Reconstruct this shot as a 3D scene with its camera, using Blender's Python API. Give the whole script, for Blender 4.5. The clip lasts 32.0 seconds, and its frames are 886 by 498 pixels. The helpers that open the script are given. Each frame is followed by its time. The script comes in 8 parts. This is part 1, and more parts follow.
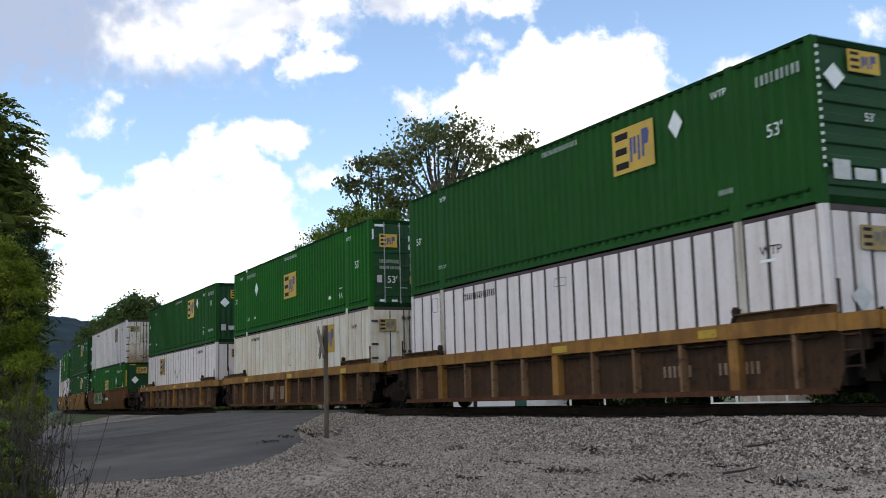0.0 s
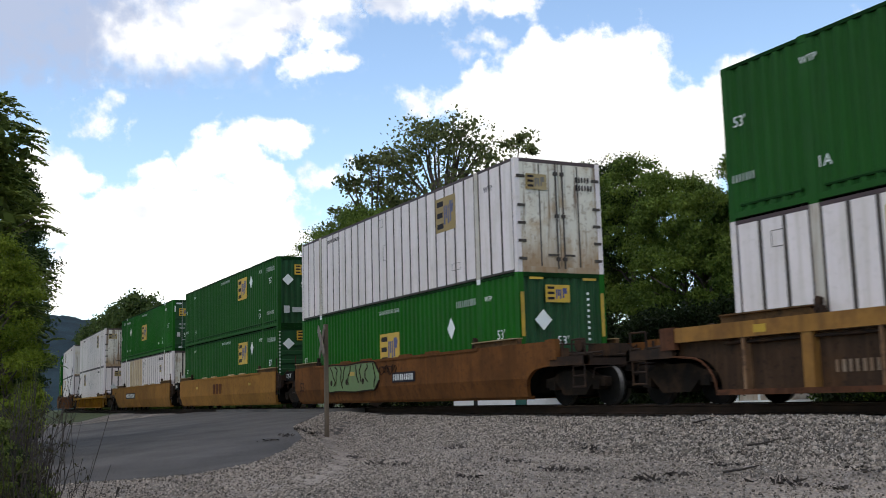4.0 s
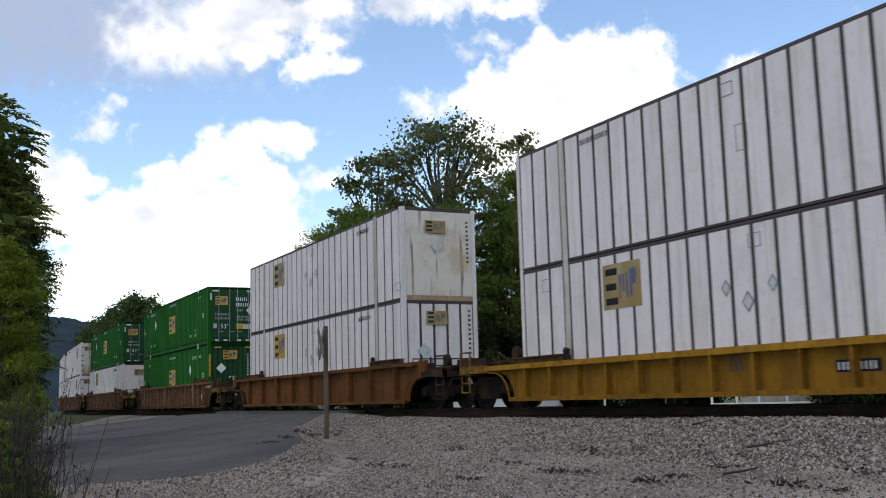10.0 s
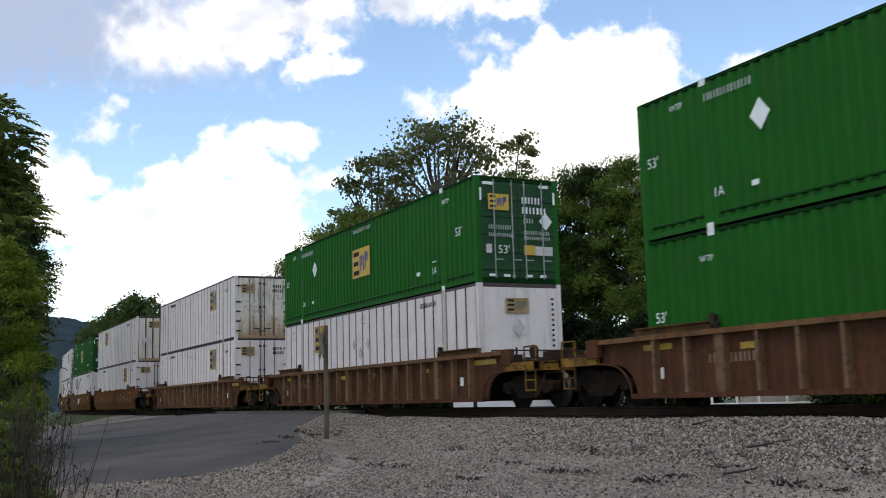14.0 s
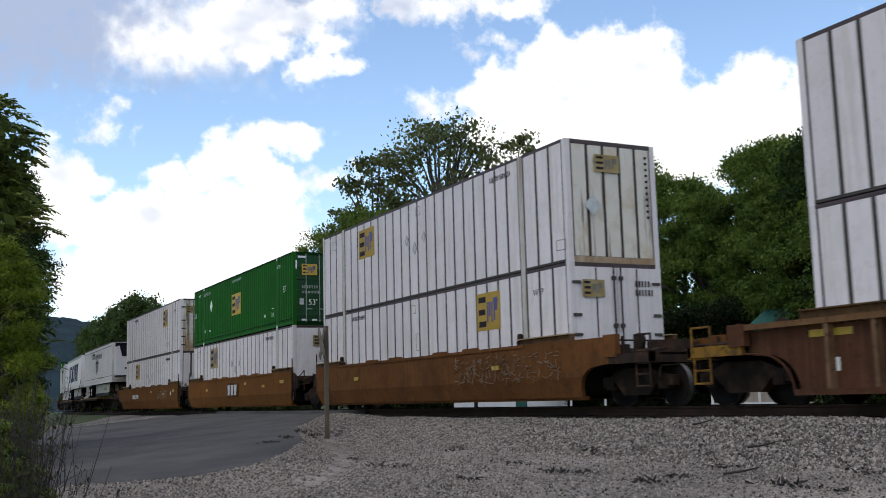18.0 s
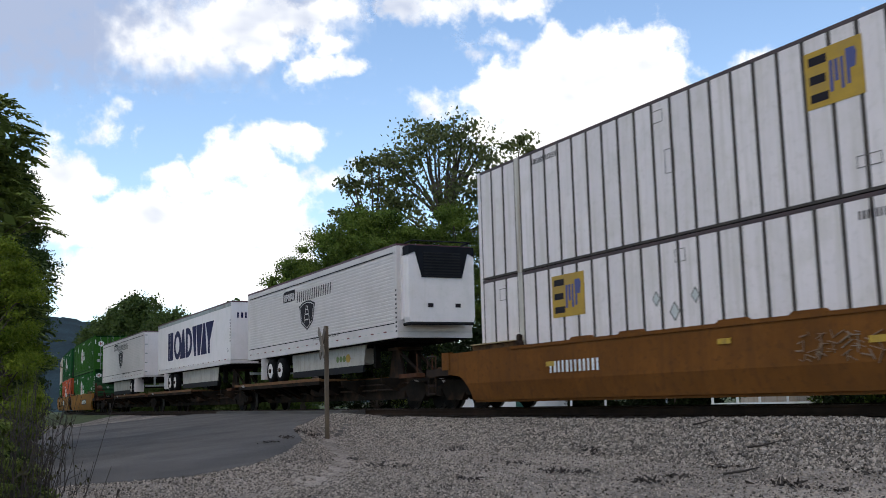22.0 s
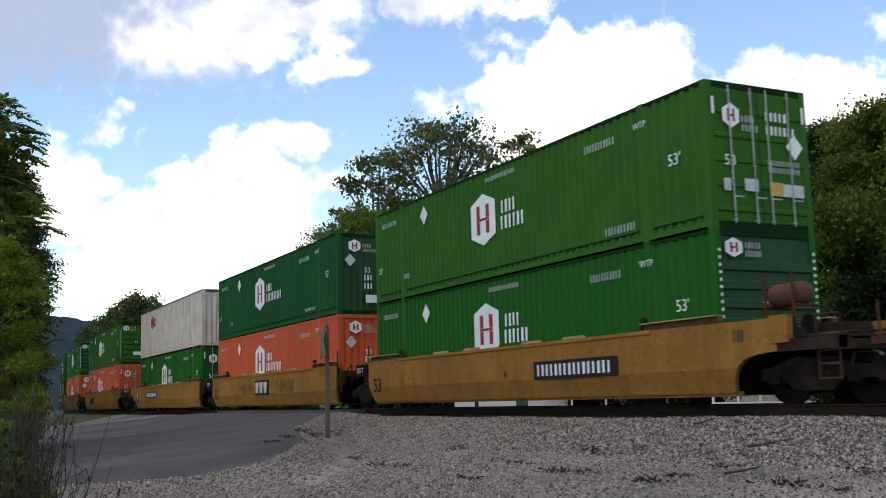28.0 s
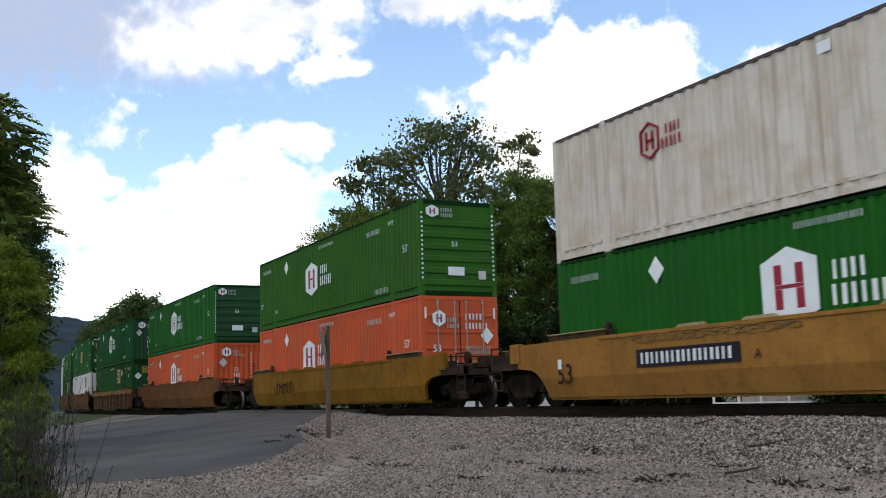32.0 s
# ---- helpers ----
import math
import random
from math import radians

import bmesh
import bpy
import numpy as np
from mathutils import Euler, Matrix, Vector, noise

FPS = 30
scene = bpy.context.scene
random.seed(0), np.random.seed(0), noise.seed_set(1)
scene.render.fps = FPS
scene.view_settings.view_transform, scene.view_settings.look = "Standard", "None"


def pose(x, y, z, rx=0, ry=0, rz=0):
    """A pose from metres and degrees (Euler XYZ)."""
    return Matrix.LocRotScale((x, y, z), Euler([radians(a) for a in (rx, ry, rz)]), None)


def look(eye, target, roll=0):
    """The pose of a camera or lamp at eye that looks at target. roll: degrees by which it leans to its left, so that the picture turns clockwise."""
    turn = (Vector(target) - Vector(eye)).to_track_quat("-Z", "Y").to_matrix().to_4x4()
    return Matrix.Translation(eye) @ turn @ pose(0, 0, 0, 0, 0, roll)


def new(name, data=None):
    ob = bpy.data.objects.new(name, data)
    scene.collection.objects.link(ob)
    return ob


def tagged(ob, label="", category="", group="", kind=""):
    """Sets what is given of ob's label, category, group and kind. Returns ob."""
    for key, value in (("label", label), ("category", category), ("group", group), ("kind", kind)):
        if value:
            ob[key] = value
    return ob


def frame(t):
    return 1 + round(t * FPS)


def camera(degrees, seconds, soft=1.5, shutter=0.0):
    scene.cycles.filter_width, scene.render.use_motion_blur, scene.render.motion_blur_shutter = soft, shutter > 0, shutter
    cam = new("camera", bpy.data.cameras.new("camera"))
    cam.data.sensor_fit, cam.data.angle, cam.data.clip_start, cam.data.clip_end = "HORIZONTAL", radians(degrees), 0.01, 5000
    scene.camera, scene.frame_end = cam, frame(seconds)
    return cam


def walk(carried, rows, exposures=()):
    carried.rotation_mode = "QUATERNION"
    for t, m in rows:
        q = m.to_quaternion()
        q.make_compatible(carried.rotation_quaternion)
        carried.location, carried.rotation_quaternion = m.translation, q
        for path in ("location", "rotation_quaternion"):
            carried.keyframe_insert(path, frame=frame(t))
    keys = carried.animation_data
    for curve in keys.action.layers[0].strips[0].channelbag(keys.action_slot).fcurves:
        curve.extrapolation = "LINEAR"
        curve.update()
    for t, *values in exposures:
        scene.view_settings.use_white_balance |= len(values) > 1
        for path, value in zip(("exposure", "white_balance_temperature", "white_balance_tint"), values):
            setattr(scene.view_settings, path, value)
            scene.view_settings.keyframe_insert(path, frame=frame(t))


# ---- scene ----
# Train runs along +X on a straight track; the camera stands at x=0, y=0. z=0 is the top of the rail.
EYE = Vector((0.0, 0.0, 0.2612))
YAW, TILT, LEAN = 62.849, 8.175, -1.537          # degrees: to the left of +Y, upward, roll
DEGREES = 45.891
TRACK_Y = 14.66                                   # centre of the track
FOCAL = 784 / math.tan(radians(DEGREES) / 2)      # lens in units of a picture 1568 wide


def aim(dx=0.0, dy=0.0):
    """Camera pose with a small drift (units of a picture 1568 wide)."""
    yaw, tilt = radians(YAW) + dx / FOCAL, radians(TILT) + dy / FOCAL
    f = Vector((-math.sin(yaw) * math.cos(tilt), math.cos(yaw) * math.cos(tilt), math.sin(tilt)))
    return look(EYE, EYE + f * 50, LEAN)


cam = camera(DEGREES, 32.0, soft=0.62, shutter=0.16)
walk(cam, [(0, aim(0, -1)), (0.6, aim(0, -1)), (1.0, aim(0.5, -3)), (3.5, aim(0.5, -3)), (5.5, aim(0.5, -4)), (6.5, aim(0.5, -4)),
           (7.0, aim(0, -1)), (7.6, aim(0, -1)), (8.0, aim(0, 0)), (14.0, aim(0, 0)), (17.0, aim(1, 0)), (25.0, aim(1.2, 0)),
           (27.5, aim(2, -1)), (30.0, aim(2.5, -1)), (32.0, aim(3.2, -1))],
     exposures=[(t, e, k, 9.5) for t, e, k in ((0, 0.50, 6750), (6, 0.53, 6800), (8, 0.50, 6750), (9, 0.42, 6600), (11, 0.40, 6600), (13, 0.50, 6800), (14.5, 0.50, 6750), (17, 0.40, 6550), (19, 0.42, 6600), (20, 0.44, 6700), (22, 0.40, 6550), (24, 0.26, 6400), (26, 0.26, 6400), (28, 0.52, 6700), (32, 0.56, 6750))])


def run(t):
    """Distance that the train has gone at t seconds; it slows a little."""
    return 13.072 * t - 0.01305 * t * t


BEND_X, BEND_R = -75.0, 560.0     # where the track begins to curve away from the camera, and the radius


def on_track(s):
    """Place and heading (degrees) of the point of the track's centre line at the distance s along it (s = x on the straight)."""
    if s >= BEND_X:
        return s, TRACK_Y, 0.0
    a = (BEND_X - s) / BEND_R
    return BEND_X - BEND_R * math.sin(a), TRACK_Y + BEND_R * (1 - math.cos(a)), -math.degrees(a)


def bend(x):
    """How far the track lies from its straight line at x."""
    q = min(420.0, max(0.0, BEND_X - x))
    return BEND_R - math.sqrt(BEND_R ** 2 - q * q)


# ---- light: bright cloudy sky, the hazy sun high behind the camera ----
SUN_UP, SUN_TURN = 58.0, 150.0      # elevation; degrees from +Y towards +X
world = bpy.data.worlds.new("world")
scene.world = world
world.use_nodes = True
wn = world.node_tree.nodes
sky = wn.new("ShaderNodeTexSky")
sky.sky_type, sky.sun_disc = 'NISHITA', False
sky.sun_elevation, sky.sun_rotation = radians(SUN_UP), radians(SUN_TURN)
sky.air_density, sky.dust_density, sky.ozone_density = 1.0, 0.05, 1.7
wn["Background"].inputs["Strength"].default_value = 0.16
world.node_tree.links.new(sky.outputs[0], wn["Background"].inputs["Color"])
sun = new("sun", bpy.data.lights.new("sun", 'SUN'))
sun.data.energy, sun.data.angle, sun.data.color = 1.3, radians(30), (1.0, 0.90, 0.76)
sun_dir = Vector((math.sin(radians(SUN_TURN)) * math.cos(radians(SUN_UP)), math.cos(radians(SUN_TURN)) * math.cos(radians(SUN_UP)), math.sin(radians(SUN_UP))))
sun.matrix_world = look(sun_dir * 100, (0, 0, 0))

# ---- materials ----
def material(name, base, rough=0.6, metal=0.0, spots=None, streak=None, grain=0.12, scale=3.0, bump=0.0, bump_scale=40.0, per_piece=0.0, coords="Object", spot_cut=(0.50, 0.66), streak_cut=(0.50, 0.66), spec=0.5, specks=None, fine_streak=None, foot=None):
    """A painted or bare surface: base colour with grain, blotches of dirt, and streaks that run down."""
    m = bpy.data.materials.new(name)
    m.use_nodes = True
    nt = m.node_tree
    n, l = nt.nodes, nt.links
    b = n["Principled BSDF"]
    b.inputs["Roughness"].default_value = rough
    b.inputs["Metallic"].default_value = metal
    b.inputs["Specular IOR Level"].default_value = spec
    tc = n.new("ShaderNodeTexCoord")
    info = n.new("ShaderNodeObjectInfo")
    shift = n.new("ShaderNodeVectorMath")
    shift.operation = 'ADD'
    times = n.new("ShaderNodeMath")
    times.operation = 'MULTIPLY'
    times.inputs[1].default_value = 37.0
    l.new(info.outputs["Random"], times.inputs[0])
    l.new(tc.outputs[coords], shift.inputs[0])
    l.new(times.outputs[0], shift.inputs[1])
    at = shift.outputs[0]

    def tex(s, detail=4.0, stretch=None):
        t = n.new("ShaderNodeTexNoise")
        t.inputs["Scale"].default_value = s
        t.inputs["Detail"].default_value = detail
        t.inputs["Roughness"].default_value = 0.6
        if stretch:
            mp = n.new("ShaderNodeMapping")
            mp.inputs["Scale"].default_value = stretch
            l.new(at, mp.inputs[0])
            l.new(mp.outputs[0], t.inputs["Vector"])
        else:
            l.new(at, t.inputs["Vector"])
        return t.outputs["Fac"]

    def mixed(fac, a, c):
        x = n.new("ShaderNodeMix")
        x.data_type = 'RGBA'
        l.new(fac, x.inputs["Factor"])
        for sock, v in ((x.inputs["A"], a), (x.inputs["B"], c)):
            if isinstance(v, tuple):
                sock.default_value = (*v, 1)
            else:
                l.new(v, sock)
        return x.outputs["Result"]

    def ramp(fac, lo, hi, top=1.0):
        r = n.new("ShaderNodeMapRange")
        r.inputs["From Min"].default_value, r.inputs["From Max"].default_value = lo, hi
        r.inputs["To Max"].default_value = top
        l.new(fac, r.inputs["Value"])
        return r.outputs["Result"]

    dark = tuple(c * (1 - grain) for c in base)
    light = tuple(min(1, c * (1 + grain)) for c in base)
    col = mixed(ramp(tex(scale), 0.3, 0.7), dark, light)
    fine = mixed(ramp(tex(scale * 12, 3), 0.25, 0.75), tuple(1 - grain * .7 for _ in base), (1.0, 1.0, 1.0))
    mul = n.new("ShaderNodeMix")
    mul.data_type, mul.blend_type = 'RGBA', 'MULTIPLY'
    mul.inputs["Factor"].default_value = 1.0
    l.new(col, mul.inputs["A"])
    l.new(fine, mul.inputs["B"])
    col = mul.outputs["Result"]
    if per_piece > 0:
        v = n.new("ShaderNodeHueSaturation")
        mr = n.new("ShaderNodeMapRange")
        mr.inputs["To Min"].default_value, mr.inputs["To Max"].default_value = 1 - per_piece, 1 + per_piece
        l.new(info.outputs["Random"], mr.inputs["Value"])
        l.new(mr.outputs[0], v.inputs["Value"])
        l.new(col, v.inputs["Color"])
        col = v.outputs[0]
    if streak:
        colr, amount = streak
        col = mixed(ramp(tex(1.0, 5, (5.0, 5.0, 0.35)), *streak_cut, amount), col, colr)
    if spots:
        colr, amount = spots
        col = mixed(ramp(tex(1.3, 8), *spot_cut, amount), col, colr)
    if fine_streak:
        colr, amount = fine_streak
        col = mixed(ramp(tex(1.0, 4, (9.0, 9.0, 0.45)), 0.50, 0.64, amount), col, colr)
    if specks:
        colr, amount = specks
        col = mixed(ramp(tex(7.0, 6), 0.555, 0.63, amount), col, colr)
    if foot:                    # rust that has crept up from the lower edge, in uneven tongues
        colr, amount, high = foot
        sep = n.new("ShaderNodeSeparateXYZ")
        l.new(tc.outputs[coords], sep.inputs[0])
        up = n.new("ShaderNodeMath")
        up.operation = 'MULTIPLY_ADD'
        up.inputs[1].default_value = -2.2 * high
        l.new(tex(1.0, 5, (4.0, 4.0, 0.6)), up.inputs[0])
        l.new(sep.outputs["Z"], up.inputs[2])
        col = mixed(ramp(up.outputs[0], high * 0.1, -high, amount), col, colr)
    l.new(col, b.inputs["Base Color"])
    rr = n.new("ShaderNodeMapRange")
    rr.inputs["To Min"].default_value, rr.inputs["To Max"].default_value = max(0.05, rough - 0.12), min(1, rough + 0.12)
    l.new(tex(scale * 2), rr.inputs["Value"])
    l.new(rr.outputs[0], b.inputs["Roughness"])
    if bump > 0:
        bp = n.new("ShaderNodeBump")
        bp.inputs["Strength"].default_value = bump
        bp.inputs["Distance"].default_value = 0.02
        l.new(tex(bump_scale, 4), bp.inputs["Height"])
        l.new(bp.outputs[0], b.inputs["Normal"])
    return m


RUST = (0.16, 0.06, 0.025)
GRIME = (0.09, 0.075, 0.06)
M = {
    "green": material("green paint", (0.0072, 0.094, 0.0050), 0.60, spec=0.12, spots=((0.018, 0.070, 0.012), 0.35), streak=((0.014, 0.058, 0.012), 0.3), grain=0.14, scale=0.7, fine_streak=((0.018, 0.10, 0.014), 0.25)),
    "green_dull": material("dull green paint", (0.0115, 0.068, 0.0100), 0.62, spec=0.10, spots=((0.020, 0.066, 0.018), 0.4), streak=((0.016, 0.052, 0.015), 0.35), grain=0.14, scale=0.7, fine_streak=((0.024, 0.085, 0.022), 0.25)),
    "green_end": material("dull green end paint", (0.0165, 0.064, 0.0225), 0.6, spec=0.15, spots=((0.026, 0.058, 0.028), 0.5), streak=((0.018, 0.040, 0.018), 0.45), grain=0.16, scale=1.0, specks=((0.03, 0.03, 0.02), 0.25)),
    "green_light": material("mid green paint", (0.034, 0.113, 0.015), 0.66, spec=0.06, spots=((0.04, 0.095, 0.026), 0.4), streak=((0.028, 0.08, 0.02), 0.3), grain=0.14, scale=0.7),
    "green_dark": material("dark green paint", (0.0135, 0.084, 0.022), 0.66, spec=0.06, spots=((0.018, 0.058, 0.022), 0.4), streak=((0.013, 0.045, 0.017), 0.3), grain=0.14, scale=0.7),
    "green_edge": material("dark edged green steel", (0.006, 0.030, 0.007), 0.75, grain=0.3, spec=0.05),
    "pale": material("dirty pale grey paint", (0.60, 0.535, 0.46), 0.65, spots=((0.42, 0.31, 0.20), 0.6), streak=((0.30, 0.19, 0.11), 0.55), grain=0.06, scale=0.9, spec=0.2, spot_cut=(0.47, 0.66), streak_cut=(0.50, 0.68), fine_streak=((0.36, 0.27, 0.19), 0.35)),
    "orange": material("orange paint", (0.55, 0.078, 0.014), 0.6, spec=0.3, spots=((0.36, 0.09, 0.04), 0.4), streak=((0.3, 0.08, 0.04), 0.35), grain=0.1, scale=0.8),
    "white": material("white painted aluminium", (0.672, 0.592, 0.580), 0.55, spots=((0.50, 0.45, 0.39), 0.35), streak=((0.44, 0.38, 0.31), 0.4), grain=0.03, scale=0.9, per_piece=0.05, specks=((0.36, 0.31, 0.26), 0.15), fine_streak=((0.46, 0.41, 0.35), 0.2)),
    "cream": material("cream stained paint", (0.62, 0.57, 0.48), 0.6, spots=((0.48, 0.37, 0.23), 0.6), streak=((0.38, 0.27, 0.16), 0.6), grain=0.05, scale=0.9, per_piece=0.05, spot_cut=(0.44, 0.62), streak_cut=(0.48, 0.66)),
    "cream_seam": material("brown stained joint", (0.27, 0.20, 0.125), 0.7, streak=((0.10, 0.065, 0.04), 0.7), grain=0.2, scale=3),
    "rusty_white": material("white paint with rust streaks", (0.61, 0.56, 0.47), 0.6, spots=((0.36, 0.22, 0.10), 0.7), streak=((0.11, 0.055, 0.024), 0.9), grain=0.06, scale=1.2, spot_cut=(0.52, 0.68), streak_cut=(0.52, 0.63), specks=((0.14, 0.075, 0.035), 0.45), foot=((0.27, 0.15, 0.06), 0.85, 0.9)),
    "stained_white": material("white paint with a few brown stains", (0.62, 0.55, 0.47), 0.6, spots=((0.45, 0.33, 0.21), 0.7), streak=((0.13, 0.075, 0.04), 0.85), grain=0.04, scale=1.2, streak_cut=(0.585, 0.68)),
    # grey posts, their own shadow put into a darker base
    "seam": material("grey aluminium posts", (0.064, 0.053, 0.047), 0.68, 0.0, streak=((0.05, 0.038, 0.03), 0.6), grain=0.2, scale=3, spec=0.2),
    "pale_post": material("stained aluminium post", (0.47, 0.42, 0.36), 0.6, 0.0, streak=((0.20, 0.13, 0.085), 0.75), grain=0.1, scale=3),
    "dark_rail": material("dark red brown steel rail", (0.05, 0.025, 0.025), 0.6, grain=0.3),
    "steel": material("galvanised steel", (0.34, 0.36, 0.35), 0.55, 0.3, spots=(RUST, 0.4), grain=0.2, spec=0.3),
    "black_steel": material("grimy black steel", (0.0095, 0.0085, 0.0078), 0.9, 0.0, spots=((0.026, 0.017, 0.012), 0.6), grain=0.4, bump=0.3, spec=0.05),
    "end_steel": material("rusty brown end steel", (0.030, 0.018, 0.0125), 0.85, spec=0.15, spots=((0.085, 0.042, 0.020), 0.7), streak=((0.014, 0.011, 0.010), 0.7), grain=0.3, scale=2.0, bump=0.2),
    "deck_yellow": material("dirty yellow end paint", (0.23, 0.115, 0.016), 0.8, spec=0.15, spots=((0.05, 0.028, 0.014), 0.85), streak=((0.05, 0.03, 0.016), 0.7), grain=0.2, scale=2.0, spot_cut=(0.46, 0.62), specks=((0.03, 0.018, 0.012), 0.8)),
    # worn ribs, lightened: their bright highlights are put into the base colour
    "rib_worn_lit": material("worn brown rib paint with painted highlight", (0.17, 0.092, 0.048), 0.75, spec=0.2, spots=((0.09, 0.045, 0.022), 0.7), streak=((0.24, 0.15, 0.09), 0.5), grain=0.2, scale=3.0, specks=((0.05, 0.025, 0.015), 0.7)),
    "guide_pale": material("weathered cream guide paint", (0.36, 0.27, 0.15), 0.75, spec=0.1, spots=((0.17, 0.09, 0.035), 0.7), grain=0.15, scale=2, specks=((0.08, 0.04, 0.02), 0.5)),
    "frame_grime": material("grimy brown cast steel", (0.0165, 0.0120, 0.0090), 0.9, spec=0.06, spots=((0.055, 0.031, 0.018), 0.65), streak=((0.010, 0.009, 0.008), 0.6), grain=0.35, scale=2.5, bump=0.25),
    "tan_panel": material("tan stained panel", (0.50, 0.37, 0.22), 0.65, spots=((0.58, 0.53, 0.46), 0.5), streak=((0.28, 0.18, 0.09), 0.6), grain=0.08, scale=0.9, per_piece=0.08),
    "wheel_tread": material("polished wheel tread", (0.14, 0.13, 0.12), 0.45, 0.5, grain=0.2),
    "brown": material("oxide brown car paint", (0.088, 0.036, 0.019), 0.8, spec=0.06, spots=((0.055, 0.025, 0.016), 0.7), streak=((0.045, 0.022, 0.014), 0.5), grain=0.22, scale=1.2, bump=0.15, specks=((0.040, 0.020, 0.014), 0.6), fine_streak=((0.15, 0.075, 0.045), 0.25)),
    # dirt, plus the shade under the top chord put into the base
    "sill_dirt_shade": material("dirty brown sill sheet darkened for shade", (0.050, 0.029, 0.018), 0.85, spec=0.06, spots=((0.085, 0.040, 0.018), 0.6), streak=((0.030, 0.020, 0.015), 0.6), grain=0.25, scale=1.2, bump=0.15, specks=((0.020, 0.014, 0.011), 0.6), fine_streak=((0.10, 0.055, 0.03), 0.3)),
    "guide_rust": material("rusty guide plate", (0.115, 0.058, 0.024), 0.8, spec=0.1, spots=((0.05, 0.027, 0.015), 0.7), streak=((0.04, 0.024, 0.015), 0.5), grain=0.25, scale=2.0, specks=((0.03, 0.02, 0.014), 0.6)),
    "brown_smooth": material("weathered brown car paint", (0.148, 0.058, 0.0185), 0.8, spec=0.06, spots=((0.070, 0.030, 0.012), 0.6), streak=((0.072, 0.034, 0.014), 0.45), grain=0.2, scale=0.5, bump=0.12, spot_cut=(0.46, 0.66), streak_cut=(0.48, 0.66), specks=((0.05, 0.024, 0.013), 0.4)),
    "tan": material("weathered yellow car paint", (0.300, 0.138, 0.031), 0.8, spec=0.06, spots=((0.200, 0.090, 0.024), 0.6), streak=((0.160, 0.076, 0.024), 0.4), grain=0.2, scale=0.5, bump=0.12, spot_cut=(0.47, 0.68), streak_cut=(0.50, 0.68), specks=((0.11, 0.05, 0.018), 0.35)),
    "tan_smooth": material("tan car paint", (0.265, 0.127, 0.031), 0.8, spec=0.06, spots=((0.160, 0.072, 0.021), 0.6), streak=((0.130, 0.062, 0.022), 0.4), grain=0.2, scale=0.5, bump=0.12, spot_cut=(0.47, 0.68), streak_cut=(0.50, 0.68), specks=((0.09, 0.042, 0.017), 0.35)),
    "amber": material("amber brown car paint", (0.158, 0.061, 0.015), 0.8, spec=0.06, spots=((0.100, 0.042, 0.014), 0.6), streak=((0.082, 0.037, 0.015), 0.4), grain=0.2, scale=0.5, bump=0.12, spot_cut=(0.47, 0.68), streak_cut=(0.50, 0.68), specks=((0.06, 0.03, 0.014), 0.35)),
    "chord": material("rusty tan top chord paint", (0.265, 0.130, 0.034), 0.75, spec=0.12, spots=((0.13, 0.060, 0.022), 0.7), streak=((0.09, 0.045, 0.02), 0.5), grain=0.2, scale=1.0, bump=0.15, spot_cut=(0.47, 0.62)),
    "chord_brown": material("dirty brown top chord paint", (0.165, 0.083, 0.036), 0.78, spec=0.1, spots=((0.085, 0.042, 0.022), 0.7), streak=((0.06, 0.032, 0.02), 0.5), grain=0.2, scale=1.2, bump=0.15, specks=((0.05, 0.027, 0.017), 0.5)),
    "yellow": material("dirty yellow car paint", (0.230, 0.108, 0.011), 0.8, spec=0.06, spots=((0.120, 0.052, 0.011), 0.6), streak=((0.075, 0.036, 0.012), 0.45), grain=0.2, scale=0.5, bump=0.12, spot_cut=(0.46, 0.66), streak_cut=(0.48, 0.66), specks=((0.07, 0.033, 0.012), 0.4)),
    "yellow_chord": material("yellow chord paint", (0.36, 0.180, 0.016), 0.8, spec=0.06, spots=((0.22, 0.10, 0.016), 0.6), streak=((0.12, 0.058, 0.018), 0.45), grain=0.2, scale=0.5, bump=0.12, spot_cut=(0.46, 0.66), streak_cut=(0.48, 0.66), specks=((0.10, 0.046, 0.014), 0.4)),
    "reflector": material("yellow reflective strip", (0.42, 0.255, 0.012), 0.5, spots=((0.2, 0.11, 0.015), 0.6), specks=((0.12, 0.07, 0.02), 0.5)),
    "logo_yellow": material("faded yellow decal", (0.52, 0.32, 0.018), 0.5, spots=((0.36, 0.23, 0.06), 0.5), grain=0.06),
    "logo_ochre": material("dirty ochre decal", (0.40, 0.245, 0.035), 0.6, spots=((0.28, 0.18, 0.06), 0.6), grain=0.1, spec=0.2),
    "logo_faded": material("worn ochre decal", (0.27, 0.18, 0.055), 0.6, spots=((0.40, 0.33, 0.22), 0.5), grain=0.1, spot_cut=(0.50, 0.68)),
    "ink": material("near black print", (0.018, 0.014, 0.018), 0.6, grain=0.2, spec=0.1),
    "navy": material("navy print", (0.016, 0.016, 0.060), 0.6, grain=0.1, spec=0.1),
    "blue_ink": material("blue print", (0.045, 0.050, 0.17), 0.5, grain=0.1),
    "marker_red": material("dark red marker", (0.16, 0.02, 0.02), 0.5, grain=0.2),
    "maroon": material("maroon roof rail paint", (0.075, 0.018, 0.028), 0.5, grain=0.2),
    "red_ink": material("red print", (0.30, 0.022, 0.038), 0.55, grain=0.15, spec=0.15),
    "white_ink": material("white print", (0.72, 0.73, 0.71), 0.5, spots=((0.4, 0.45, 0.4), 0.3), grain=0.06),
    "print_worn": material("worn small print", (0.34, 0.38, 0.34), 0.6, spots=((0.16, 0.2, 0.16), 0.5), grain=0.15, scale=9),
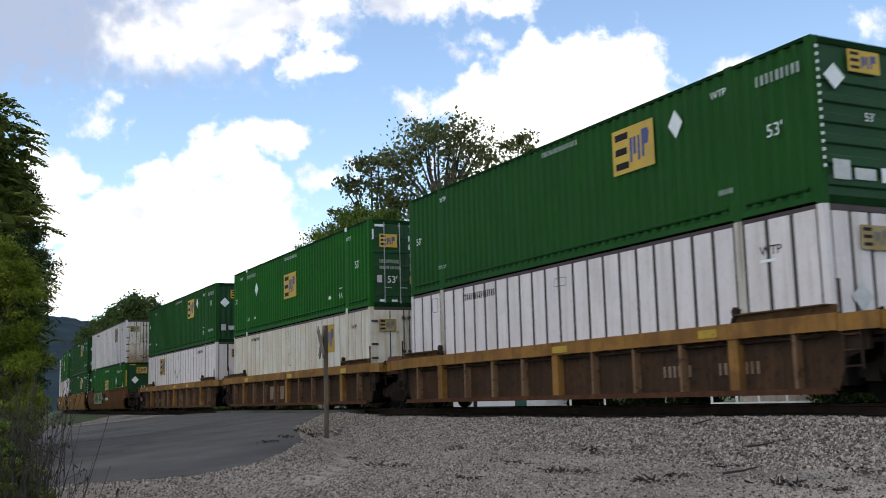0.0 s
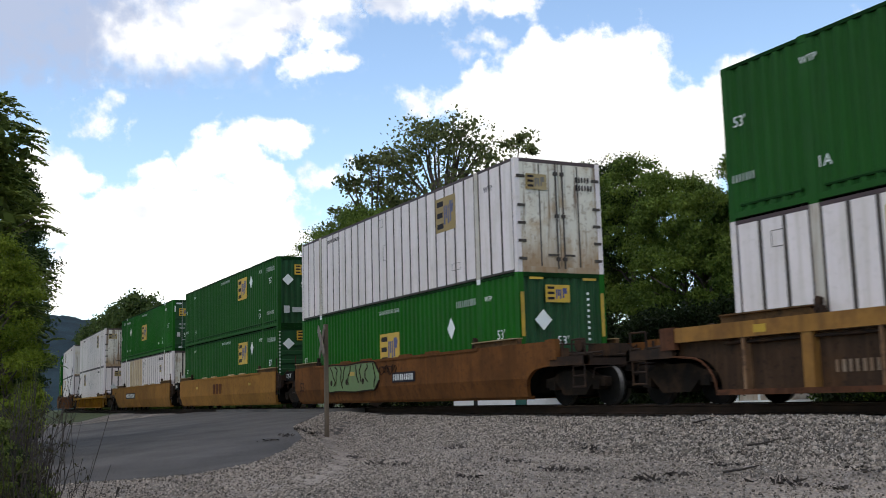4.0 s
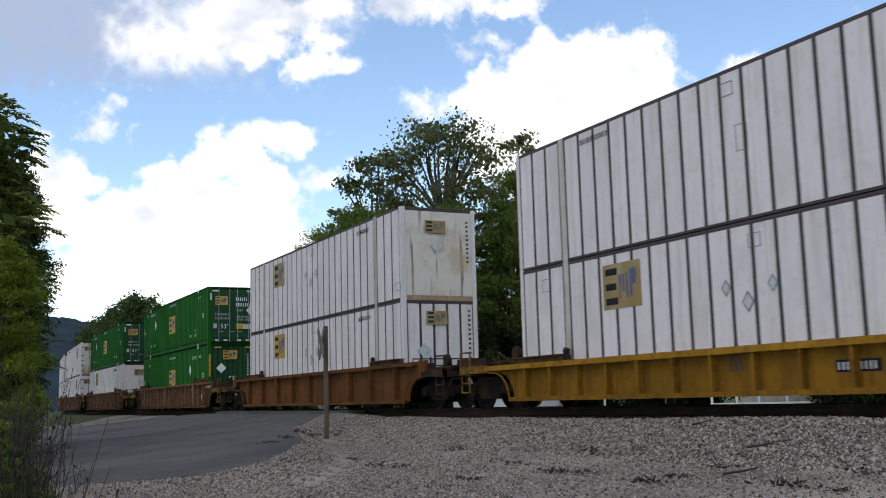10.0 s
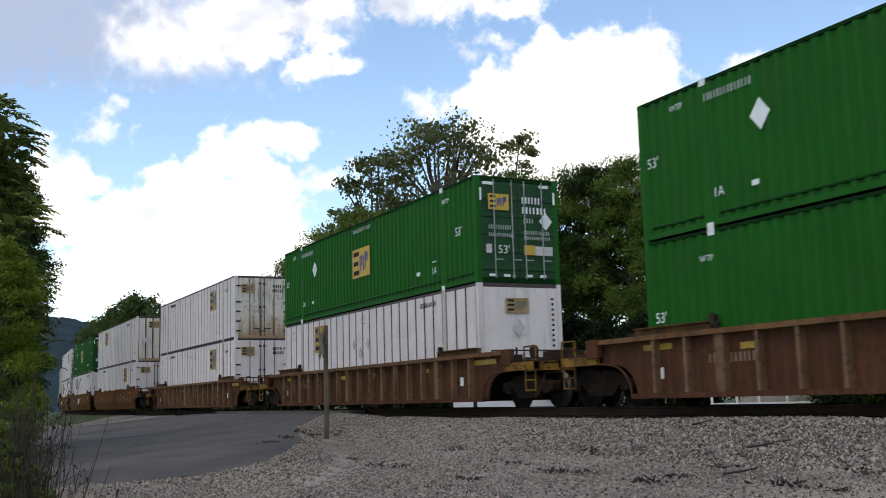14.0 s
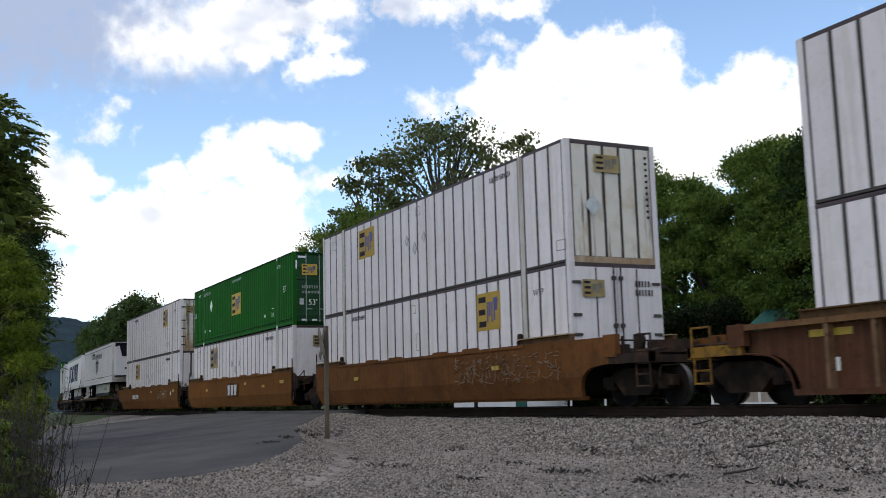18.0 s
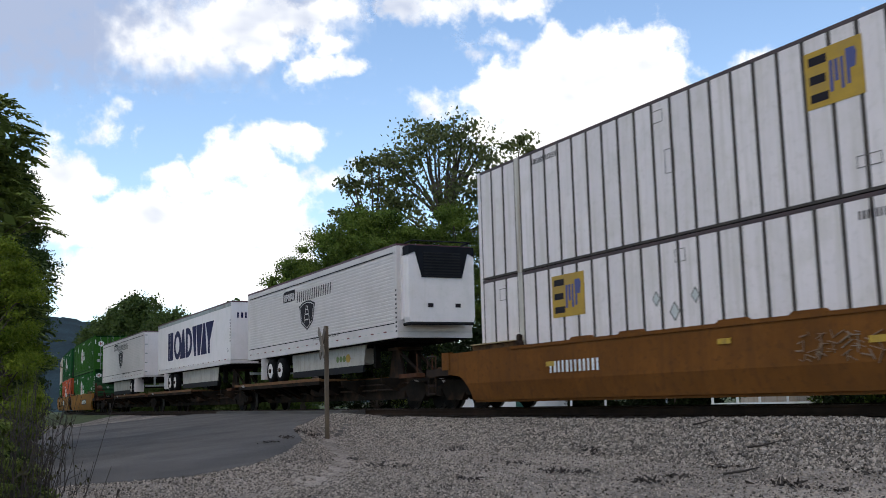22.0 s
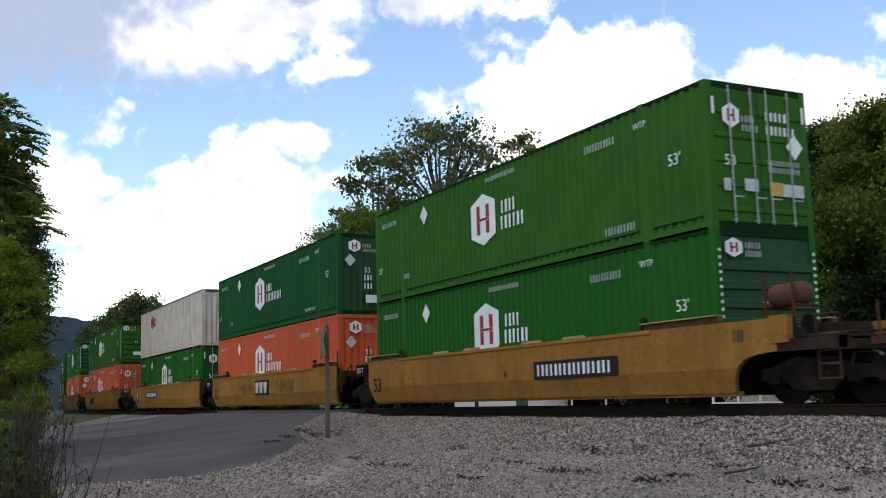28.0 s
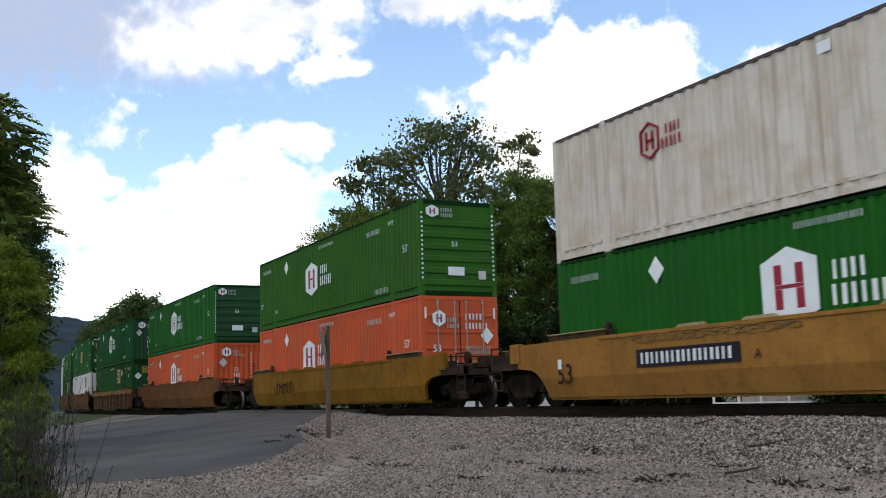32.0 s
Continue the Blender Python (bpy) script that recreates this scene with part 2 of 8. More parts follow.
    "grey_ink": material("pale worn print", (0.165, 0.150, 0.135), 0.7, grain=0.15, spec=0.1),
    "blue_worn": material("worn blue print", (0.10, 0.11, 0.19), 0.6, spots=((0.27, 0.19, 0.08), 0.6), grain=0.15, spec=0.15),
    "sticker": material("grey safety sticker", (0.48, 0.48, 0.46), 0.5, grain=0.15, scale=8),
    "tyre": material("tyre rubber", (0.009, 0.009, 0.0095), 0.9, grain=0.25, spec=0.05),
    "trailer_white": material("trailer white paint", (0.735, 0.668, 0.660), 0.5, spots=((0.56, 0.53, 0.48), 0.3), streak=((0.50, 0.46, 0.41), 0.25), grain=0.04, scale=0.8, specks=((0.45, 0.41, 0.37), 0.10)),
    "skirt_grey": material("grimy pale skirt", (0.40, 0.36, 0.32), 0.6, spots=((0.22, 0.19, 0.16), 0.6), streak=((0.20, 0.17, 0.14), 0.5), grain=0.06, scale=1.2, specks=((0.2, 0.17, 0.14), 0.3)),
    "mark_green": material("worn green print", (0.10, 0.15, 0.03), 0.6, grain=0.1),
    "trailer_silver": material("ribbed pale grey aluminium", (0.595, 0.535, 0.515), 0.5, 0.0, spots=((0.46, 0.41, 0.38), 0.4), grain=0.06, scale=0.8, specks=((0.36, 0.32, 0.28), 0.12)),
    "dark_roof": material("dark roof rail", (0.022, 0.022, 0.024), 0.7, 0.0, grain=0.2, spec=0.06),
    "reefer_black": material("black grille plastic", (0.010, 0.011, 0.015), 0.7, grain=0.2, spec=0.1),
    "rail": material("rusty running rail", (0.030, 0.018, 0.012), 0.85, 0.0, spots=((0.014, 0.009, 0.007), 0.6), grain=0.25, spec=0.1),
    "rail_top": material("worn rail head", (0.12, 0.11, 0.10), 0.45, 0.6, grain=0.15),
    "tie": material("creosoted timber", (0.026, 0.020, 0.016), 0.9, spots=((0.05, 0.042, 0.036), 0.6), grain=0.35, bump=0.4, per_piece=0.2, spec=0.1),
    "wood": material("weathered brown post timber", (0.10, 0.070, 0.045), 0.85, spots=((0.06, 0.045, 0.035), 0.5), streak=((0.17, 0.13, 0.09), 0.5), grain=0.25, bump=0.4),
    "sign": material("weathered sign board", (0.135, 0.105, 0.080), 0.75, spots=((0.08, 0.055, 0.04), 0.7), streak=((0.22, 0.19, 0.16), 0.5), grain=0.15),
    "bark": material("grey brown bark", (0.075, 0.055, 0.042), 0.9, spots=((0.13, 0.11, 0.09), 0.5), grain=0.3, bump=0.6, bump_scale=25),
    "dry": material("dead brown stalks", (0.030, 0.021, 0.016), 0.85, grain=0.3, scale=8),
    "shingle": material("weathered brown shingles", (0.075, 0.068, 0.060), 0.85, spots=((0.12, 0.105, 0.09), 0.7), grain=0.3, scale=3),
    "house_wall": material("white painted boards", (0.90, 0.90, 0.90), 0.6, spots=((0.5, 0.5, 0.48), 0.3), grain=0.05),
    "teal_roof": material("teal sheet roof", (0.022, 0.115, 0.092), 0.6, spots=((0.03, 0.09, 0.075), 0.5), grain=0.1),
    "dark_gap": material("dark interior", (0.015, 0.015, 0.016), 0.8, grain=0.2),
    "graffiti_green": material("dull green spray paint", (0.105, 0.17, 0.055), 0.6, spots=((0.10, 0.11, 0.05), 0.5), grain=0.15),
    "rust_print": material("dark rust print", (0.085, 0.030, 0.014), 0.75, spots=((0.15, 0.065, 0.02), 0.4), grain=0.2, spec=0.06),
    "graffiti_black": material("black spray paint", (0.030, 0.018, 0.014), 0.8, grain=0.2, spec=0.05),
    "graffiti_worn": material("worn brown spray paint", (0.150, 0.082, 0.028), 0.75, spots=((0.24, 0.13, 0.035), 0.8), grain=0.15, spot_cut=(0.42, 0.56)),
    "graffiti_grey": material("faded pale spray paint", (0.21, 0.148, 0.1), 0.75, spots=((0.16, 0.085, 0.04), 0.8), grain=0.15, spot_cut=(0.42, 0.56)),
    "tank": material("rusty brake tank paint", (0.115, 0.050, 0.030), 0.75, spots=((0.07, 0.032, 0.02), 0.6), grain=0.2, spec=0.15),
}


def leaf_material(name, a, c, glow=0.35):
    """Leaves: two greens mixed leaf by leaf, some light passing through."""
    m = bpy.data.materials.new(name)
    m.use_nodes = True
    n, l = m.node_tree.nodes, m.node_tree.links
    b = n["Principled BSDF"]
    b.inputs["Roughness"].default_value = 0.55
    b.inputs["Specular IOR Level"].default_value = 0.12
    geo = n.new("ShaderNodeNewGeometry")
    tc = n.new("ShaderNodeTexCoord")
    nz = n.new("ShaderNodeTexNoise")
    nz.inputs["Scale"].default_value = 0.5
    l.new(tc.outputs["Object"], nz.inputs["Vector"])
    add = n.new("ShaderNodeMath")
    add.operation = 'MULTIPLY_ADD'
    add.inputs[1].default_value = 0.6
    l.new(geo.outputs["Random Per Island"], add.inputs[0])
    mr = n.new("ShaderNodeMapRange")
    mr.inputs["From Min"].default_value, mr.inputs["From Max"].default_value = 0.35, 0.65
    mr.inputs["To Min"].default_value, mr.inputs["To Max"].default_value = -0.1, 0.5
    l.new(nz.outputs["Fac"], mr.inputs["Value"])
    l.new(mr.outputs[0], add.inputs[2])
    mix = n.new("ShaderNodeMix")
    mix.data_type = 'RGBA'
    mix.clamp_factor = True
    mix.inputs["A"].default_value, mix.inputs["B"].default_value = (*a, 1), (*c, 1)
    l.new(add.outputs[0], mix.inputs["Factor"])
    l.new(mix.outputs["Result"], b.inputs["Base Color"])
    tr = n.new("ShaderNodeBsdfTranslucent")
    l.new(mix.outputs["Result"], tr.inputs["Color"])
    ms = n.new("ShaderNodeMixShader")
    ms.inputs[0].default_value = glow
    l.new(b.outputs[0], ms.inputs[1])
    l.new(tr.outputs[0], ms.inputs[2])
    l.new(ms.outputs[0], n["Material Output"].inputs["Surface"])
    return m


M["leaf"] = leaf_material("broad leaves", (0.038, 0.068, 0.013), (0.165, 0.222, 0.040))
# darker copy of the broad leaves, shade put into the colour
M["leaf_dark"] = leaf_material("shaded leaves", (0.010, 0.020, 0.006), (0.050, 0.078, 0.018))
M["leaf_bright"] = leaf_material("young leaves", (0.085, 0.125, 0.012), (0.25, 0.30, 0.038), 0.5)
M["leaf_frond"] = leaf_material("feathered leaves", (0.060, 0.086, 0.021), (0.205, 0.245, 0.055), 0.4)
# undergrowth leaves: shade below the trees put into the colour
M["leaf_shade"] = leaf_material("undergrowth leaves darkened for shade", (0.005, 0.010, 0.003), (0.019, 0.031, 0.008))
M["leaf_olive"] = leaf_material("olive leaves", (0.055, 0.070, 0.026), (0.185, 0.200, 0.078), 0.5)
M["leaf_far"] = leaf_material("distant leaves", (0.036, 0.058, 0.016), (0.088, 0.120, 0.032), 0.3)
M["grass"] = leaf_material("rough grass", (0.025, 0.024, 0.010), (0.07, 0.065, 0.025), 0.3)


def ground_material(name, a, c, small, bump, stain=None):
    """Ground: two tones at two scales, fine relief."""
    m = bpy.data.materials.new(name)
    m.use_nodes = True
    n, l = m.node_tree.nodes, m.node_tree.links
    b = n["Principled BSDF"]
    b.inputs["Roughness"].default_value = 0.9
    b.inputs["Specular IOR Level"].default_value = 0.25
    tc = n.new("ShaderNodeTexCoord")

    def noise_at(s, d=5):
        t = n.new("ShaderNodeTexNoise")
        t.inputs["Scale"].default_value, t.inputs["Detail"].default_value = s, d
        l.new(tc.outputs["Object"], t.inputs["Vector"])
        return t.outputs["Fac"]

    vo = n.new("ShaderNodeTexVoronoi")
    vo.inputs["Scale"].default_value = small
    l.new(tc.outputs["Object"], vo.inputs["Vector"])
    val = n.new("ShaderNodeSeparateColor")
    l.new(vo.outputs["Color"], val.inputs[0])
    r = n.new("ShaderNodeMapRange")
    r.inputs["From Min"].default_value, r.inputs["From Max"].default_value = 0.35, 0.65
    l.new(noise_at(0.6), r.inputs["Value"])
    avg = n.new("ShaderNodeMath")
    avg.operation = 'MULTIPLY_ADD'
    avg.inputs[1].default_value = 0.55
    l.new(val.outputs[0], avg.inputs[0])
    sc = n.new("ShaderNodeMath")
    sc.operation = 'MULTIPLY'
    sc.inputs[1].default_value = 0.45
    l.new(r.outputs[0], sc.inputs[0])
    l.new(sc.outputs[0], avg.inputs[2])
    mix = n.new("ShaderNodeMix")
    mix.data_type = 'RGBA'
    mix.inputs["A"].default_value, mix.inputs["B"].default_value = (*a, 1), (*c, 1)
    l.new(avg.outputs[0], mix.inputs["Factor"])
    col = mix.outputs["Result"]
    if stain:
        r2 = n.new("ShaderNodeMapRange")
        r2.inputs["From Min"].default_value, r2.inputs["From Max"].default_value = 0.52, 0.68
        r2.inputs["To Max"].default_value = stain[1]
        l.new(noise_at(0.25, 6), r2.inputs["Value"])
        mx = n.new("ShaderNodeMix")
        mx.data_type = 'RGBA'
        mx.inputs["B"].default_value = (*stain[0], 1)
        l.new(col, mx.inputs["A"])
        l.new(r2.outputs[0], mx.inputs["Factor"])
        col = mx.outputs["Result"]
    l.new(col, b.inputs["Base Color"])
    bp = n.new("ShaderNodeBump")
    bp.inputs["Strength"].default_value, bp.inputs["Distance"].default_value = bump, 0.03
    l.new(vo.outputs["Distance"], bp.inputs["Height"])
    l.new(bp.outputs[0], b.inputs["Normal"])
    return m


M["gravel"] = ground_material("grey gravel ground", (0.064, 0.053, 0.045), (0.410, 0.348, 0.300), 30.0, 1.0, ((0.10, 0.088, 0.078), 0.55))
# bed darkened so the gaps between the stones look shaded
M["bank"] = ground_material("ballast bed darkened for shaded gaps", (0.035, 0.030, 0.026), (0.11, 0.096, 0.086), 34.0, 0.9)
# track bed coloured dark to stand in for shade under the train
M["bed_shade"] = ground_material("track bed darkened for under-train shade", (0.022, 0.019, 0.017), (0.065, 0.057, 0.05), 30.0, 0.9)
M["asphalt"] = ground_material("worn asphalt", (0.050, 0.045, 0.042), (0.112, 0.101, 0.095), 60.0, 0.25, ((0.038, 0.034, 0.032), 0.75))
M["meadow"] = ground_material("rough meadow ground", (0.035, 0.05, 0.018), (0.09, 0.10, 0.04), 8.0, 0.8)


def stone_material():
    """Ballast stones, each its own grey."""
    m = bpy.data.materials.new("ballast stone")
    m.use_nodes = True
    n, l = m.node_tree.nodes, m.node_tree.links
    b = n["Principled BSDF"]
    b.inputs["Roughness"].default_value = 0.9
    b.inputs["Specular IOR Level"].default_value = 0.25
    geo = n.new("ShaderNodeNewGeometry")
    r = n.new("ShaderNodeValToRGB")
    r.color_ramp.elements[0].color = (0.042, 0.035, 0.029, 1)
    r.color_ramp.elements[1].color = (0.425, 0.358, 0.305, 1)
    e = r.color_ramp.elements.new(0.6)
    e.color = (0.240, 0.202, 0.172, 1)
    l.new(geo.outputs["Random Per Island"], r.inputs[0])
    l.new(r.outputs[0], b.inputs["Base Color"])
    return m


M["stone"] = stone_material()
# ---- mesh helpers ----
class Shape:
    """Collects faces of one part; each face may name its material slot."""

    def __init__(self):
        self.v, self.f, self.m = [], [], []

    def face(self, pts, mat=0):
        i = len(self.v)
        self.v.extend(pts)
        self.f.append(tuple(range(i, i + len(pts))))
        self.m.append(mat)

    def box(self, x0, x1, y0, y1, z0, z1, mat=0):
        i = len(self.v)
        self.v.extend([(x0, y0, z0), (x1, y0, z0), (x1, y1, z0), (x0, y1, z0), (x0, y0, z1), (x1, y0, z1), (x1, y1, z1), (x0, y1, z1)])
        for q in ((0, 3, 2, 1), (4, 5, 6, 7), (0, 1, 5, 4), (1, 2, 6, 5), (2, 3, 7, 6), (3, 0, 4, 7)):
            self.f.append(tuple(i + k for k in q))
            self.m.append(mat)
        return self

    def bevel_box(self, x0, x1, y0, y1, z0, z1, b=0.01, mat=0):
        """A box whose upright and level edges on the -y side are chamfered."""
        prof = [(x0, y1), (x0, y0 + b), (x0 + b, y0), (x1 - b, y0), (x1, y0 + b), (x1, y1)]
        return self.prism([(x, y) for x, y in prof], "z", z0, z1, mat)

    def prism(self, poly, axis, a, c, mat=0):
        """Extrudes a polygon: axis y takes (x, z) points, axis x (y, z), axis z (x, y)."""
        def put(p, d):
            return {"y": (p[0], d, p[1]), "x": (d, p[0], p[1]), "z": (p[0], p[1], d)}[axis]
        k, i = len(poly), len(self.v)
        self.v.extend([put(p, a) for p in poly] + [put(p, c) for p in poly])
        self.f.append(tuple(range(i, i + k)))
        self.f.append(tuple(range(i + 2 * k - 1, i + k - 1, -1)))
        self.m += [mat, mat]
        for j in range(k):
            q = (j + 1) % k
            self.f.append((i + q, i + j, i + k + j, i + k + q))
            self.m.append(mat)
        return self

    def rod(self, a, c, r, n=8, mat=0, r2=None):
        a, c = Vector(a), Vector(c)
        d = (c - a).normalized()
        u = d.orthogonal().normalized()
        w = d.cross(u)
        i, r2 = len(self.v), r if r2 is None else r2
        for base, rad in ((a, r), (c, r2)):
            for j in range(n):
                t = 2 * math.pi * j / n
                self.v.append(tuple(base + (u * math.cos(t) + w * math.sin(t)) * rad))
        for j in range(n):
            q = (j + 1) % n
            self.f.append((i + j, i + q, i + n + q, i + n + j))
            self.m.append(mat)
        self.f.append(tuple(range(i + n - 1, i - 1, -1)))
        self.f.append(tuple(range(i + n, i + 2 * n)))
        self.m += [mat, mat]
        return self

    def turn(self, profile, centre, n=20, mat=0, caps=True):
        """A body of revolution about the y axis: profile of (y, radius)."""
        cx, cy, cz = centre
        i = len(self.v)
        for y, r in profile:
            for j in range(n):
                t = 2 * math.pi * j / n
                self.v.append((cx + r * math.cos(t), cy + y, cz + r * math.sin(t)))
        for k in range(len(profile) - 1):
            for j in range(n):
                q = (j + 1) % n
                self.f.append((i + k * n + j, i + (k + 1) * n + j, i + (k + 1) * n + q, i + k * n + q))
                self.m.append(mat)
        if not caps:
            return self
        self.f.append(tuple(i + j for j in range(n)))
        e = i + (len(profile) - 1) * n
        self.f.append(tuple(e + j for j in range(n - 1, -1, -1)))
        self.m += [mat, mat]
        return self

    def mesh(self, name, mats, smooth=False):
        me = bpy.data.meshes.new(name)
        me.from_pydata([tuple(p) for p in self.v], [], self.f)
        for k in mats:
            me.materials.append(M[k])
        me.polygons.foreach_set("material_index", self.m)
        if smooth:
            me.polygons.foreach_set("use_smooth", [True] * len(self.f))
        me.update()
        return me


def part(name, shape, mats, parent, label="", at=None, smooth=False):
    """ONE mesh object under a thing or a part. shape: a Shape or a finished mesh."""
    me = shape.mesh(name, mats if isinstance(mats, (list, tuple)) else [mats], smooth) if isinstance(shape, Shape) else shape
    ob = new(name, me)
    ob.parent = parent
    if at is not None:
        ob.matrix_basis = at if isinstance(at, Matrix) else Matrix.Translation(at)
    if label:
        ob["label"] = label
    if name == "lettering" and isinstance(shape, Shape) and len(shape.f) > 12:
        ob["kind"] = "stuff"        # rows of bars too small to tell apart
    return ob


def thing(name, m, label, category, group=""):
    ob = new(name)
    ob.empty_display_size = 0.3
    ob.matrix_basis = m
    return tagged(ob, label, category, group)


def solo(name, shape, mats, m, label, category, group="", kind="", smooth=False):
    ob = new(name, shape.mesh(name, mats if isinstance(mats, (list, tuple)) else [mats], smooth) if isinstance(shape, Shape) else shape)
    ob.matrix_basis = m
    return tagged(ob, label, category, group, kind)


WORDS = {}


def words(text, size, mat):
    """Flat lettering that faces -y, its left foot at the origin; made once and shared."""
    key = (text, size, mat)
    if key not in WORDS:
        cu = bpy.data.curves.new("lettering", 'FONT')
        cu.body, cu.size, cu.extrude, cu.resolution_u = text, size, 0.001, 3
        tmp = bpy.data.objects.new("lettering", cu)
        me = bpy.data.meshes.new_from_object(tmp)
        me.transform(Euler((math.pi / 2, 0, 0)).to_matrix().to_4x4())
        me.materials.clear()
        me.materials.append(M[mat])
        bpy.data.objects.remove(tmp)
        WORDS[key] = me
    return WORDS[key]


MOVING = []          # (thing, place along the train, height): all that rides on the track
# ---- ground, track, road ----
def lerp(x, xs, ys):
    return float(np.interp(x, xs, ys))


def road_x(y):
    """Near edge of the crossing road (its +X side) at y; it flares towards the camera."""
    return lerp(y, [-30, -6, 0, 2.7, 3.9, 5.1, 6.25, 7.6, 9.2, 12, 14, 40], [-40, -26, -20.0, -17.5, -16.4, -17.0, -18.7, -21.7, -27.0, -32.5, -33.0, -33.0])


def road_far(y):
    return lerp(y, [-30, 0, 3, 6, 10, 14, 40], [-62, -52, -52, -52, -52, -50, -49])


def ground_z(x, y):
    y -= bend(x)
    bank = lerp(y, [-40, 0, 5, 9.2, 10.4, 12.6, 13.1, 16.3, 16.8, 18.9, 22, 60, 200], [-1.5, -1.3, -0.95, -0.78, -0.72, -0.28, -0.23, -0.23, -0.28, -0.8, -0.9, -0.75, 0.0])
    ramp = lerp(y, [-40, 0, 5, 9, 12.4, 17.0, 22, 60, 200], [-1.4, -1.15, -0.72, -0.42, -0.13, -0.13, -0.35, -0.7, 0.0])
    inside = min(1, max(0, (road_x(y) + 2.4 - x) / 2.0)) * min(1, max(0, (x - road_far(y) + 3) / 4))
    z = bank + (ramp - bank) * inside
    if abs(y - TRACK_Y) < 1.75 and inside > 0.5:
        z = -0.2
    far = max(0.0, math.hypot(x + 20, y - 8) - 25)
    return z + 0.05 * noise.noise((x * 0.35, y * 0.35, 0)) * (1 - 0.7 * inside) * (1 if far < 60 else 0.5)


def axis_values(stops):
    out = []
    for (a, c, step) in stops:
        n = max(1, round((c - a) / step))
        out += [a + (c - a) * i / n for i in range(n)]
    return out + [stops[-1][1]]


xs = axis_values([(-3000, -600, 300), (-600, -150, 45), (-150, -60, 5), (-60, -5, 0.5), (-5, 15, 1.5), (15, 120, 20), (120, 3000, 400)])
ys = axis_values([(-3000, -300, 300), (-300, -40, 40), (-40, -6, 3), (-6, 20, 0.4), (20, 60, 3), (60, 300, 20), (300, 3000, 300)])
g = Shape()
g.v = [(x, y, ground_z(x, y)) for y in ys for x in xs]
nx = len(xs)
for j in range(len(ys) - 1):
    for i in range(nx - 1):
        g.f.append((j * nx + i, j * nx + i + 1, (j + 1) * nx + i + 1, (j + 1) * nx + i))
        x, y = xs[i], ys[j]
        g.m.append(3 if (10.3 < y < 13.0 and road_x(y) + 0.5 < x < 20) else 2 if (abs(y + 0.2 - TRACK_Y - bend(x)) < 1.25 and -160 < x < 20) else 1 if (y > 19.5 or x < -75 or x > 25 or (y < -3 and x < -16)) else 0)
solo("ground", g, ["gravel", "meadow", "bed_shade", "bank"], Matrix(), "grey gravel ground beside the railway", "ground", kind="structure", smooth=True)

# crossing road, a thin slab on the ground
rd = Shape()
rows = axis_values([(-30, 0, 2.0), (0, 13.0, 0.5)])
cols = 24


def road_points(y, lift):
    a, c = road_x(y), road_far(y)
    ragged = 0.22 * noise.noise((y * 1.7, 3.1, 0)) + 0.10 * noise.noise((y * 6, 9.1, 0))
    pts = []
    for k in range(cols + 1):
        x = a + ragged + (c - a) * (k / cols) ** 1.5
        pts.append((x, y, max(ground_z(x, y), lerp(y, [-40, 0, 5, 9, 12.4], [-1.4, -1.15, -0.72, -0.42, -0.13])) + lift))
    return pts


grid = [road_points(y, 0.014) for y in rows]
for r in grid:
    rd.v.extend(r)
for j in range(len(rows) - 1):
    for k in range(cols):
        a = j * (cols + 1) + k
        rd.f.append((a, a + cols + 1, a + cols + 2, a + 1))
        rd.m.append(0)
n0 = len(rd.v)
for r in grid:
    rd.v.append((r[0][0] + 0.10, r[0][1], r[0][2] - 0.05))
for j in range(len(rows) - 1):
    rd.f.append((j * (cols + 1), n0 + j, n0 + j + 1, (j + 1) * (cols + 1)))
    rd.m.append(0)
solo("road", rd, ["asphalt"], Matrix(), "worn grey asphalt road over the railway crossing", "road", kind="structure", smooth=True)

# far side of the crossing
rd2 = Shape()
for j in range(12):
    y0, y1 = 16.4 + j * 2.5, 16.4 + (j + 1) * 2.5
    for k in range(6):
        xa, xb = -33 - 16 * k / 6, -33 - 16 * (k + 1) / 6
        rd2.face([(x, y, lerp(y, [12.4, 17.0, 22, 60], [-0.13, -0.13, -0.35, -0.7]) + 0.03 + 0.0 * x) for x, y in ((xa, y0), (xa, y1), (xb, y1), (xb, y0))])
solo("road", rd2, ["asphalt"], Matrix(), "asphalt road on the far side of the crossing", "road", kind="structure")

# track
track = thing("track", Matrix(), "railway track with rusty rails on timber ties", "railway")
track["kind"] = "structure"
for side in (-1, 1):
    yc = TRACK_Y + side * 0.755
    rs = Shape()
    prof = [(-0.07, -0.185), (0.07, -0.185), (0.07, -0.165), (0.012, -0.15), (0.012, -0.05), (0.036, -0.035), (0.036, -0.006), (0.03, -0.001),
            (-0.03, -0.001), (-0.036, -0.006), (-0.036, -0.035), (-0.012, -0.05), (-0.012, -0.15), (-0.07, -0.165)]
    rs.prism([(yc + q, z) for q, z in prof], "x", BEND_X, 120)
    rs.box(BEND_X, 120, yc - 0.028, yc + 0.028, -0.003, 0.0, 1)
    i0 = len(rs.v)
    stops = [BEND_X - 9.0 * k for k in range(42)]
    for st in stops:            # the curve, ring by ring
        x, y, turn = on_track(st)
        u = Vector((math.sin(radians(-turn)), math.cos(radians(-turn)), 0))
        rs.v.extend([tuple(Vector((x, y, z)) + u * (side * 0.755 + q)) for q, z in prof])
    m_ = len(prof)
    for j in range(len(stops) - 1):
        for k in range(m_):
            q = (k + 1) % m_
            rs.f.append((i0 + j * m_ + k, i0 + j * m_ + q, i0 + (j + 1) * m_ + q, i0 + (j + 1) * m_ + k))
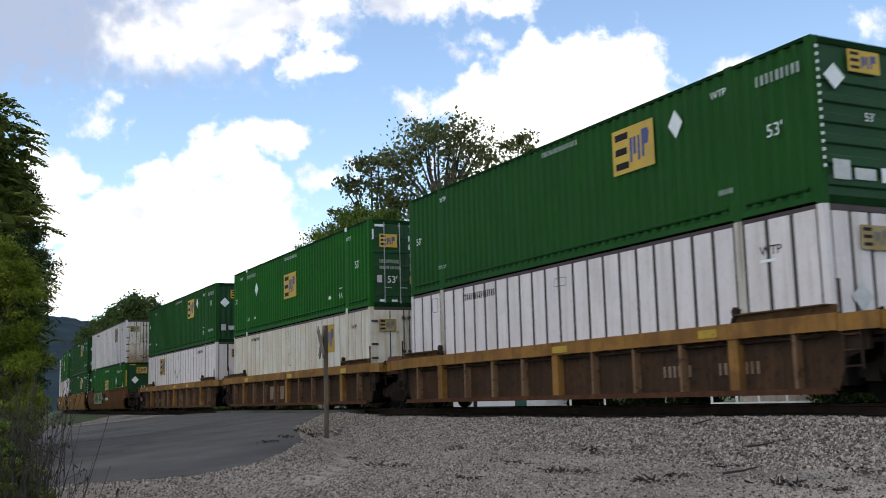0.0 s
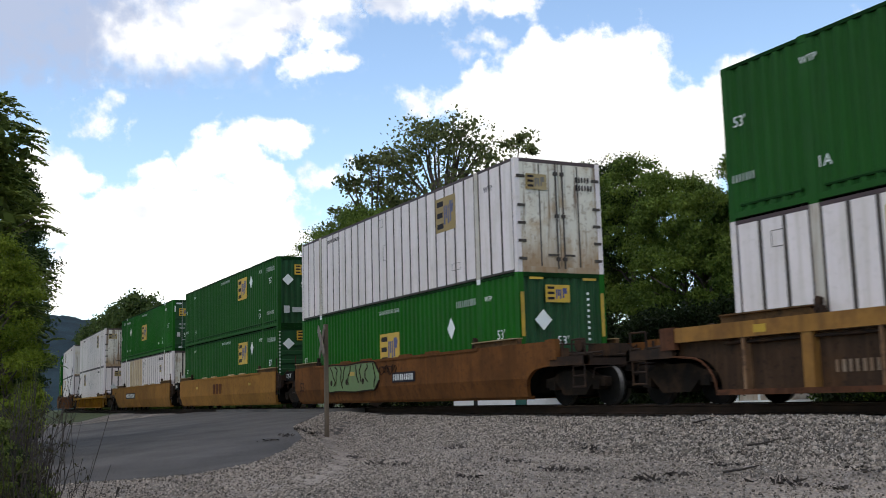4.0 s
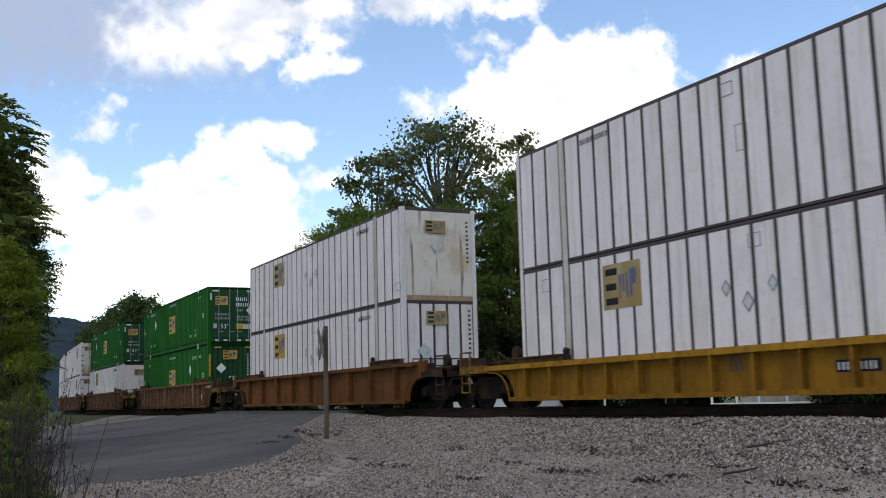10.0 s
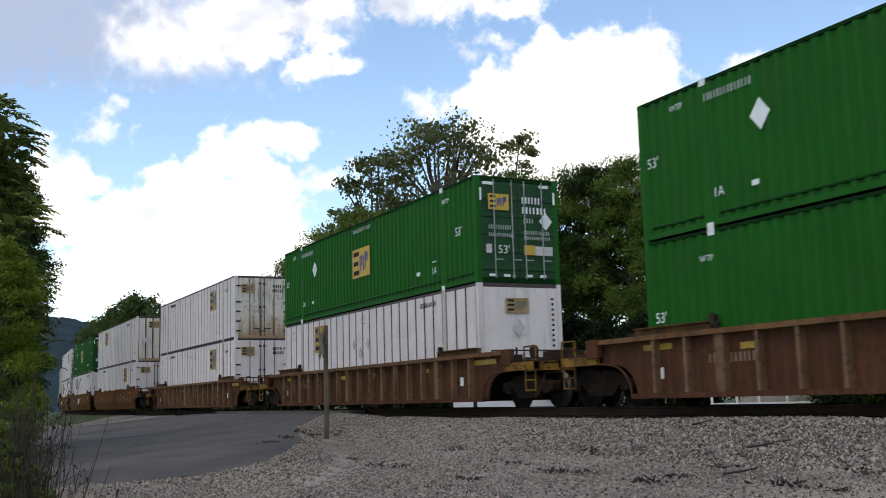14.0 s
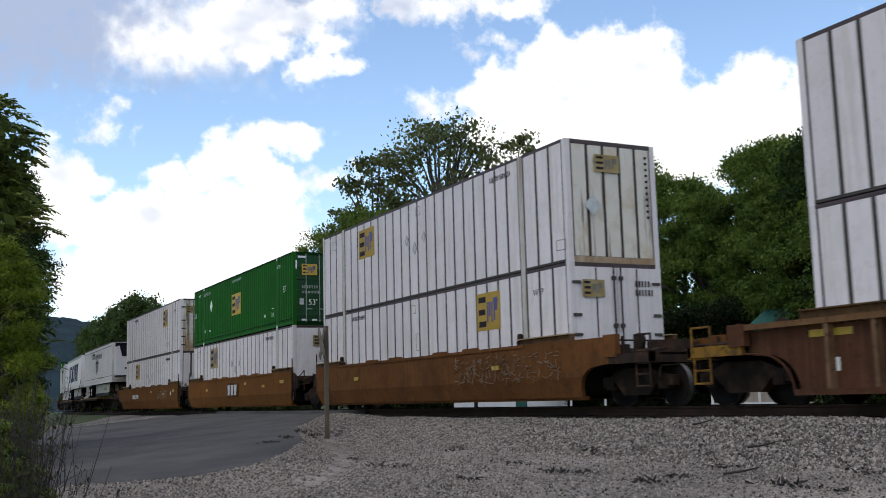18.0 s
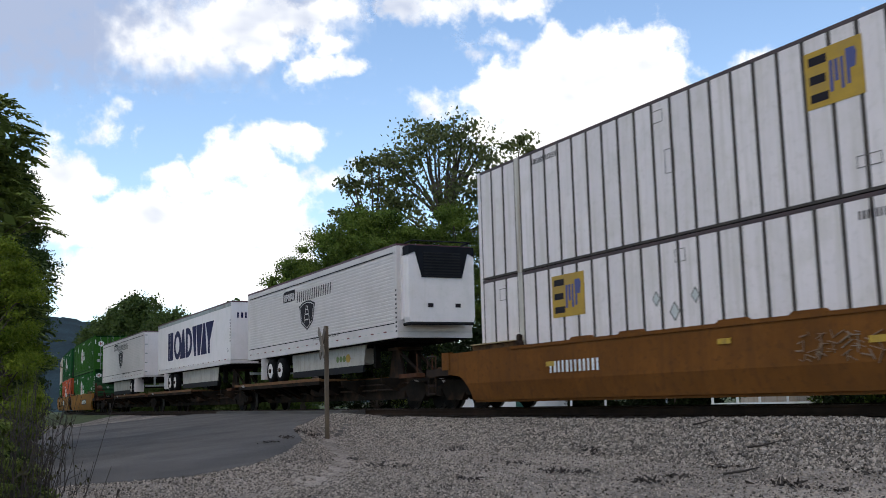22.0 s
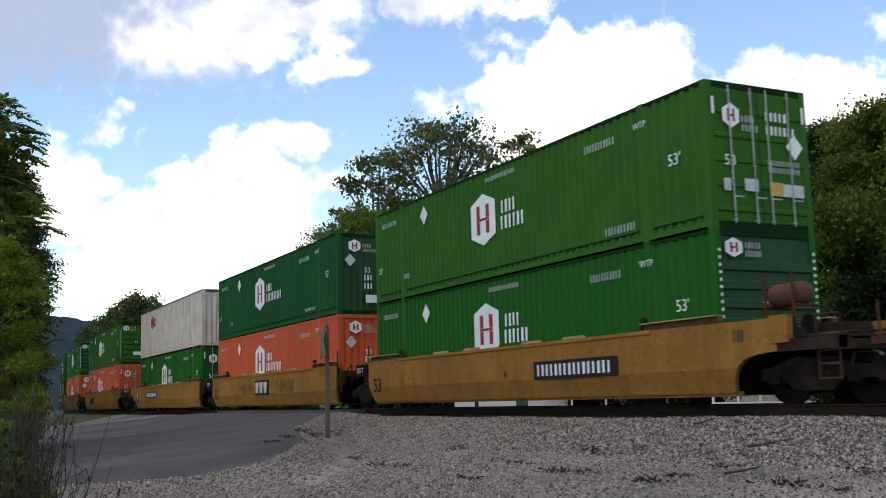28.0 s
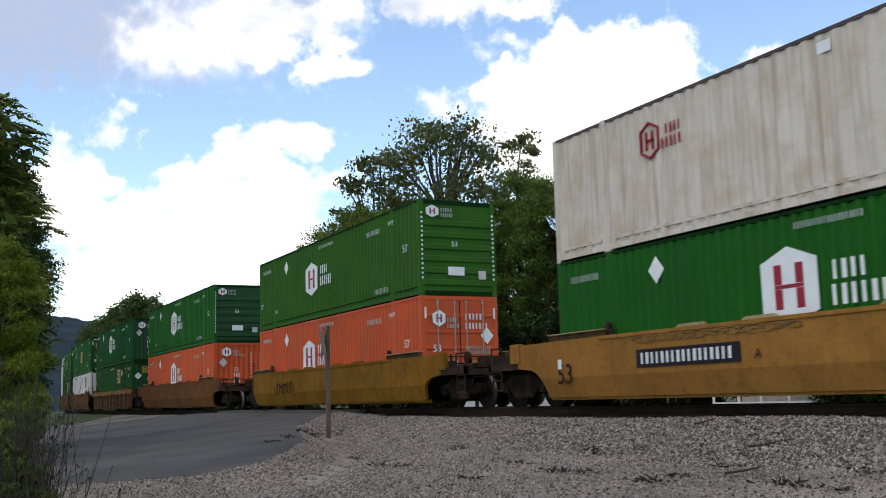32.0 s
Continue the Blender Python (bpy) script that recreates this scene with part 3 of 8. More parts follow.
            rs.m.append(1 if k == 7 else 0)
    part("rail", rs, ["rail", "rail_top"], track)
tie = Shape().box(-0.11, 0.11, -1.3, 1.3, -0.36, -0.187).mesh("tie", ["tie"])
rng = random.Random(4)
for i in range(250):
    x = 14 - i * 0.56
    tx, ty, turn = on_track(x)
    part("tie", tie, None, track, at=pose(tx, ty + rng.uniform(-0.04, 0.04), rng.uniform(-0.012, 0.0), 0, 0, turn + rng.uniform(-1.2, 1.2)))
# crossing planks between and beside the rails
cp = Shape()
for ya, yb in ((12.95, 13.8), (14.02, 15.3), (15.52, 16.4)):
    cp.box(-49, -33, ya, yb, -0.25, -0.02)
part("crossing_panel", cp, ["asphalt"], track, "asphalt panel between the rails")


def stones(name, count, seed, place, size, label, mat="stone"):
    """Broken stones scattered over the ground, as one heap of loose stuff."""
    rr = np.random.RandomState(seed)
    octa = np.array([(1, 0, 0), (-1, 0, 0), (0, 1, 0), (0, -1, 0), (0, 0, 1), (0, 0, -1)], float)
    tri = np.array([(0, 2, 4), (2, 1, 4), (1, 3, 4), (3, 0, 4), (2, 0, 5), (1, 2, 5), (3, 1, 5), (0, 3, 5)])
    V = np.zeros((count * 6, 3))
    for k in range(count):
        x, y, z = place(rr)
        s = size * (0.55 + 0.9 * rr.rand() ** 2)
        p = octa * (0.6 + 0.7 * rr.rand(6, 1)) * np.array([1.15, 0.9, 0.75]) * s
        q = Euler((rr.rand() * 6.3, rr.rand() * 6.3, rr.rand() * 6.3)).to_matrix()
        V[k * 6:k * 6 + 6] = p @ np.array(q) + (x, y, z + s * 0.25)
    F = (tri[None] + 6 * np.arange(count)[:, None, None]).reshape(-1, 3)
    me = bpy.data.meshes.new(name)
    me.from_pydata(V.tolist(), [], F.tolist())
    me.materials.append(M[mat])
    ob = new(name, me)
    return tagged(ob, label, "ballast", kind="stuff")


def on_bank(rr):
    x = -6.5 - 40 * rr.rand() ** 1.25
    y = 10.0 + 3.1 * rr.rand()
    if x < road_x(y) + 0.25:
        x = road_x(y) + 0.3 + rr.rand() * 12
    return x, y, ground_z(x, y)


def on_flat(rr):
    x = -4.5 - 24 * rr.rand()
    y = 2.2 + 8.4 * rr.rand()
    if x < road_x(y):
        x = road_x(y) + rr.rand() * 8
    return x, y, ground_z(x, y)


stones("ballast", 78000, 3, on_bank, 0.027, "loose grey crushed stone ballast beside the rails")
stones("gravel", 56000, 5, on_flat, 0.018, "fine grey gravel on the ground")


def between(rr):
    x = 12 - 130 * rr.rand() ** 1.4
    return x, TRACK_Y + bend(x) + rr.uniform(-1.5, 1.5), -0.235


# stones between the rails, coloured dark for the train's shade
stones("ballast", 12000, 8, between, 0.032, "crushed stone between the ties, darkened for shade under the train", "bed_shade")
# ---- containers ----
CL, CW, CH = 15.95, 2.59, 2.90
HX, HY = CL / 2, CW / 2
MESHES = {}


def cached(key, make):
    if key not in MESHES:
        MESHES[key] = make()
    return MESHES[key]


def corrugated(x0, x1, z0, z1, y, depth, pitch, mats, name):
    """A pressed sheet with upright trapezoid ribs, facing -y."""
    s = Shape()
    n = max(1, round((x1 - x0) / pitch))
    p = (x1 - x0) / n
    line = []
    for k in range(n):
        a = x0 + k * p
        line += [(a, y), (a + 0.30 * p, y), (a + 0.5 * p, y + depth), (a + 0.8 * p, y + depth)]
    line.append((x1, y))
    for (xa, ya), (xb, yb) in zip(line, line[1:]):
        s.face([(xa, ya, z0), (xb, yb, z0), (xb, yb, z1), (xa, ya, z1)])
    return s.mesh(name, mats)


def badge_on(body, plate_mat, inks, s, label=""):
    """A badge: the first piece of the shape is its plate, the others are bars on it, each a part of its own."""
    home = list(range(len(s.v)))

    def root(k):
        while home[k] != k:
            k = home[k]
        return k

    for f in s.f:
        for k in f[1:]:
            home[root(k)] = root(f[0])
    pieces = {}
    for f, m in zip(s.f, s.m):
        pieces.setdefault(root(f[0]), []).append((f, m))
    plate = None
    for faces in pieces.values():
        used = sorted({k for f, _ in faces for k in f})
        place = {k: i for i, k in enumerate(used)}
        q = Shape()
        q.v = [s.v[k] for k in used]
        q.f = [tuple(place[k] for k in f) for f, _ in faces]
        q.m = [0] * len(faces)
        m = faces[0][1]
        if plate is None:
            plate = part("badge", q, [plate_mat], body, label)
        else:
            part("bar", q, [inks[m - 1] if m else plate_mat], body if body.parent else plate)
    return plate


def side_marks(body, marks):
    """Decals and lettering on the side that faces -y. Each: kind, distance behind the leading end, height, width, height."""
    for kind, d, z, w, h in marks:
        x = HX - d
        y = -HY - 0.006
        if kind in ("emp", "emp_mid", "emp_worn"):
            s = Shape()
            s.box(x - w, x, y, y + 0.004, z, z + h, 0)
            k = w / 1.2
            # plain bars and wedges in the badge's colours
            def quad(pts, mat):
                s.prism([(x - w + u * k, z + v * h) for u, v in pts], "y", y - 0.003, y + 0.002, mat)
            for v, e in ((0.10, 0.47), (0.42, 0.43), (0.75, 0.47)):
                quad(((0.09, v), (e, v), (e, v + 0.15), (0.09, v + 0.15)), 1)
            quad(((0.51, 0.20), (0.58, 0.20), (0.59, 0.74), (0.52, 0.74)), 2)
            quad(((0.62, 0.36), (0.70, 0.36), (0.70, 0.74), (0.62, 0.74)), 2)
            quad(((0.74, 0.20), (0.81, 0.20), (0.81, 0.74), (0.745, 0.74)), 2)
            quad(((0.86, 0.24), (0.93, 0.24), (0.94, 0.84), (0.86, 0.84)), 2)
            quad(((0.94, 0.74), (1.08, 0.74), (1.04, 0.84), (0.94, 0.84)), 2)
            quad(((0.938, 0.50), (1.04, 0.50), (1.08, 0.74), (0.94, 0.74)), 2)
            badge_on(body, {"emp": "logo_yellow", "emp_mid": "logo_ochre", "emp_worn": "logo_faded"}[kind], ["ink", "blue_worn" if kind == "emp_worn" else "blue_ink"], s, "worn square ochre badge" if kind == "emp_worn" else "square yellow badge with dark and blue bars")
        elif kind == "hub":
            s = Shape()
            k = h
            s.prism([(x - w, z + 0.18 * k), (x - w / 2, z), (x, z + 0.18 * k), (x, z + 0.82 * k), (x - w / 2, z + k), (x - w, z + 0.82 * k)], "y", y, y + 0.004, 0)
            for a in (0.24, 0.62):
                s.box(x - w + a * w, x - w + (a + 0.14) * w, y - 0.003, y + 0.001, z + 0.22 * k, z + 0.47 * k, 1)
                s.box(x - w + a * w, x - w + (a + 0.14) * w, y - 0.003, y + 0.001, z + 0.53 * k, z + 0.78 * k, 1)
            s.box(x - w + 0.24 * w, x - w + 0.76 * w, y - 0.003, y + 0.001, z + 0.475 * k, z + 0.525 * k, 1)
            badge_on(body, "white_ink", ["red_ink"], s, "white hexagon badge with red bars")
        elif kind == "hub_red":
            s = Shape()
            rim_pts = [(x - w, z + 0.2 * h), (x - w / 2, z), (x, z + 0.2 * h), (x, z + 0.8 * h), (x - w / 2, z + h), (x - w, z + 0.8 * h)]
            for (xa, za), (xb, zb) in zip(rim_pts, rim_pts[1:] + rim_pts[:1]):
                s.rod((xa, y, za), (xb, y, zb), 0.03, 4, 0)
            for a in (0.26, 0.60):
                s.box(x - w + a * w, x - w + (a + 0.14) * w, y - 0.003, y + 0.003, z + 0.24 * h, z + 0.76 * h, 0)
            s.box(x - w + 0.26 * w, x - w + 0.74 * w, y - 0.003, y + 0.003, z + 0.46 * h, z + 0.54 * h, 0)
            part("badge", s, ["red_ink"], body, "faded red hexagon badge")
        elif kind == "dark_column":
            s = Shape()
            k = max(3, round(h / 0.13))
            for i in range(k):
                zz = z + i * h / k
                s.box(x - w * 0.7, x, y, y + 0.004, zz, zz + h / k * 0.42)
            part("lettering", s, ["ink"], body)
        elif kind == "bars":       # lettering that cannot be shown: a row of upright bars
            part("lettering", bar_row(w, h, max(2, round(w / (h * 0.62)))), ["white_ink" if h > 0.21 else "print_worn"], body, at=(x - w, y, z))
        elif kind == "dark_bars":
            part("lettering", bar_row(w, h, max(2, round(w / (h * 0.62)))), ["ink"], body, at=(x - w, y, z))
        elif kind == "red_bars":
            part("lettering", bar_row(w, h, max(2, round(w / (h * 0.62)))), ["red_ink"], body, at=(x - w, y, z))
        elif kind == "diamond":
            part("placard", Shape().prism([(x - w, z + h / 2), (x - w / 2, z), (x, z + h / 2), (x - w / 2, z + h)], "y", y, y + 0.004), ["white_ink"], body, "white diamond placard")
        elif kind == "dark_diamond":
            s = Shape().prism([(x - w, z + h / 2), (x - w / 2, z), (x, z + h / 2), (x - w / 2, z + h)], "y", y, y + 0.004, 0)
            s.prism([(x - 0.88 * w, z + h / 2), (x - w / 2, z + 0.12 * h), (x - 0.12 * w, z + h / 2), (x - w / 2, z + 0.88 * h)], "y", y - 0.002, y + 0.001, 1)
            part("placard", s, ["grey_ink", "sticker"], body, "grey worn diamond placard")
        elif kind == "tag":
            part("sticker", Shape().box(x - w, x, y, y + 0.004, z, z + h), ["white_ink"], body)
        elif kind == "patch":
            b = 0.014
            s = Shape()
            for r in ((x - w, x, z, z + b), (x - w, x, z + h - b, z + h), (x - w, x - w + b, z + b, z + h - b), (x - b, x, z + b, z + h - b)):
                s.box(r[0], r[1], y - 0.001, y + 0.002, r[2], r[3], 0)
            part("placard_holder", s, ["grey_ink"], body, "outlined empty placard square")
        elif kind.startswith("t:"):
            part("lettering", words(kind[2:], h, "white_ink"), None, body, at=(x - w, y, z))
        elif kind.startswith("d:"):
            part("lettering", words(kind[2:], h, "ink"), None, body, at=(x - w, y, z))


def bar_row(w, h, n):
    s = Shape()
    p = w / n
    for k in range(n):
        a = k * p
        s.box(a, a + p * (0.38, 0.50, 0.42)[k % 3], 0, 0.004, 0, h)
    return s


def lifting_frame(mat, rail=None):
    """Corner posts, top and bottom rails, and the posts forty feet apart."""
    s = Shape()
    for sx in (-1, 1):
        for sy in (-1, 1):
            x, y = sx * (HX - 0.075), sy * (HY - 0.075)
            s.box(x - 0.075, x + 0.075, y - 0.075, y + 0.075, 0.0, CH)
            xm = sx * 5.96
            s.box(xm - 0.11, xm + 0.11, min(sy * HY, sy * (HY - 0.1)), max(sy * HY, sy * (HY - 0.1)), 0.0, CH + 0.012)
            s.box(xm - 0.09, xm + 0.09, min(sy * (HY + 0.006), sy * (HY - 0.1)), max(sy * (HY + 0.006), sy * (HY - 0.1)), CH - 0.12, CH + 0.016, 1)
            s.box(xm - 0.09, xm + 0.09, min(sy * (HY + 0.006), sy * (HY - 0.1)), max(sy * (HY + 0.006), sy * (HY - 0.1)), 0.0, 0.12, 1)
    for sy in (-1, 1):
        y0, y1 = sorted((sy * HY, sy * (HY - 0.08)))
        s.box(-HX + 0.15, HX - 0.15, y0, y1, CH - 0.065, CH, 2)
        s.box(-HX + 0.15, HX - 0.15, y0, y1, 0.05, 0.16, 0)
        for xa, xb in ((-HX + 0.3, -6.2), (-5.7, 5.7), (6.2, HX - 0.3)):
            s.box(xa, xb, y0 - 0.002 * (sy < 0), y1 + 0.002 * (sy > 0), 0.25, 0.285, 3)
            s.box(xa, xb, y0 - 0.004 * (sy < 0), y1 + 0.004 * (sy > 0), 0.285, 0.32, 0)
    for sx in (-1, 1):
        x0, x1 = sorted((sx * HX, sx * (HX - 0.1)))
        s.box(x0, x1, -HY + 0.15, HY - 0.15, CH - 0.12, CH, 2)
        s.box(x0, x1, -HY + 0.15, HY - 0.15, 0.0, 0.15, 3)
    return s


def steel_doors(body, mat, sx):
    """Two ribbed doors with locking rods on the end sx."""
    part("door_seal", cached(("seal",), lambda: Shape().box(-0.02, 0.0, -0.04, 0.04, 0.16, CH - 0.13).mesh("door_seal", ["dark_gap"])), None, body, at=(sx * (HX - 0.02), 0, 0))
    for sy in (-1, 1):
        def make(sy=sy):
            ya, yb = sorted((sy * 0.022, sy * (HY - 0.15)))
            prof = [(-0.03, 0.16), (0.02, 0.16)]
            for k in range(5):
                z = 0.34 + k * 0.48
                prof += [(0.02, z), (0.05, z + 0.02), (0.05, z + 0.09), (0.02, z + 0.11)]
            prof += [(0.02, CH - 0.13), (-0.03, CH - 0.13)]
            return Shape().prism(prof, "y", ya, yb).mesh("door", [mat])
        d = part("door", cached(("door", mat, sy), make), None, body, at=Matrix.Translation((sx * (HX - 0.03), 0, 0)) @ pose(0, 0, 0, 0, 0, 0 if sx > 0 else 180))
        for yo in (0.20, 0.76):
            def rod(sy=sy, yo=yo):
                s = Shape().rod((0.075, sy * yo, 0.12), (0.075, sy * yo, CH - 0.08), 0.0155, 6)
                for z in (0.17, 1.25, CH - 0.2):
                    s.box(0.03, 0.092, sy * yo - 0.03, sy * yo + 0.03, z, z + 0.035)
                s.box(0.08, 0.095, min(sy * yo, sy * yo + 0.24), max(sy * yo, sy * yo + 0.24), 0.62, 0.65)
                return s.mesh("locking_rod", ["steel"])
            part("locking_rod", cached(("rod", sy, yo), rod), None, d, "galvanised steel locking rod")


def steel_front(body, mat, sx, style):
    def make():
        s = Shape()
        if style == "ribs":
            prof = [(-0.03, 0.15), (0.0, 0.15)]
            for k in range(6):
                z = 0.30 + k * 0.36
                prof += [(0.0, z), (0.045, z + 0.03), (0.045, z + 0.17), (0.0, z + 0.20)]
            prof += [(0.0, CH - 0.12), (-0.03, CH - 0.12)]
            s.prism(prof, "y", -HY + 0.15, HY - 0.15)
        else:
            n = 9
            p = (CW - 0.3) / n
            poly = [(-0.08, -HY + 0.15)]
            for k in range(n):
                y = -HY + 0.15 + k * p
                poly += [(0.0, y), (0.0, y + 0.3 * p), (-0.04, y + 0.5 * p), (-0.04, y + 0.8 * p)]
            poly += [(0.0, HY - 0.15), (-0.08, HY - 0.15)]
            s.prism(poly[::-1], "z", 0.15, CH - 0.12)
        return s.mesh("end_wall", [mat])
    part("end_wall", cached(("front", mat, style), make), None, body, at=pose(sx * (HX - 0.03), 0, 0, 0, 0, 0 if sx > 0 else 180))


def steel_container(mat, lead, label, marks, end_marks=(), group="steel containers", pitch=0.29, rail=None, depth=0.046, cast=None):
    """A corrugated 53-foot container. lead: door, ribs or flat - what its leading end is."""
    body = thing("container", Matrix(), label, "container", group)
    rail = rail or mat
    part("frame", cached(("frame", mat, rail, cast), lambda: lifting_frame(mat).mesh("frame", [mat, cast or mat, rail, "green_edge" if mat.startswith("green") else mat])), None, body)
    spans = ((-HX + 0.15, -6.07), (-5.85, 5.85), (6.07, HX - 0.15))
    for k, (a, c) in enumerate(spans):
        for sy in (-1, 1):
            me = cached(("side", mat, k, pitch), lambda: corrugated(a, c, 0.16, CH - 0.065, -HY + 0.006, depth, pitch, [mat], "side_panel"))
            if sy > 0:
                me = cached(("side", mat, 2 - k, pitch, "far"), lambda: corrugated(-c, -a, 0.16, CH - 0.09, -HY + 0.006, depth, pitch, [mat], "side_panel"))
            part("side_panel", me, None, body, at=pose(0, 0, 0, 0, 0, 0 if sy < 0 else 180))
    part("roof", cached(("roof", mat), lambda: roof_mesh(mat)), None, body)
    part("floor", cached(("floor",), lambda: floor_mesh()), None, body)
    end_mat = "green_end" if mat.startswith("green") and mat != "green_light" else mat
    if lead == "door":
        steel_doors(body, end_mat, 1)
        steel_front(body, end_mat, -1, "ribs")
    else:
        steel_front(body, end_mat, 1, lead)
        steel_doors(body, end_mat, -1)
    side_marks(body, marks)
    end_decals(body, end_marks)
    return body


def roof_mesh(mat):
    s = Shape()
    n = 50
    p = (CL - 0.2) / n
    for k in range(n):
        x = -HX + 0.1 + k * p
        for xa, xb, za, zb in ((0, 0.35, 0, 0), (0.35, 0.5, 0, -0.02), (0.5, 0.85, -0.02, -0.02), (0.85, 1, -0.02, 0)):
            s.face([(x + xa * p, -HY + 0.05, CH - 0.004 + za), (x + xb * p, -HY + 0.05, CH - 0.004 + zb), (x + xb * p, HY - 0.05, CH - 0.004 + zb), (x + xa * p, HY - 0.05, CH - 0.004 + za)])
    return s.mesh("roof", [mat])


def floor_mesh():
    """Floor with its cross bearers, one notched section."""
    pts = [(HX - 0.1, 0.15), (-HX + 0.1, 0.15), (-HX + 0.1, 0.10)]
    for k in range(26):
        x = -HX + 0.5 + k * 0.6
        pts += [(x - 0.03, 0.10), (x - 0.03, 0.0), (x + 0.03, 0.0), (x + 0.03, 0.10)]
    pts.append((HX - 0.1, 0.10))
    s = Shape().prism(pts, "y", -HY + 0.06, HY - 0.06)
    return s.mesh("floor", ["black_steel"])


def end_decals(body, marks):
    """Marks on the leading end: kind, distance from the near edge, height, width, height."""
    for kind, d, z, w, h in marks:
        y, x = -HY + d, HX + 0.045
        if kind in ("emp", "emp_worn"):
            s = Shape().box(x - 0.004, x, y, y + w, z, z + h, 0)
            for q in (0.15, 0.46, 0.76):
                s.box(x, x + 0.003, y + 0.08 * w, y + 0.36 * w, z + q * h, z + (q + 0.14) * h, 1)
            for u0, u1, v0, v1 in ((0.42, 0.48, 0.2, 0.74), (0.50, 0.565, 0.36, 0.74), (0.585, 0.645, 0.2, 0.74), (0.70, 0.76, 0.24, 0.82), (0.765, 0.88, 0.50, 0.82)):
                s.box(x, x + 0.003, y + u0 * w, y + u1 * w, z + v0 * h, z + v1 * h, 2)
            badge_on(body, "logo_yellow" if kind == "emp" else "logo_faded", ["ink", "blue_ink" if kind == "emp" else "grey_ink"], s)
        elif kind == "hub":
            s = Shape().prism([(y, z + 0.25 * h), (y + w / 2, z), (y + w, z + 0.25 * h), (y + w, z + 0.75 * h), (y + w / 2, z + h), (y, z + 0.75 * h)], "x", x - 0.004, x, 0)
            for a in (0.28, 0.60):
                s.box(x, x + 0.003, y + a * w, y + (a + 0.13) * w, z + 0.25 * h, z + 0.75 * h, 1)
            s.box(x, x + 0.003, y + 0.28 * w, y + 0.73 * w, z + 0.46 * h, z + 0.54 * h, 1)
            badge_on(body, "white_ink", ["red_ink"], s)
        elif kind in ("diamond", "dark_diamond"):
            part("placard", Shape().prism([(y, z + h / 2), (y + w / 2, z), (y + w, z + h / 2), (y + w / 2, z + h)], "x", x - 0.004, x), ["white_ink" if kind == "diamond" else "sticker"], body)
        elif kind in ("bars", "dark_bars", "red_bars"):
            ink = {"bars": "white_ink" if h > 0.16 else "print_worn", "dark_bars": "ink", "red_bars": "red_ink"}[kind]
            part("lettering", bar_row(w, h, max(2, round(w / (h * 0.62)))), [ink], body, at=pose(x - 0.002, y, z, 0, 0, 90))
        elif kind in ("column", "dark_column"):
            s = Shape()
            k = max(3, round(h / 0.14))
            for i in range(k):
                zz = z + i * h / k
                s.box(x - 0.003, x, y + 0.15 * w, y + 0.85 * w, zz, zz + h / k * 0.42)
            part("lettering", s, ["white_ink" if kind == "column" else "ink"], body)
        elif kind in ("tag", "sticker", "yellow_tag", "yellow_bar", "black_hinge"):
            mat = {"tag": "white_ink", "sticker": "sticker", "yellow_tag": "logo_yellow", "yellow_bar": "reflector", "black_hinge": "ink"}[kind]
            part("sticker" if kind != "black_hinge" else "hinge", Shape().box(x - 0.004, x, y, y + w, z, z + h), [mat], body)
        elif kind.startswith("t:"):
            part("lettering", words(kind[2:], h, "white_ink"), None, body, at=pose(x, y, z, 0, 0, 90))


def plate_container(mat, lead, label, marks, end_marks=(), seams=True, group="white containers", end_mat=None, trim="dark_rail", posts=None, stained=()):
    """A sheet-and-post aluminium container: flat panels between upright posts. lead: door, posts or plain."""
    body = thing("container", Matrix(), label, "container", group)
    end_mat = end_mat or mat
    posts = posts or ("pale_post" if seams else mat)

    def shell():
        s = Shape()
        for sx in (-1, 1):
            for sy in (-1, 1):
                xa, xb = sorted((sx * HX, sx * (HX - 0.14)))
                ya, yb = sorted((sy * HY, sy * (HY - 0.14)))
                s.box(xa, xb, ya, yb, 0.0, CH, 0)
                xm = sx * 5.96
                ya, yb = sorted((sy * (HY + 0.004), sy * (HY - 0.1)))
                s.box(xm - 0.10, xm + 0.10, ya, yb, 0.0, CH, 2)
        for sy in (-1, 1):
            ya, yb = sorted((sy * (HY + 0.002), sy * (HY - 0.08)))
            s.box(-HX + 0.14, HX - 0.14, ya, yb, CH - 0.07, CH, 1)
            # bottom rail in the seam colour, dark for the shaded gap below
            s.box(-HX + 0.14, HX - 0.14, ya, yb, 0.02, 0.07, 3)
            # wall behind the panels, seen as the post between them, its shadow in the colour
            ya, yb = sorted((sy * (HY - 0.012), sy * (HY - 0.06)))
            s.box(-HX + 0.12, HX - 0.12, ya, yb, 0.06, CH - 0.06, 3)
        for sx in (-1, 1):
            xa, xb = sorted((sx * HX, sx * (HX - 0.1)))
            s.box(xa, xb, -HY + 0.14, HY - 0.14, CH - 0.10, CH, 1)
            s.box(xa, xb, -HY + 0.14, HY - 0.14, 0.0, 0.14, 4)
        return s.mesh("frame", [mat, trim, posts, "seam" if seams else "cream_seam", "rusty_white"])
    part("frame", cached(("pframe", mat, trim, seams, posts), shell), None, body)
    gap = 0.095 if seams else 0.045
    spans = [(-HX + 0.14, -6.07, 3), (-5.85, 5.85, 20), (6.07, HX - 0.14, 3)]
    for a, c, n in spans:
        p = (c - a) / n
        for k in range(n):
            tint = mat if not any(lo < HX - (a + (k + 0.5) * p) < hi for lo, hi in stained) else "tan_panel"

            def panel():
                s = Shape()
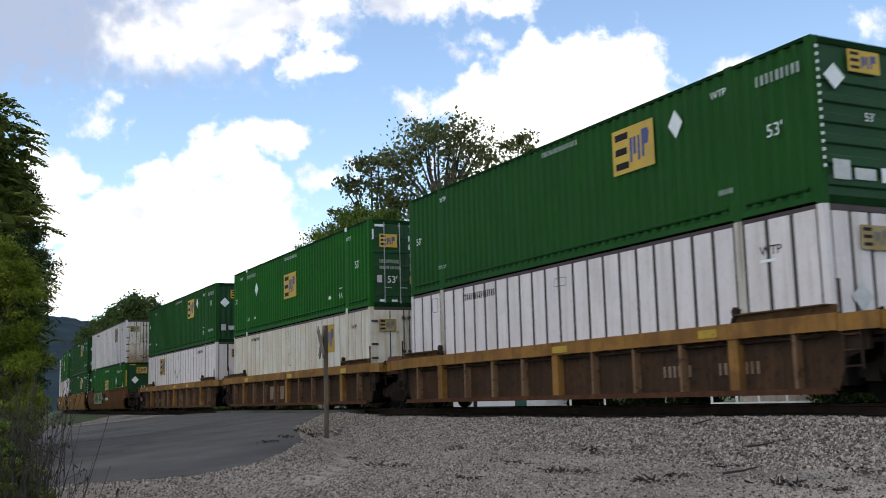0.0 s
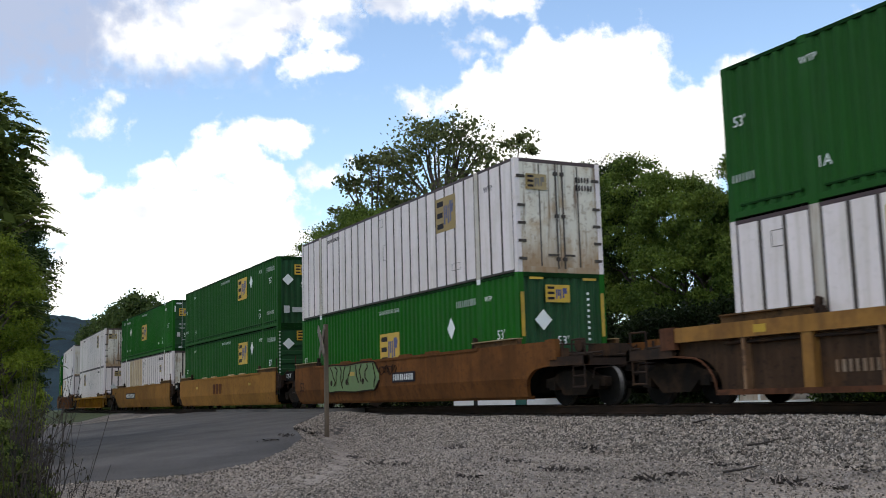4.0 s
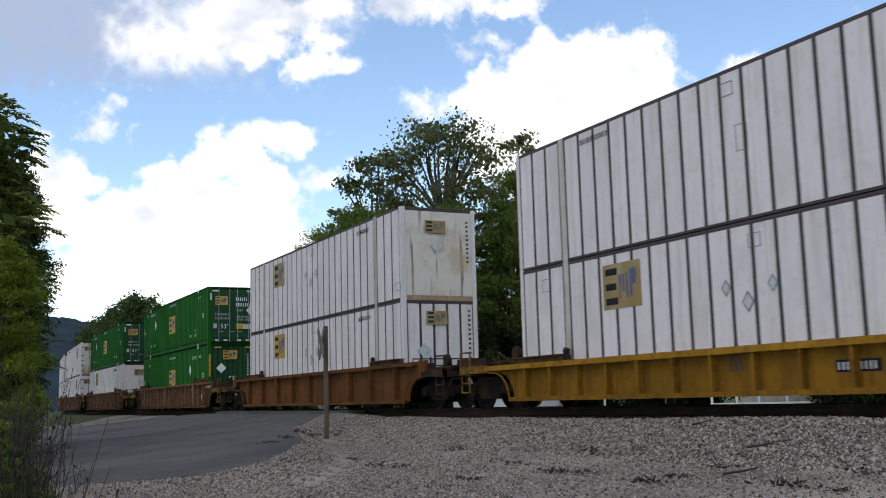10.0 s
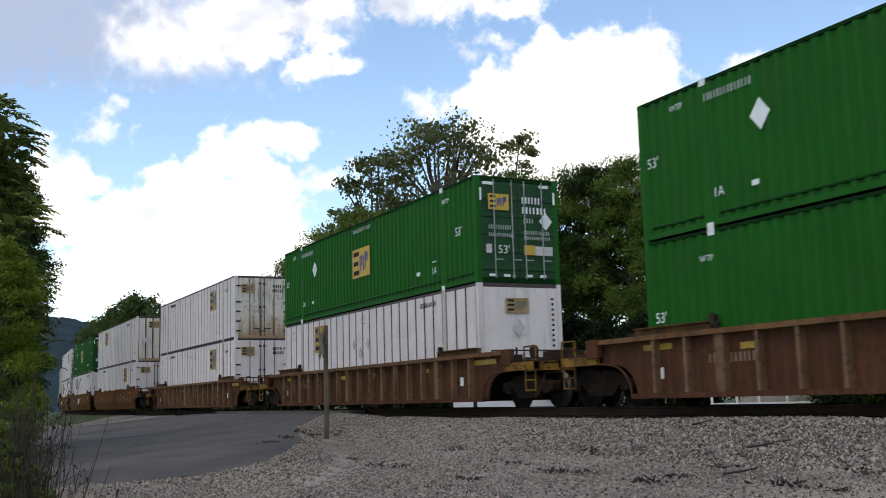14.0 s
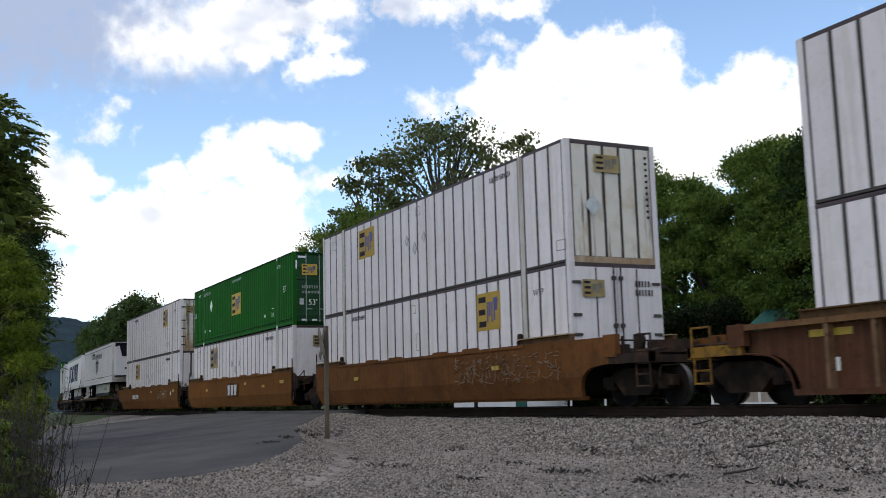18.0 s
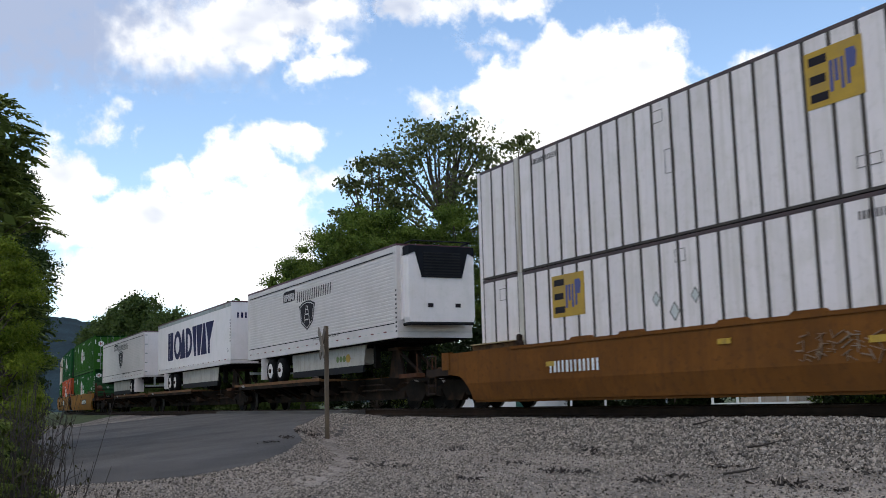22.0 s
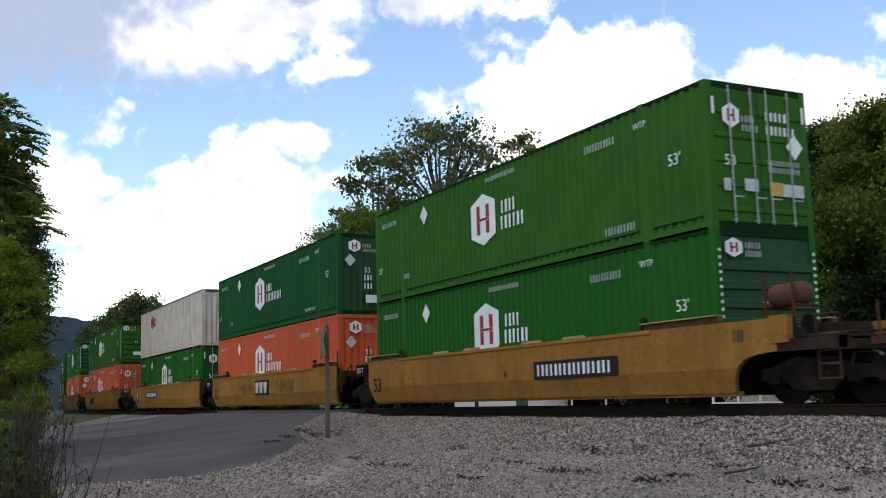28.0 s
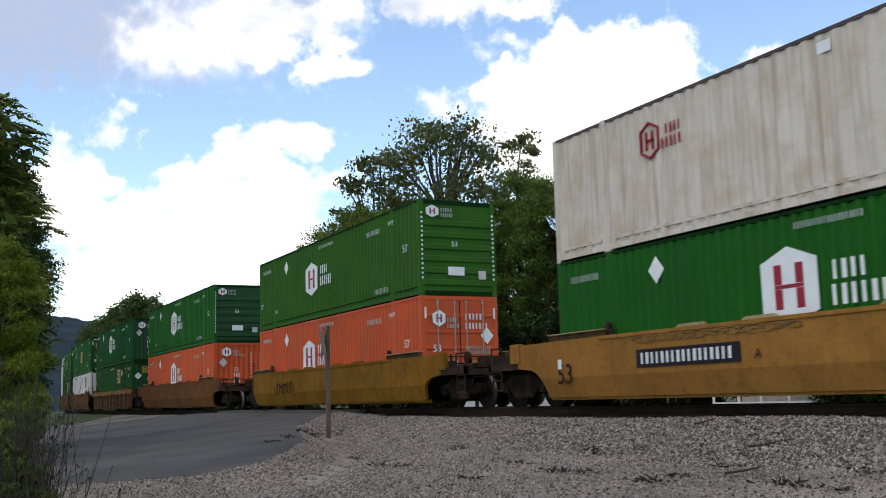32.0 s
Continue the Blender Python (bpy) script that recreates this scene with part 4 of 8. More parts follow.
                s.bevel_box(-p / 2 + gap / 2, p / 2 - gap / 2, -HY + 0.002, -HY + 0.03, 0.075, CH - 0.075, 0.008)
                return s.mesh("panel", [tint])
            me = cached(("panel", tint, n, seams), panel)
            part("panel", me, None, body, at=(a + (k + 0.5) * p, 0, 0))
    far = Shape()
    for a, c, n in spans:
        p = (c - a) / n
        for k in range(n):
            far.box(a + k * p + gap / 2, a + (k + 1) * p - gap / 2, HY - 0.03, HY - 0.002, 0.155, CH - 0.075)
    part("side_wall", cached(("far", mat, seams), lambda: far.mesh("side_wall", [mat])), None, body)
    part("roof", cached(("proof", mat), lambda: Shape().box(-HX + 0.1, HX - 0.1, -HY + 0.08, HY - 0.08, CH - 0.03, CH - 0.004).mesh("roof", [mat])), None, body)
    part("floor", cached(("floor",), floor_mesh), None, body)
    for sx in (1, -1):
        style = lead if sx > 0 else ("door" if lead != "door" else "posts")
        m = pose(sx * HX, 0, 0, 0, 0, 0 if sx > 0 else 180)
        if style == "door":
            for sy in (-1, 1):
                def leaf(sy=sy):
                    s = Shape()
                    ya, yb = sorted((sy * 0.01, sy * (HY - 0.14)))
                    s.box(-0.06, 0.004, ya, yb, 0.14, CH - 0.10, 0)
                    s.box(0.004, 0.008, (ya + yb) / 2 - 0.02, (ya + yb) / 2 + 0.02, 0.16, CH - 0.12, 1)
                    for z in (0.3, 0.75, 1.2, 1.65, 2.4):
                        yy = sy * (HY - 0.05)
                        s.box(-0.01, 0.03, min(yy, yy - sy * 0.22), max(yy, yy - sy * 0.22), z, z + 0.07, 1)
                    return s.mesh("door", [end_mat, "seam"])
                d = part("door", cached(("pdoor", end_mat, sy), leaf), None, body, at=m)

                def prod(sy=sy):
                    s = Shape().rod((0.035, sy * 0.10, 0.1), (0.035, sy * 0.10, CH - 0.08), 0.02, 6)
                    for z in (0.3, 1.4, 2.5):
                        s.box(0.0, 0.06, sy * 0.10 - 0.05, sy * 0.10 + 0.05, z, z + 0.09)
                    s.box(0.03, 0.05, sy * 0.10 - 0.02, sy * 0.38 + 0.02, 0.42, 0.47) if sy > 0 else s.box(0.03, 0.05, sy * 0.38 - 0.02, sy * 0.10 + 0.02, 0.42, 0.47)
                    return s.mesh("locking_rod", ["seam"])
                part("locking_rod", cached(("prod", sy), prod), None, d)
        else:
            def wall(style=style):
                s = Shape().box(-0.06, -0.025, -HY + 0.13, HY - 0.13, 0.13, CH - 0.09, 1 if style == "posts" else 0)
                if style != "posts":
                    s.box(-0.03, -0.002, -HY + 0.15, HY - 0.15, 0.15, CH - 0.11, 0)
                return s.mesh("end_wall", [end_mat, "seam"])
            ew = part("end_wall", cached(("pend", end_mat, style), wall), None, body, at=m)
            if style == "posts":
                p = (CW - 0.28) / 5
                for k in range(5):
                    part("panel", cached(("end panel", end_mat), lambda: Shape().box(-0.03, -0.002, 0.045, p - 0.045, 0.15, CH - 0.11, 0).mesh("panel", [end_mat])), None, ew, at=(0, -HY + 0.14 + k * p, 0))
    side_marks(body, marks)
    end_decals(body, [(k, d, z, w, h) for k, d, z, w, h in end_marks])
    return body


# ---- railcars ----
def wheelset_mesh():
    s = Shape()
    for sy in (-1, 1):
        yc = sy * 0.755
        s.turn([(yc - 0.07, 0.20), (yc - 0.065, 0.36), (yc - 0.06, 0.44), (yc + 0.06, 0.44), (yc + 0.065, 0.36), (yc + 0.07, 0.20)], (0, 0, 0), 28, 0)
        s.turn([(yc - sy * 0.075 - 0.015, 0.40), (yc - sy * 0.075 - 0.012, 0.466), (yc - sy * 0.075 + 0.012, 0.466), (yc - sy * 0.075 + 0.015, 0.40)], (0, 0, 0), 28, 0)
        s.turn([(yc - 0.056, 0.4415), (yc + 0.056, 0.4415)], (0, 0, 0), 28, 1, False)
        s.turn([(yc + sy * 0.05, 0.12), (yc + sy * 0.22, 0.11)] if sy > 0 else [(yc - 0.22, 0.11), (yc - 0.05, 0.12)], (0, 0, 0), 12, 0)
        # spoke-like web holes and cap bolts
        for k in range(3):
            t = 2 * math.pi * k / 3
            s.rod((0.06 * math.cos(t), yc + sy * 0.20, 0.06 * math.sin(t)), (0.06 * math.cos(t), yc + sy * 0.25, 0.06 * math.sin(t)), 0.018, 6, 0)
    s.rod((0, -0.7, 0), (0, 0.7, 0), 0.09, 10, 0)
    return s.mesh("wheelset", ["black_steel", "wheel_tread"])


def sideframe_mesh():
    s = Shape()
    y0, y1 = -1.12, -0.93
    s.prism([(-1.18, 0.42), (-1.18, 0.62), (-0.85, 0.66), (-0.45, 0.80), (0.45, 0.80), (0.85, 0.66), (1.18, 0.62), (1.18, 0.42), (0.98, 0.42), (0.98, 0.52), (0.74, 0.52),
             (0.42, 0.24), (-0.42, 0.24), (-0.74, 0.52), (-0.98, 0.52), (-0.98, 0.42)], "y", y0, y1)
    for k in range(3):
        s.rod((-0.18 + 0.18 * k, -1.02, 0.28), (-0.18 + 0.18 * k, -1.02, 0.62), 0.07, 8)
    for sx in (-1, 1):
        s.box(sx * 0.88 - 0.13, sx * 0.88 + 0.13, y0 - 0.03, y1, 0.36, 0.56)
    return s.mesh("side_frame", ["frame_grime"])


BOGIE_SPIN = []      # wheelsets by place on the bogie


def bogie(car, x):
    b = part("bogie", cached(("bolster",), lambda: Shape().box(-0.2, 0.2, -1.0, 1.0, 0.45, 0.72).box(-0.35, 0.35, -0.35, 0.35, 0.6, 0.85).mesh("bogie", ["black_steel"])), None, car, at=(x, 0, 0))
    sf = cached(("sideframe",), sideframe_mesh)
    part("side_frame", sf, None, b)
    part("side_frame", sf, None, b, at=pose(0, 0, 0, 0, 0, 180))
    for k, dx in enumerate((-0.88, 0.88)):
        w = part("wheelset", cached(("wheelset",), wheelset_mesh), None, b, at=(dx, 0, 0.44))
        BOGIE_SPIN.append((k, w))


def coupler(car, x, sx):
    s = Shape().box(min(x, x + sx * 0.75), max(x, x + sx * 0.75), -0.11, 0.11, 0.66, 0.90)
    s.box(min(x + sx * 0.62, x + sx * 0.95), max(x + sx * 0.62, x + sx * 0.95), -0.19, 0.15, 0.62, 0.95)
    part("coupler", s, ["black_steel"], car)


def cut_level(poly, z, keep):
    """The part of an upright outline above (keep 1) or below (keep -1) a level."""
    out = []
    for (xa, za), (xb, zb) in zip(poly, poly[1:] + poly[:1]):
        ina, inb = (za - z) * keep >= 0, (zb - z) * keep >= 0
        if ina:
            out.append((xa, za))
        if ina != inb:
            f = (z - za) / (zb - za)
            out.append((xa + (xb - xa) * f, z))
    return out


def leaning_plate(s, poly, sy, ye, crease):
    """A plate of that outline whose foot leans in towards the well."""
    i, k = len(s.v), len(poly)
    for back in (0.0, 0.09):
        for x, z in poly:
            s.v.append((x, sy * (ye - back - 0.27 * (crease - z)), z))
    s.f.append(tuple(range(i, i + k)))
    s.f.append(tuple(range(i + 2 * k - 1, i + k - 1, -1)))
    s.m += [0, 0]
    for j in range(k):
        q = (j + 1) % k
        s.f.append((i + q, i + j, i + k + j, i + k + q))
        s.m.append(0)


def end_clutter(car, sx, reach):
    """Brake rigging, pipes, hose, cross railing and grab irons on a platform with its own coupler."""
    x0 = sx * (HX + 0.35)
    def bx(s, a, c, *r):
        return s.box(min(a, c), max(a, c), *r)
    cyl = Shape().rod((x0 + sx * 0.55, 0.75, 1.27), (x0 + sx * 1.25, 0.75, 1.27), 0.15, 14)
    cyl.rod((x0 + sx * 1.25, 0.75, 1.27), (x0 + sx * 1.7, 0.75, 1.27), 0.03, 8)
    bx(cyl, x0 + sx * 0.6, x0 + sx * 1.2, 0.68, 0.82, 1.07, 1.16)
    part("brake_cylinder", cyl, ["end_steel"], car)
    pipe = Shape()
    for yy, z in ((-1.18, 1.14), (-0.9, 1.18), (0.2, 1.15)):
        pipe.rod((x0, yy, z), (reach - sx * 0.2, yy, z), 0.028, 6)
        pipe.rod((reach - sx * 0.2, yy, z), (reach - sx * 0.2, yy, 0.95), 0.028, 6)
    part("brake_pipe", pipe, ["end_steel"], car)
    hose = Shape()
    p = Vector((reach, 0.32, 0.86))
    for q in ((0.10, 0.0, -0.10), (0.10, -0.03, -0.20), (0.02, -0.05, -0.16), (-0.02, -0.02, -0.06)):
        r = p + Vector((sx * q[0], q[1], q[2]))
        hose.rod(p, r, 0.028, 7)
        p = r
    part("air_hose", hose, ["tyre"], car, "black rubber brake hose")
    rail = Shape()
    for yy in (-1.2, -0.55, 0.1, 0.75, 1.2):
        rail.rod((x0 + sx * 0.1, yy, 1.08), (x0 + sx * 0.1, yy, 1.48), 0.018, 6)
    for z in (1.28, 1.48):
        rail.rod((x0 + sx * 0.1, -1.2, z), (x0 + sx * 0.1, 1.2, z), 0.02, 6)
    part("cross_railing", rail, ["end_steel"], car)
    for yy in (-1.30, 1.30):
        vb = Shape()
        bx(vb, reach - sx * 1.35, reach - sx * 1.05, yy - 0.08, yy + 0.08, 1.08, 1.30)
        vb.rod((reach - sx * 1.2, yy, 1.30), (reach - sx * 1.2, yy, 1.48), 0.03, 8)
        part("valve_box", vb, ["end_steel"], car)
        brace = Shape().rod((x0 + sx * 0.15, yy, 1.08), (x0 + sx * 0.85, yy, 1.42), 0.022, 6).rod((x0 + sx * 0.85, yy, 1.08), (x0 + sx * 0.85, yy, 1.42), 0.022, 6)
        part("brace", brace, ["end_steel"], car)
        lever = Shape().rod((reach - sx * 0.05, yy * 0.95, 0.82), (reach - sx * 0.02, yy * 0.25, 0.86), 0.016, 6).rod((reach - sx * 0.05, yy * 0.95, 0.82), (reach - sx * 0.05, yy, 0.60), 0.016, 6)
        part("uncoupling_lever", lever, ["end_steel"], car)


def share_clutter(car, sx, x, kind):
    """Pipes, brackets and grab irons over the bogie shared by two platforms."""
    for yy in (-1.36, 1.36):
        s = Shape()
        s.prism([(x - sx * 0.02, 0.72), (x + sx * 0.50, 0.86), (x + sx * 0.50, 1.14), (x - sx * 0.02, 1.42)], "y", yy - 0.05, yy + 0.05)
        part("bracket", s, ["end_steel"], car)
        p = Shape()
        for z, r in ((1.18, 0.03), (0.98, 0.045)):
            p.rod((x + sx * 0.05, yy * 0.9, z), (x + sx * 1.0, yy * 0.8, z + 0.05), r, 6)
        p.rod((x + sx * 0.62, yy * 0.86, 0.75), (x + sx * 0.62, yy * 0.86, 1.5), 0.025, 6)
        p.rod((x + sx * 0.25, yy * 0.9, 1.3), (x + sx * 0.62, yy * 0.86, 1.5), 0.02, 6)
        part("brake_pipe", p, ["end_steel"], car)
    if kind == "share":
        c = Shape().rod((x + sx * 0.3, 0.2, 1.28), (x + sx * 0.95, 0.2, 1.28), 0.14, 12)
        part("brake_cylinder", c, ["end_steel"], car)
        part("valve_box", Shape().box(min(x + sx * 0.35, x + sx * 0.75), max(x + sx * 0.35, x + sx * 0.75), -0.95, -0.55, 1.12, 1.44), ["end_steel"], car)


def well_car(style, mat, lead_end, trail_end, label, marks=(), chord=None, top=1.50, low=0.22, group="well cars", chord_h=0.28, ribs=11, wide_at=(1, 5, 9), deck=None, tank=False, sheet=None):
    """One platform of a well car; its origin is at the middle of the well on the rail. lead_end, trail_end: 'own' for a bogie and coupler
    of its own, 'share' for the bogie that it shares with the next platform, 'rest' where it rests on that one."""
    car = thing("well_car", Matrix(), label, "railcar", group)
    ye = 1.50
    c = HX + (1.60 if lead_end == "own" else 0.28)          # ends of the side sills
    a = -HX - (1.60 if trail_end == "own" else 0.28)
    cb = HX + (0.42 if lead_end == "own" else 0.06)         # ends of their lower edges
    ab = -HX - (0.42 if trail_end == "own" else 0.06)

    def arch(x0, x1, n=6):
        """From the lower corner up and round to the end of the sill."""
        pts = []
        for k in range(n + 1):
            t = math.pi / 2 * k / n
            pts.append((x0 + (x1 - x0) * 0.62 * (1 - math.cos(t)), low + 0.66 * math.sin(t)))
        return pts + [(x1, low + 0.70)]

    for sy in (-1, 1):
        s = Shape()
        y0, y1 = sorted((sy * ye, sy * (ye - 0.10)))
        lead_pts = arch(cb, c) if lead_end == "own" else [(cb, low), (c, 0.72)]
        trail_pts = arch(ab, a)[::-1] if trail_end == "own" else [(a, 0.72), (ab, low)]
        if style == "smooth":
            outline = lead_pts + [(c, top - 0.02), (6.2, top), (-6.2, top), (a, top - 0.02)] + trail_pts
            crease = 0.66                     # below it the sheet leans inward
            s.prism(cut_level(outline, crease, 1), "y", y0, y1, 0)
            leaning_plate(s, cut_level(outline, crease, -1), sy, ye, crease)
            y2, y3 = sorted((sy * (ye - 0.30), sy * (ye - 0.18)))
            wall = part("side_sill", s, [mat], car)
            part("sill_foot", Shape().box(ab, cb, y2, y3, low - 0.06, low + 0.03, 0), [mat], wall)
            part("sill_cap", Shape().box(-6.2, 6.2, y0 - 0.03, y1 + 0.03, top - 0.07, top + 0.004, 0), [mat], wall)
        else:
            s.prism(lead_pts + [(c, top - chord_h), (a, top - chord_h)] + trail_pts, "y", sy * 1.33, sy * 1.28, 1)
            s.box(ab, cb, y0, y1, low - 0.05, low + 0.05, 0)
            for q0, q1, kind in ((cb, c, lead_end), (ab, a, trail_end)):
                if kind == "own":       # lip round the cut-out
                    pts = arch(q0, q1)
                    for (xa, za), (xb, zb) in zip(pts, pts[1:]):
                        s.rod((xa, sy * (ye - 0.02), za), (xb, sy * (ye - 0.02), zb), 0.022, 5, 0)
            wall = part("side_sill", s, [mat, sheet or mat], car)
            part("top_chord", Shape().box(a, c, y0 - 0.02, y1 + 0.03, top - chord_h, top, 0), [chord or mat], wall)
            for k in range(ribs):
                x = cb - 0.75 - k * (cb - ab - 1.5) / (ribs - 1)
                wide = 0.12 if k in wide_at else 0.04
                rib = cached(("rib", wide, mat, chord, top, chord_h), lambda: Shape().prism([(-wide, 0.13), (-wide, -0.03), (-wide + 0.015, -0.045), (wide - 0.015, -0.045), (wide, -0.03), (wide, 0.13)], "z", low + 0.05, top - chord_h).mesh("rib", [chord if wide > 0.1 and sheet else "rib_worn_lit" if mat == "brown" else mat]))
                part("rib", rib, None, wall, at=pose(x, sy * (ye - 0.045), 0, 0, 0, 0 if sy < 0 else 180))
        if sheet:
            part("pipe", Shape().rod((ab + 0.2, sy * 1.41, top - chord_h - 0.075), (cb - 0.2, sy * 1.41, top - chord_h - 0.075), 0.028, 6), ["end_steel"], wall)
            part("chord_joint", Shape().box(-0.012, 0.012, min(sy * 1.40, sy * 1.5265), max(sy * 1.40, sy * 1.5265), top - chord_h, top + 0.003), ["black_steel"], wall)
            for sx, kind in ((1, lead_end), (-1, trail_end)):       # the chord runs on over the shared bogie
                if kind != "own":
                    xa, xb = sorted((sx * (HX + 0.285), sx * (HX + 1.12)))
                    ya, yb = sorted((sy * 1.36, sy * 1.50))
                    arm = Shape().box(xa, xb, ya, yb, top - chord_h - 0.02, top - 0.05)
                    arm.box(xa, xb, ya, yb + 0.03, top - 0.05, top - 0.02)
                    part("end_arm", arm, [chord], wall)
                    xa, xb = sorted((sx * (HX + 1.125), sx * (HX + 1.42)))
                    part("end_cap", Shape().bevel_box(xa, xb, ya - 0.01, yb + 0.01, top - chord_h - 0.04, top - 0.04, 0.03), ["deck_yellow"], wall, "scuffed yellow end cap")
        # raised guide boards near the ends, stacking guides along the top edge
        for xa, xb in ((5.9, HX + 0.2), (-HX - 0.2, -5.9)):
            bd = Shape().prism([(xa, top - 0.05), (xb, top - 0.05), (xb, top + 0.13), (xa + 0.12, top + 0.14)] if xa > 0 else [(xa, top - 0.05), (xb, top - 0.05), (xb - 0.12, top + 0.14), (xa, top + 0.13)], "y", y0 + 0.02, y1 + 0.02, 0)
            bd.box(xa + 0.05, xb - 0.05, y0 - 0.07, y1 + 0.07, top + 0.125, top + 0.15, 1)
            part("guide_board", bd, ["guide_rust", "guide_rust" if style == "ribbed" else "guide_pale"], wall)
            xk = xa if xa > 0 else xb
            lk = Shape().prism([(xk - 0.13, top - 0.02), (xk + 0.13, top - 0.02), (xk + 0.11, top + 0.10), (xk + 0.05, top + 0.14), (xk + 0.07, top + 0.25), (xk - 0.02, top + 0.29), (xk - 0.07, top + 0.22), (xk - 0.05, top + 0.12)], "y", sy * 1.42 - 0.05, sy * 1.42 + 0.05)
            lk.rod((xk, sy * 1.42 - 0.09, top + 0.07), (xk, sy * 1.42 + 0.09, top + 0.07), 0.04, 8)
            part("lock_arm", lk, ["end_steel"], wall, "rusty hinged lock arm")
        for gx in (-3.2, -1.4, 1.6, 3.4):
            guide = cached(("guide", chord or mat), lambda: Shape().prism([(-0.42, 0.0), (0.42, 0.0), (0.34, 0.06), (-0.34, 0.06)], "y", -0.05, 0.05).mesh("guide", ["guide_pale" if mat in ("tan", "tan_smooth") else chord or mat]))
            if style == "smooth":
                part("guide", guide, None, wall, at=(gx, sy * (ye - 0.05), top + 0.004))
    fl = Shape()
    fl.box(-8.0, 8.0, -1.17, 1.17, 0.20, 0.26)
    for k in range(9):
        x = -7.6 + k * 1.9
        fl.box(x - 0.12, x + 0.12, -1.17, 1.17, 0.19, 0.36)
    for sx in (-1, 1):
        fl.box(sx * 7.6 - 0.2, sx * 7.6 + 0.2, -1.20, 1.20, 0.30, 0.398)
    part("well_floor", fl, ["black_steel"], car)
    for sx, kind in ((1, lead_end), (-1, trail_end)):
        x = c if sx > 0 else a
        e = Shape()
        bulk = Shape().box(min(sx * (HX + 0.10), sx * (HX + 0.22)), max(sx * (HX + 0.10), sx * (HX + 0.22)), -1.31, 1.31, 0.30, 1.25)
        part("bulkhead", bulk, ["black_steel"], car)
        if kind == "own":
            reach = sx * (HX + 3.05)
            e.box(min(x - sx * 1.4, reach), max(x - sx * 1.4, reach), -0.42, 0.42, 0.74, 1.04, 1)
            e.box(min(x - sx * 1.3, reach), max(x - sx * 1.3, reach), -1.31, 1.31, 1.04, 1.08, 1)
            e.box(min(x, reach), max(x, reach), -1.50, -1.40, 0.90, 1.10, 0)
            e.box(min(x, reach), max(x, reach), 1.40, 1.50, 0.90, 1.10, 0)
            e.box(min(reach - sx * 0.10, reach), max(reach - sx * 0.10, reach), -1.50, 1.50, 0.88, 1.10, 0)
            part("end_platform", e, ["deck_yellow" if deck else "end_steel", "black_steel"], car)
            for yy in (-1.45, 1.45):
                xx = reach - sx * 0.35
                ld = Shape()
                for q in (-0.22, 0.22):
                    ld.rod((xx + q, yy, 0.40), (xx + q, yy, 1.10), 0.022, 6)
                for z in (0.42, 0.66, 0.88):
                    ld.rod((xx - 0.22, yy, z), (xx + 0.22, yy, z), 0.022, 6)
                part("ladder", ld, ["deck_yellow" if deck else "end_steel"], car)
                hr = Shape()
                hr.rod((reach - sx * 0.08, yy, 1.1), (reach - sx * 0.08, yy, 1.46), 0.022, 6)
                hr.rod((reach - sx * 0.60, yy, 1.1), (reach - sx * 0.60, yy, 1.46), 0.022, 6)
                hr.rod((reach - sx * 0.08, yy, 1.46), (reach - sx * 0.60, yy, 1.46), 0.022, 6)
                part("handrail", hr, ["deck_yellow" if deck else "end_steel"], car)
                bx = Shape().box(min(x - sx * 0.12, x + sx * 0.30), max(x - sx * 0.12, x + sx * 0.30), yy - 0.09, yy + 0.05, 1.05, top + 0.02)
                part("bracket", bx, [mat], car)
            br = Shape().rod((sx * (HX + 1.5), -0.5, 1.08), (sx * (HX + 1.5), -0.5, 1.45), 0.05, 8)
            br.rod((sx * (HX + 1.5), -0.62, 1.40), (sx * (HX + 1.5), -0.54, 1.40), 0.17, 16)
            br.box(min(sx * (HX + 1.0), sx * (HX + 1.9)), max(sx * (HX + 1.0), sx * (HX + 1.9)), 0.0, 0.5, 1.08, 1.42)
            part("brake_gear", br, ["end_steel"], car)
            end_clutter(car, sx, reach)
            if tank and sx > 0:
                part("air_tank", Shape().turn([(-0.42, 0.10), (-0.36, 0.19), (-0.30, 0.21), (0.30, 0.21), (0.36, 0.19), (0.42, 0.10)], (0, 0, 0), 18).mesh("air_tank", ["tank"], True), None, car, "rusty brown air tank", at=pose(sx * (HX + 1.45), -0.95, 1.90, 0, 0, 90))
                fr = Shape()
                for q in (1.12, 1.78):
                    fr.rod((sx * (HX + q), -1.22, 1.08), (sx * (HX + q), -1.22, 2.3), 0.03, 6)
                    fr.rod((sx * (HX + q), -1.22, 1.70), (sx * (HX + q), -0.6, 1.70), 0.03, 6)
                part("tank_frame", fr, ["brown"], car)
            bogie(car, sx * (HX + 2.0))
            coupler(car, reach - sx * 0.45, sx)
        else:
            reach = sx * (HX + 1.42)
            e.box(min(x - sx * 0.3, reach), max(x - sx * 0.3, reach), -0.40, 0.40, 0.72, 1.08, 0)
            e.box(min(x, reach - sx * 0.25), max(x, reach - sx * 0.25), -1.25, 1.25, 1.08, 1.13, 0)
            e.box(min(x - sx * 0.05, x + sx * 0.55), max(x - sx * 0.05, x + sx * 0.55), -1.42, 1.42, 1.13, 1.30, 0)
            part("end_platform", e, ["end_steel"], car)
            if kind == "share":
                bogie(car, sx * (HX + 1.46))
                if sheet:
                    px_ = sx * (HX + 1.55)
